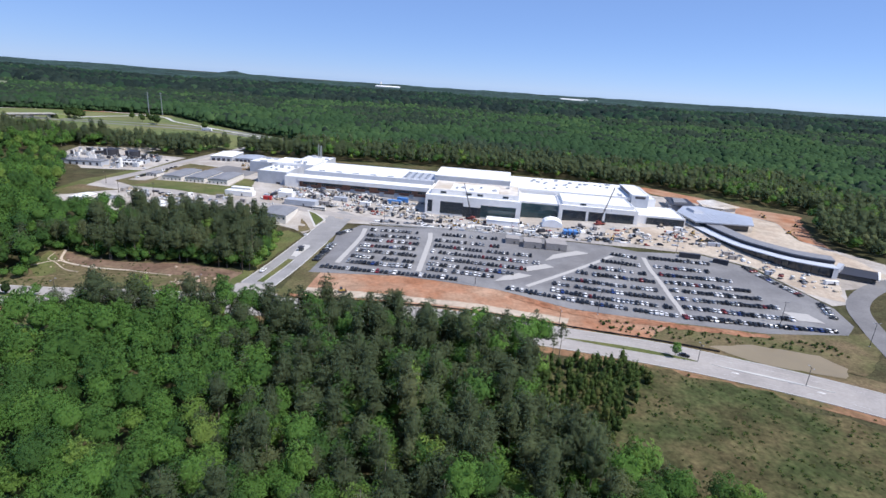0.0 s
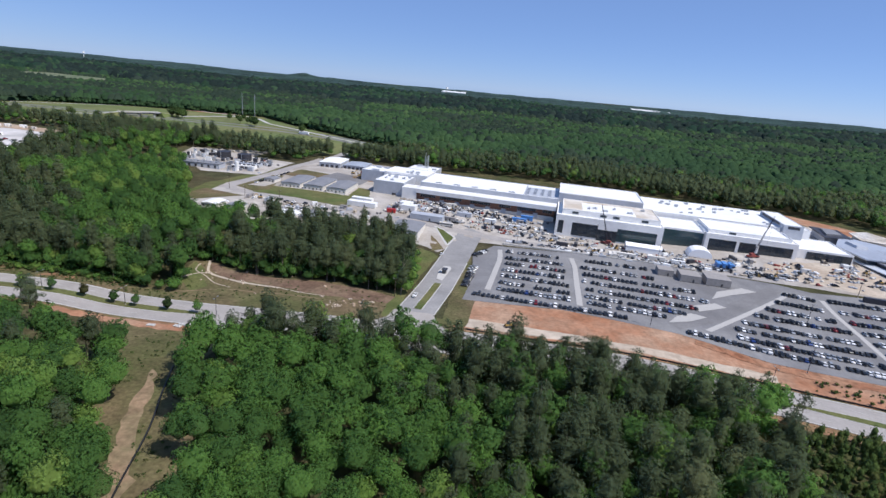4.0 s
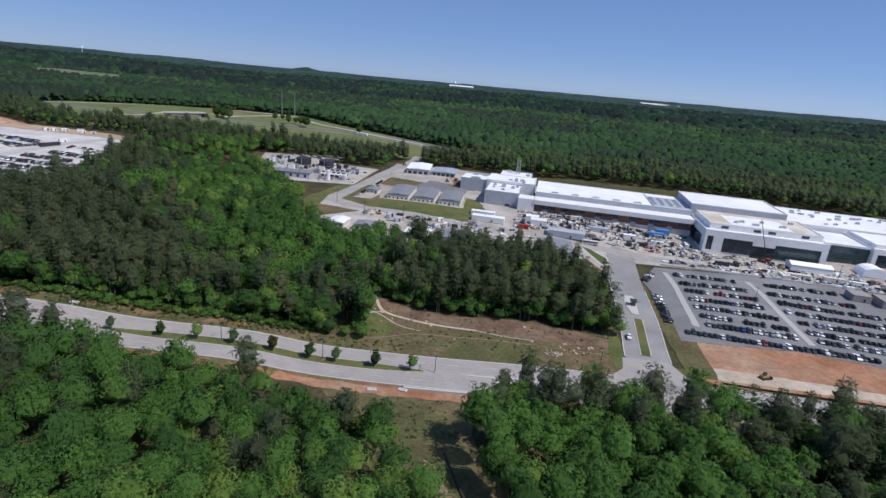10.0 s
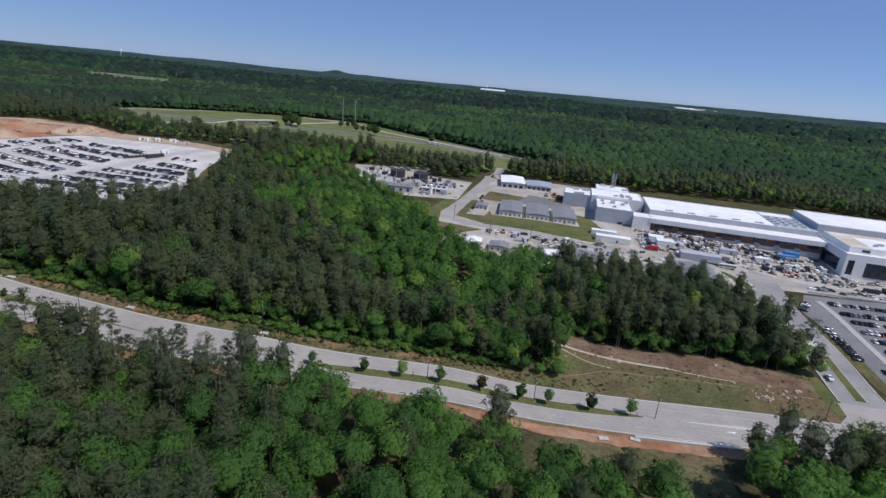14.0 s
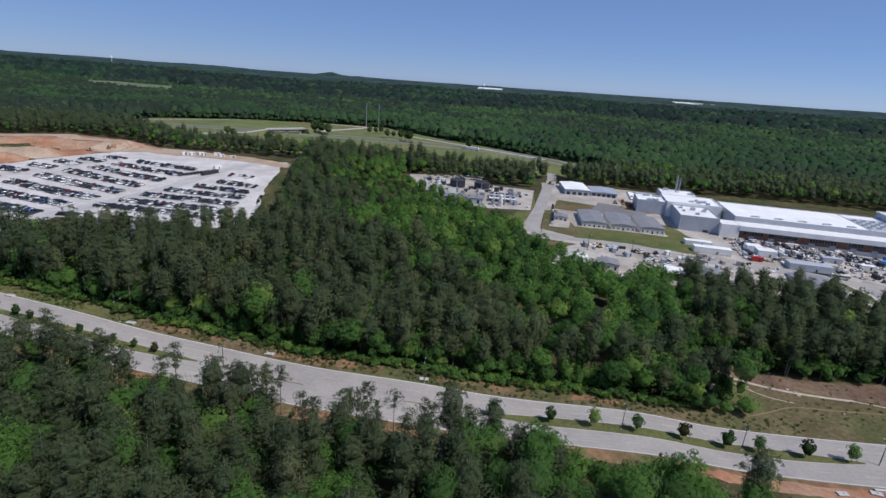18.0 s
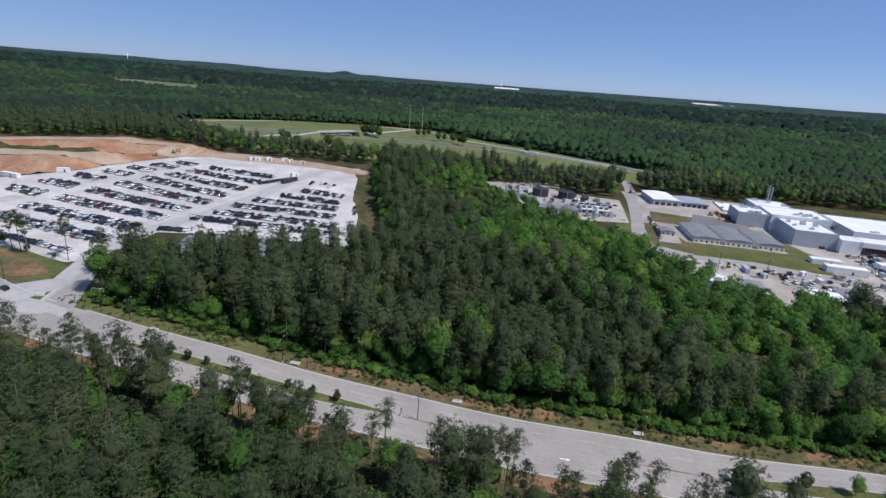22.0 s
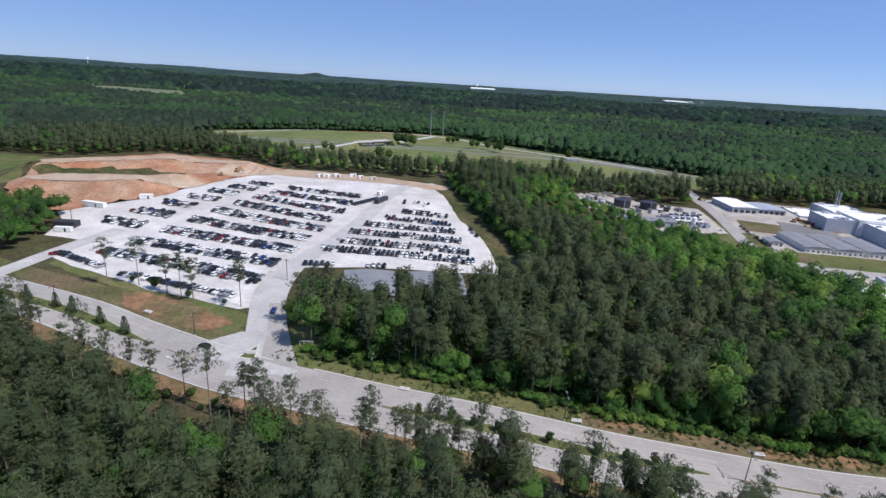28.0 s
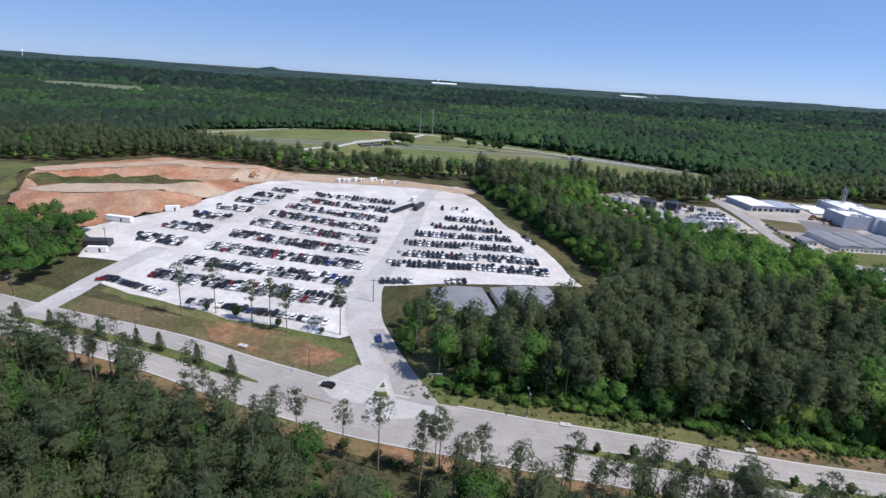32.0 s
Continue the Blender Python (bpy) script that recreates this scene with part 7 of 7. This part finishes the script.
for x, y, t in ((-510.5, 261.5, -9), (-455.5, 255.8, -5), (-399, 253, -2), (-340, 252, 1), (-618, 300, -20), (-207, 226, 8), (-196, 228, -12)):
    inlet = thing("drain_inlet", (x, y, h1(x, y) + 0.1), t, "pale concrete storm drain inlet set in the verge", "drain inlet", "drain inlets")
    part("slab", box(-1.7, 1.7, -0.9, 0.9, 0.32, 0.5, 0.05), KERB, inlet)
    # The opening is a solid dark block, its shade given by colour.
    part("throat", box(-1.5, 1.5, -0.75, 0.75, -0.1, 0.32), DARKSTEEL, inlet, "dark block under the slab standing in for the shade of its opening")
    part("manhole_cover", tube(0.3, 0.1, 0.5, 0.54, 0.34, n=10), STEEL, inlet)
    for sx in (-1.5, 1.5):
        part("side_wall", box(sx - 0.2, sx + 0.2, -0.85, 0.85, -0.1, 0.33), KERB, inlet)
sign = thing("entrance_sign", (-566.6, 275, h1(-566.6, 275) + 0.46), 10, "low white entrance sign on the triangular island", "sign")
part("panel", box(-1.8, 1.8, -0.12, 0.12, 0.35, 1.5), PAINT, sign)
part("foot", box(-1.5, 1.5, -0.2, 0.2, 0, 0.36), KERB, sign)


# ---- poles, rocks, fences ----
def lamp_post(x, y, high, turn, arms=1):
    p = thing("lamp_post", (x, y, h1(x, y) + 0.2), turn, "slim dark lamp post with a flat lamp head", "lamp post", "lamp posts")
    part("post", tube(0, 0, 0, high, 0.16, 0.09, 8), DARKSTEEL, p)
    for s in (1, -1)[:arms]:
        part("arm", beam((0, 0, high - 0.1), (s * 1.6, 0, high + 0.1), 0.12), DARKSTEEL, p)
        part("lamp_head", box(min(s * 1.2, s * 2.1), max(s * 1.2, s * 2.1), -0.2, 0.2, high + 0.02, high + 0.2), STEEL, p)
    part("footing", tube(0, 0, -0.3, 0.35, 0.32, n=8), KERB, p)
    return p


for x, hgt in ((-719, 9), (-651, 9), (-590, 9), (-524, 9), (-458, 9), (-409, 9), (-340, 9), (-273, 9), (-228, 9), (-185, 9), (-118, 9), (64, 9), (126, 9), (164, 9)):
    i = int(np.argmin(abs(ROAD[:, 0] - x)))
    lamp_post(ROAD[i, 0], ROAD[i, 1] + (0.0 if x in (-651, -409, -273, -228, -185, 126, 164) else 12.6), hgt, 90, 2)
for x, y in ((25, 289), (193, 266), (179, 373), (226, 244), (90, 262), (-41, 410), (60, 404), (-20, 344), (120, 320)):
    lamp_post(x, y, 13, 0, 2)


def utility_pole(x, y, high=11):
    p = thing("utility_pole", (x, y, h1(x, y)), 0, "weathered wooden utility pole with a crossarm", "utility pole", "utility poles")
    part("pole", tube(0, 0, -0.5, high, 0.2, 0.13, 8), POLEMAT, p)
    part("crossarm", box(-1.3, 1.3, -0.08, 0.08, high - 1.0, high - 0.8), POLEMAT, p)
    for s in (-1.1, 0.0, 1.1):
        part("insulator", tube(s, 0, high - 0.8, high - 0.55, 0.06, n=6), WHITE, p)


for x, y in ((-575, 340), (-478, 377), (-715, 392), (-186, 405), (-110, 288), (-228, 420), (-284, 450), (-256, 420)):
    utility_pole(x, y)
for x, y in ((-556, 1040), (-535, 1048)):
    p = thing("transmission_mast", (x, y, h1(x, y)), 0, "tall pale steel transmission pole", "transmission pole", "transmission poles")
    part("pole", tube(0, 0, 0, 42, 0.8, 0.4, 8), STEEL, p)
    for z in (32, 36, 40):
        part("arm", beam((-3, 0, z), (3, 0, z + 0.4), 0.3), STEEL, p)

for i in range(16):
    rnd = random.Random(2000 + i)
    rx, ry = (rnd.gauss(-127, 3), rnd.gauss(272, 2)) if i < 9 else (rnd.uniform(-225, -120), rnd.uniform(270, 300))
    r = rnd.uniform(0.3, 0.75)
    s = Shape().add(*core(rnd, (0, 0, 0), r * 1.5, r)).done()
    rock = laid("boulder", [(s, 0, 0, 0, rnd.uniform(0, 6), 1, 1, 0.0)], [SAND])
    rock.location = (rx, ry, h1(rx, ry) + 0.2)
    tagged(rock, "pale boulder lying in the dry clearing", "boulder", "boulders")

bridge = thing("bridge", (0, 0, 0), label="low concrete overpass over the highway", category="bridge")
deck = [(-639.5, 802.7), (-632.5, 797.3), (-596.5, 843.3), (-603.5, 848.7)]
part("deck", prism(deck, 15.4, 16.4), KERB, bridge)
# Dark block below the deck: the underside's shade is put into its colour.
part("beam", prism([(-638.7, 802.1), (-633.3, 797.9), (-597.3, 843.9), (-602.7, 848.1)], 13.8, 15.38), DARKSTEEL, bridge)
for k in (0.12, 0.5, 0.88):
    x, y = -636 + 36 * k, 800 + 46 * k
    part("pier", box(x - 1.0, x + 1.0, y - 2.6, y + 2.6, 4, 13.8), KERB, bridge)
for dx, dy in ((3.5, -2.7), (-3.5, 2.7)):
    part("parapet", beam((-636 + dx, 800 + dy, 16.8), (-600 + dx, 846 + dy, 16.8), 0.7), KERB, bridge)
for (ax, ay), (bx, by) in (((-660, 782), (-636, 800)), ((-592, 894), (-600, 846))):
    d = Vector((bx - ax, by - ay)).normalized()
    w = Vector((-d.y, d.x))
    low, ridge_z = h1(ax, ay) + 0.35, 16.4
    for nm, half, foot, top, mat in (("embankment", 4.4, 9.0, -0.35, MEADOW), ("ramp", 4.2, 4.2, 0.0, KERB)):
        v = [(px + w.x * o, py + w.y * o, z) for px, py, zt in ((ax, ay, low), (bx, by, ridge_z)) for o, z in ((-foot, (h1(px, py) - 0.5) if nm == "embankment" else zt + top - 0.3), (-half, zt + top), (half, zt + top), (foot, (h1(px, py) - 0.5) if nm == "embankment" else zt + top - 0.3))]
        part(nm, (v, [(0, 1, 5, 4), (1, 2, 6, 5), (2, 3, 7, 6), (0, 3, 2, 1), (4, 5, 6, 7)]), mat, bridge)
lorry = thing("lorry", (-352, 817, h1(-352, 817) + 0.3), 163, "white articulated lorry on the highway", "lorry")
part("trailer", box(-8, 6, -1.3, 1.3, 1.0, 4.0), WHITE, lorry)
part("cab", box(6.3, 9, -1.25, 1.25, 0.6, 3.4, 0.15), WHITE, lorry)
for sx in (-6.5, -5.2, 3.5, 7.8):
    for sy in (-1.15, 1.15):
        v, f = tube(0, 0, 0, 0.35, 0.5, n=8)
        part("wheel", ([(sx + a, sy + c - 0.17, 0.5 + b) for a, b, c in v], f), RUBBER, lorry)


# ---- single trees ----
def tree_kind(name, crown, mat, trunk, label, category):
    t = thing(name, (0, 0, -500), 0, label, category)
    new("trunk", one_mesh("trunk", trunk, BARK)).parent = t
    new("crown", one_mesh("crown", crown, mat)).parent = t
    return t


def plant(proto, x, y, scale, turn, group, tall=1.0):
    c = copy_thing(proto, Matrix.Translation((x, y, h1(x, y) + 0.1)) @ Matrix.Rotation(turn, 4, "Z"))
    c.scale = (scale, scale, scale * tall)
    return tagged(c, group=group)


lone = [tree_kind("pine_tree", s, NEEDLE, stem(h_ * 0.97, 0.2, 0.0, 9, 60 + i, 2.0, 0.5), "slender pine with a bare trunk and open grey-green crown", "pine tree") for i, (s, h_) in enumerate(zip(LONE, (20, 22, 17, 19)))]
rnd = random.Random(77)
for i in range(110):
    x = rnd.uniform(-700, -320)
    y = float(road_y(x)) - 17 - abs(rnd.gauss(0, 9))
    plant(rnd.choice(lone), x, y, rnd.uniform(0.72, 1.05), rnd.uniform(0, 6.28), "roadside pines")
for i in range(36):
    x = rnd.uniform(-110, 70)
    y = float(road_y(x)) - 16 - abs(rnd.gauss(0, 6))
    plant(rnd.choice(lone), x, y, rnd.uniform(0.75, 1.0), rnd.uniform(0, 6.28), "roadside pines")
for x, y in ((-648, 321), (-636, 324), (-620, 318), (-612, 314.5), (-605, 311), (-585, 311), (-552, 305), (-556, 298), (-548, 310), (-546, 302), (-108, 300)):
    plant(rnd.choice(lone), x, y, rnd.uniform(1.0, 1.2), rnd.uniform(0, 6.28), "pines beside the lots")
young = [tree_kind("street_tree", broad_crown(120 + i, 5.4, 1.9, 7, 240, 0.36), m, stem(3.6, 0.09, 0.05, 3, 5, 0.7, 0.5), lab, "street tree") for i, (m, lab) in enumerate(((LEAF, "small green street tree in the road median"), (RUSTY, "small reddish street tree in the road median")))]
for i, x in enumerate((-313, -296, -279, -266, -251, -236, -223, -208, -193)):
    k = int(np.argmin(abs(ROAD[:, 0] - x)))
    plant(young[(0, 1, 0, 0, 1, 1, 0, 1, 0)[i]], ROAD[k, 0], ROAD[k, 1], rnd.uniform(1.1, 1.4), i, "median trees")
for i, x in enumerate((-505, -495, -488, -481, -466, -452, -444, -436)):
    k = int(np.argmin(abs(ROAD[:, 0] - x)))
    plant(young[1], ROAD[k, 0] + (x - ROAD[k, 0]), ROAD[k, 1], rnd.uniform(0.68, 0.9), i, "median trees")
plant(young[0], 115, 220.5, 1.5, 0, "median trees")
cyp = Shape()
r_ = random.Random(5)
for i in range(150):
    f_ = r_.random()
    a_ = r_.uniform(0, 6.28)
    rad = 1.15 * (1 - f_) ** 0.7 + 0.1
    cyp.add(spray(r_, (rad * math.cos(a_), rad * math.sin(a_), 0.4 + 4.2 * f_), (math.cos(a_), math.sin(a_), 0.4), 0.34), [(0, 1, 2, 3)])
cyp.add(*tube(0, 0, 0.3, 4.2, 0.85, 0.1, 7))
cypress = tree_kind("conical_shrub", cyp.done(), NEEDLE, stem(1.0, 0.12), "dark conical evergreen shrub in the road median", "shrub")
for i, x in enumerate((-706, -690, -668, -655, -642, -628, -615)):
    k = int(np.argmin(abs(ROAD[:, 0] - x)))
    plant(cypress, ROAD[k, 0], ROAD[k, 1], rnd.uniform(1.3, 1.6), i, "median shrubs")
oak = tree_kind("field_tree", broad_crown(131, 14, 6.2, 22, 420, 0.75, 5.9, (0.24, 0.40)), SHRUB, stem(8.0, 0.3, 0.1), "rounded dark green tree standing on grass", "tree")
for x, y, s in ((-639, 693, 0.6), (-612, 660, 1.15), (-604, 668, 0.9), (-589, 697, 1.15), (-580, 704, 0.95), (-592, 866, 1.25), (-580, 862, 1.3), (-568, 856, 1.2), (-586, 876, 1.1), (-574, 872, 1.15), (-521, 920, 0.95), (-508, 945, 0.9), (-514, 934, 0.8), (-486, 886, 1.0), (-478, 896, 0.8), (-463, 879, 1.1), (-453, 868, 1.05), (-447, 855, 1.2), (-358, 824, 1.05), (-660, 735, 0.9), (-650, 728, 0.8)):
    plant(oak, x, y, s, x, "highway field trees")
for x, y, s in ((-627, 321, 0.42), (-609, 315, 0.3), (-640, 326, 0.25), (-592, 311, 0.22)):
    plant(oak, x, y, s, x, "trees beside the lots")
for t in lone + young + [cypress, oak]:
    for o in list(t.children) + [t]:
        bpy.data.objects.remove(o)

# a dense hedge of shrubs between the parkway's verge and the middle woods
hedge = []
for i in range(520):
    x = rnd.uniform(-549, -240)
    y = float(road_y(x)) + 21.5 + rnd.gauss(0, 1.5)
    k = rnd.uniform(0.4, 1.05)
    hedge.append((rnd.choice(BUSH), x, y, h1(x, y), rnd.uniform(0, 6), k * 1.25, k * 0.9, rnd.uniform(0.0, 0.5)))
tagged(laid("hedge", hedge, [LEAF]), "dense green shrubs along the foot of the woods", "hedge", kind="stuff")

# scrub along the verges and in the field
items = []
sx_, sy_ = scatter(20, 110, 100, 215, 2.3, 61)
ok = inside([(18, 135), (40, 118), (62, 150), (82, 178), (96, 200), (88, 212), (56, 208), (44, 190), (28, 165)], sx_, sy_)
rnd_j = np.random.RandomState(62).normal(0, 0.9, (2, int(ok.sum())))
yp = [(rnd.choice(MIDP), a, b, h1(a, b) - 2.0, rnd.uniform(0, 6), rnd.uniform(0.24, 0.58), rnd.uniform(0.18, 0.46), rnd.random() * 0.8) for a, b in zip(sx_[ok] + rnd_j[0], sy_[ok] + rnd_j[1]) if rnd.random() < 0.72]
tagged(laid("young_pines", yp, [SHRUB]), "thicket of dark green young pines beside the field", "woodland", kind="stuff")
for i in range(1700):
    z_ = rnd.random()
    if z_ < 0.3:
        x = rnd.uniform(-545, -245)
        y = float(road_y(x)) + 20.5 + rnd.gauss(0, 1.6)
        s = rnd.uniform(0.25, 0.8)
    elif z_ < 0.8:
        x, y = rnd.uniform(40, 200), rnd.uniform(90, 205)
        if not inside(FIELD, [x], [y])[0] or y > road_y(x) - 16:
            continue
        if noise.noise(Vector((x * 0.06, y * 0.06, 2.0))) < rnd.uniform(0.0, 0.5):
            continue
        s = rnd.uniform(0.12, 0.4)
    else:
        x = rnd.uniform(-690, -300)
        y = float(road_y(x)) - rnd.uniform(16, 40)
        s = rnd.uniform(0.4, 1.0)
    items.append((rnd.choice(BUSH), x, y, h1(x, y), rnd.uniform(0, 6), s, s, rnd.random()))
for i in range(140):
    x = rnd.uniform(84, 205)
    y = 250 - (x - 84) * 0.10 + rnd.uniform(-9, 5)
    if inside([(137, 233), (161, 238), (190, 230), (196, 218), (188, 209), (155, 219)], [x], [y])[0]:
        continue
    s = rnd.uniform(0.2, 0.55)
    items.append((rnd.choice(BUSH), x, y, h1(x, y), rnd.uniform(0, 6), s, s, rnd.random()))
for i in range(5200):
    zone = rnd.random()
    if zone < 0.55:
        x, y = rnd.uniform(40, 215), rnd.uniform(85, 212)
        ok_ = inside(FIELD, [x], [y])[0] and y < road_y(x) - 17
    elif zone < 0.60:
        x, y = rnd.uniform(-226, -112), rnd.uniform(262, 306)
        ok_ = inside(CLEARING, [x], [y])[0]
    elif zone < 0.9:
        x = rnd.uniform(-560, -200)
        y = float(road_y(x)) + rnd.uniform(13, 20)
        ok_ = True
    else:
        x, y = rnd.uniform(-215, -140), rnd.uniform(110, 225)
        ok_ = inside(TRAIL, [x], [y])[0]
    if not ok_ or noise.noise(Vector((x * 0.05, y * 0.05, 6.0))) < rnd.uniform(-0.5, 0.3):
        continue
    s = rnd.uniform(0.35, 1.0)
    items.append((rnd.choice(TUFT), x, y, h1(x, y) + 0.1, rnd.uniform(0, 6), s, s, rnd.random()))
tagged(laid("scrub", items, [SHRUB]), "low green and brown scrub along the verges", "scrub", kind="stuff")

# pale stones tipped along the back of the clearing
stones = []
for hx, hy, n, spread in ((-158.6, 277.7, 4, 0.7), (-145.7, 276.2, 5, 0.8), (-131.4, 276.5, 6, 0.9), (-119.5, 276.8, 5, 0.8), (-137.3, 267.1, 26, 2.6), (-193, 283.2, 6, 2.5), (-216, 291, 6, 1.6)):
    for i in range(n):
        x, y, k = hx + rnd.gauss(0, spread), hy + rnd.gauss(0, spread * 0.6), rnd.uniform(0.35, 0.85)
        stones.append((HEAPED, x, y, h1(x, y) + 0.1, rnd.uniform(0, 6), k, k * 0.8, rnd.random()))
tagged(laid("stones", stones, [PALE_SAND]), "pale rubble stones tipped in the clearing", "stones", kind="stuff")
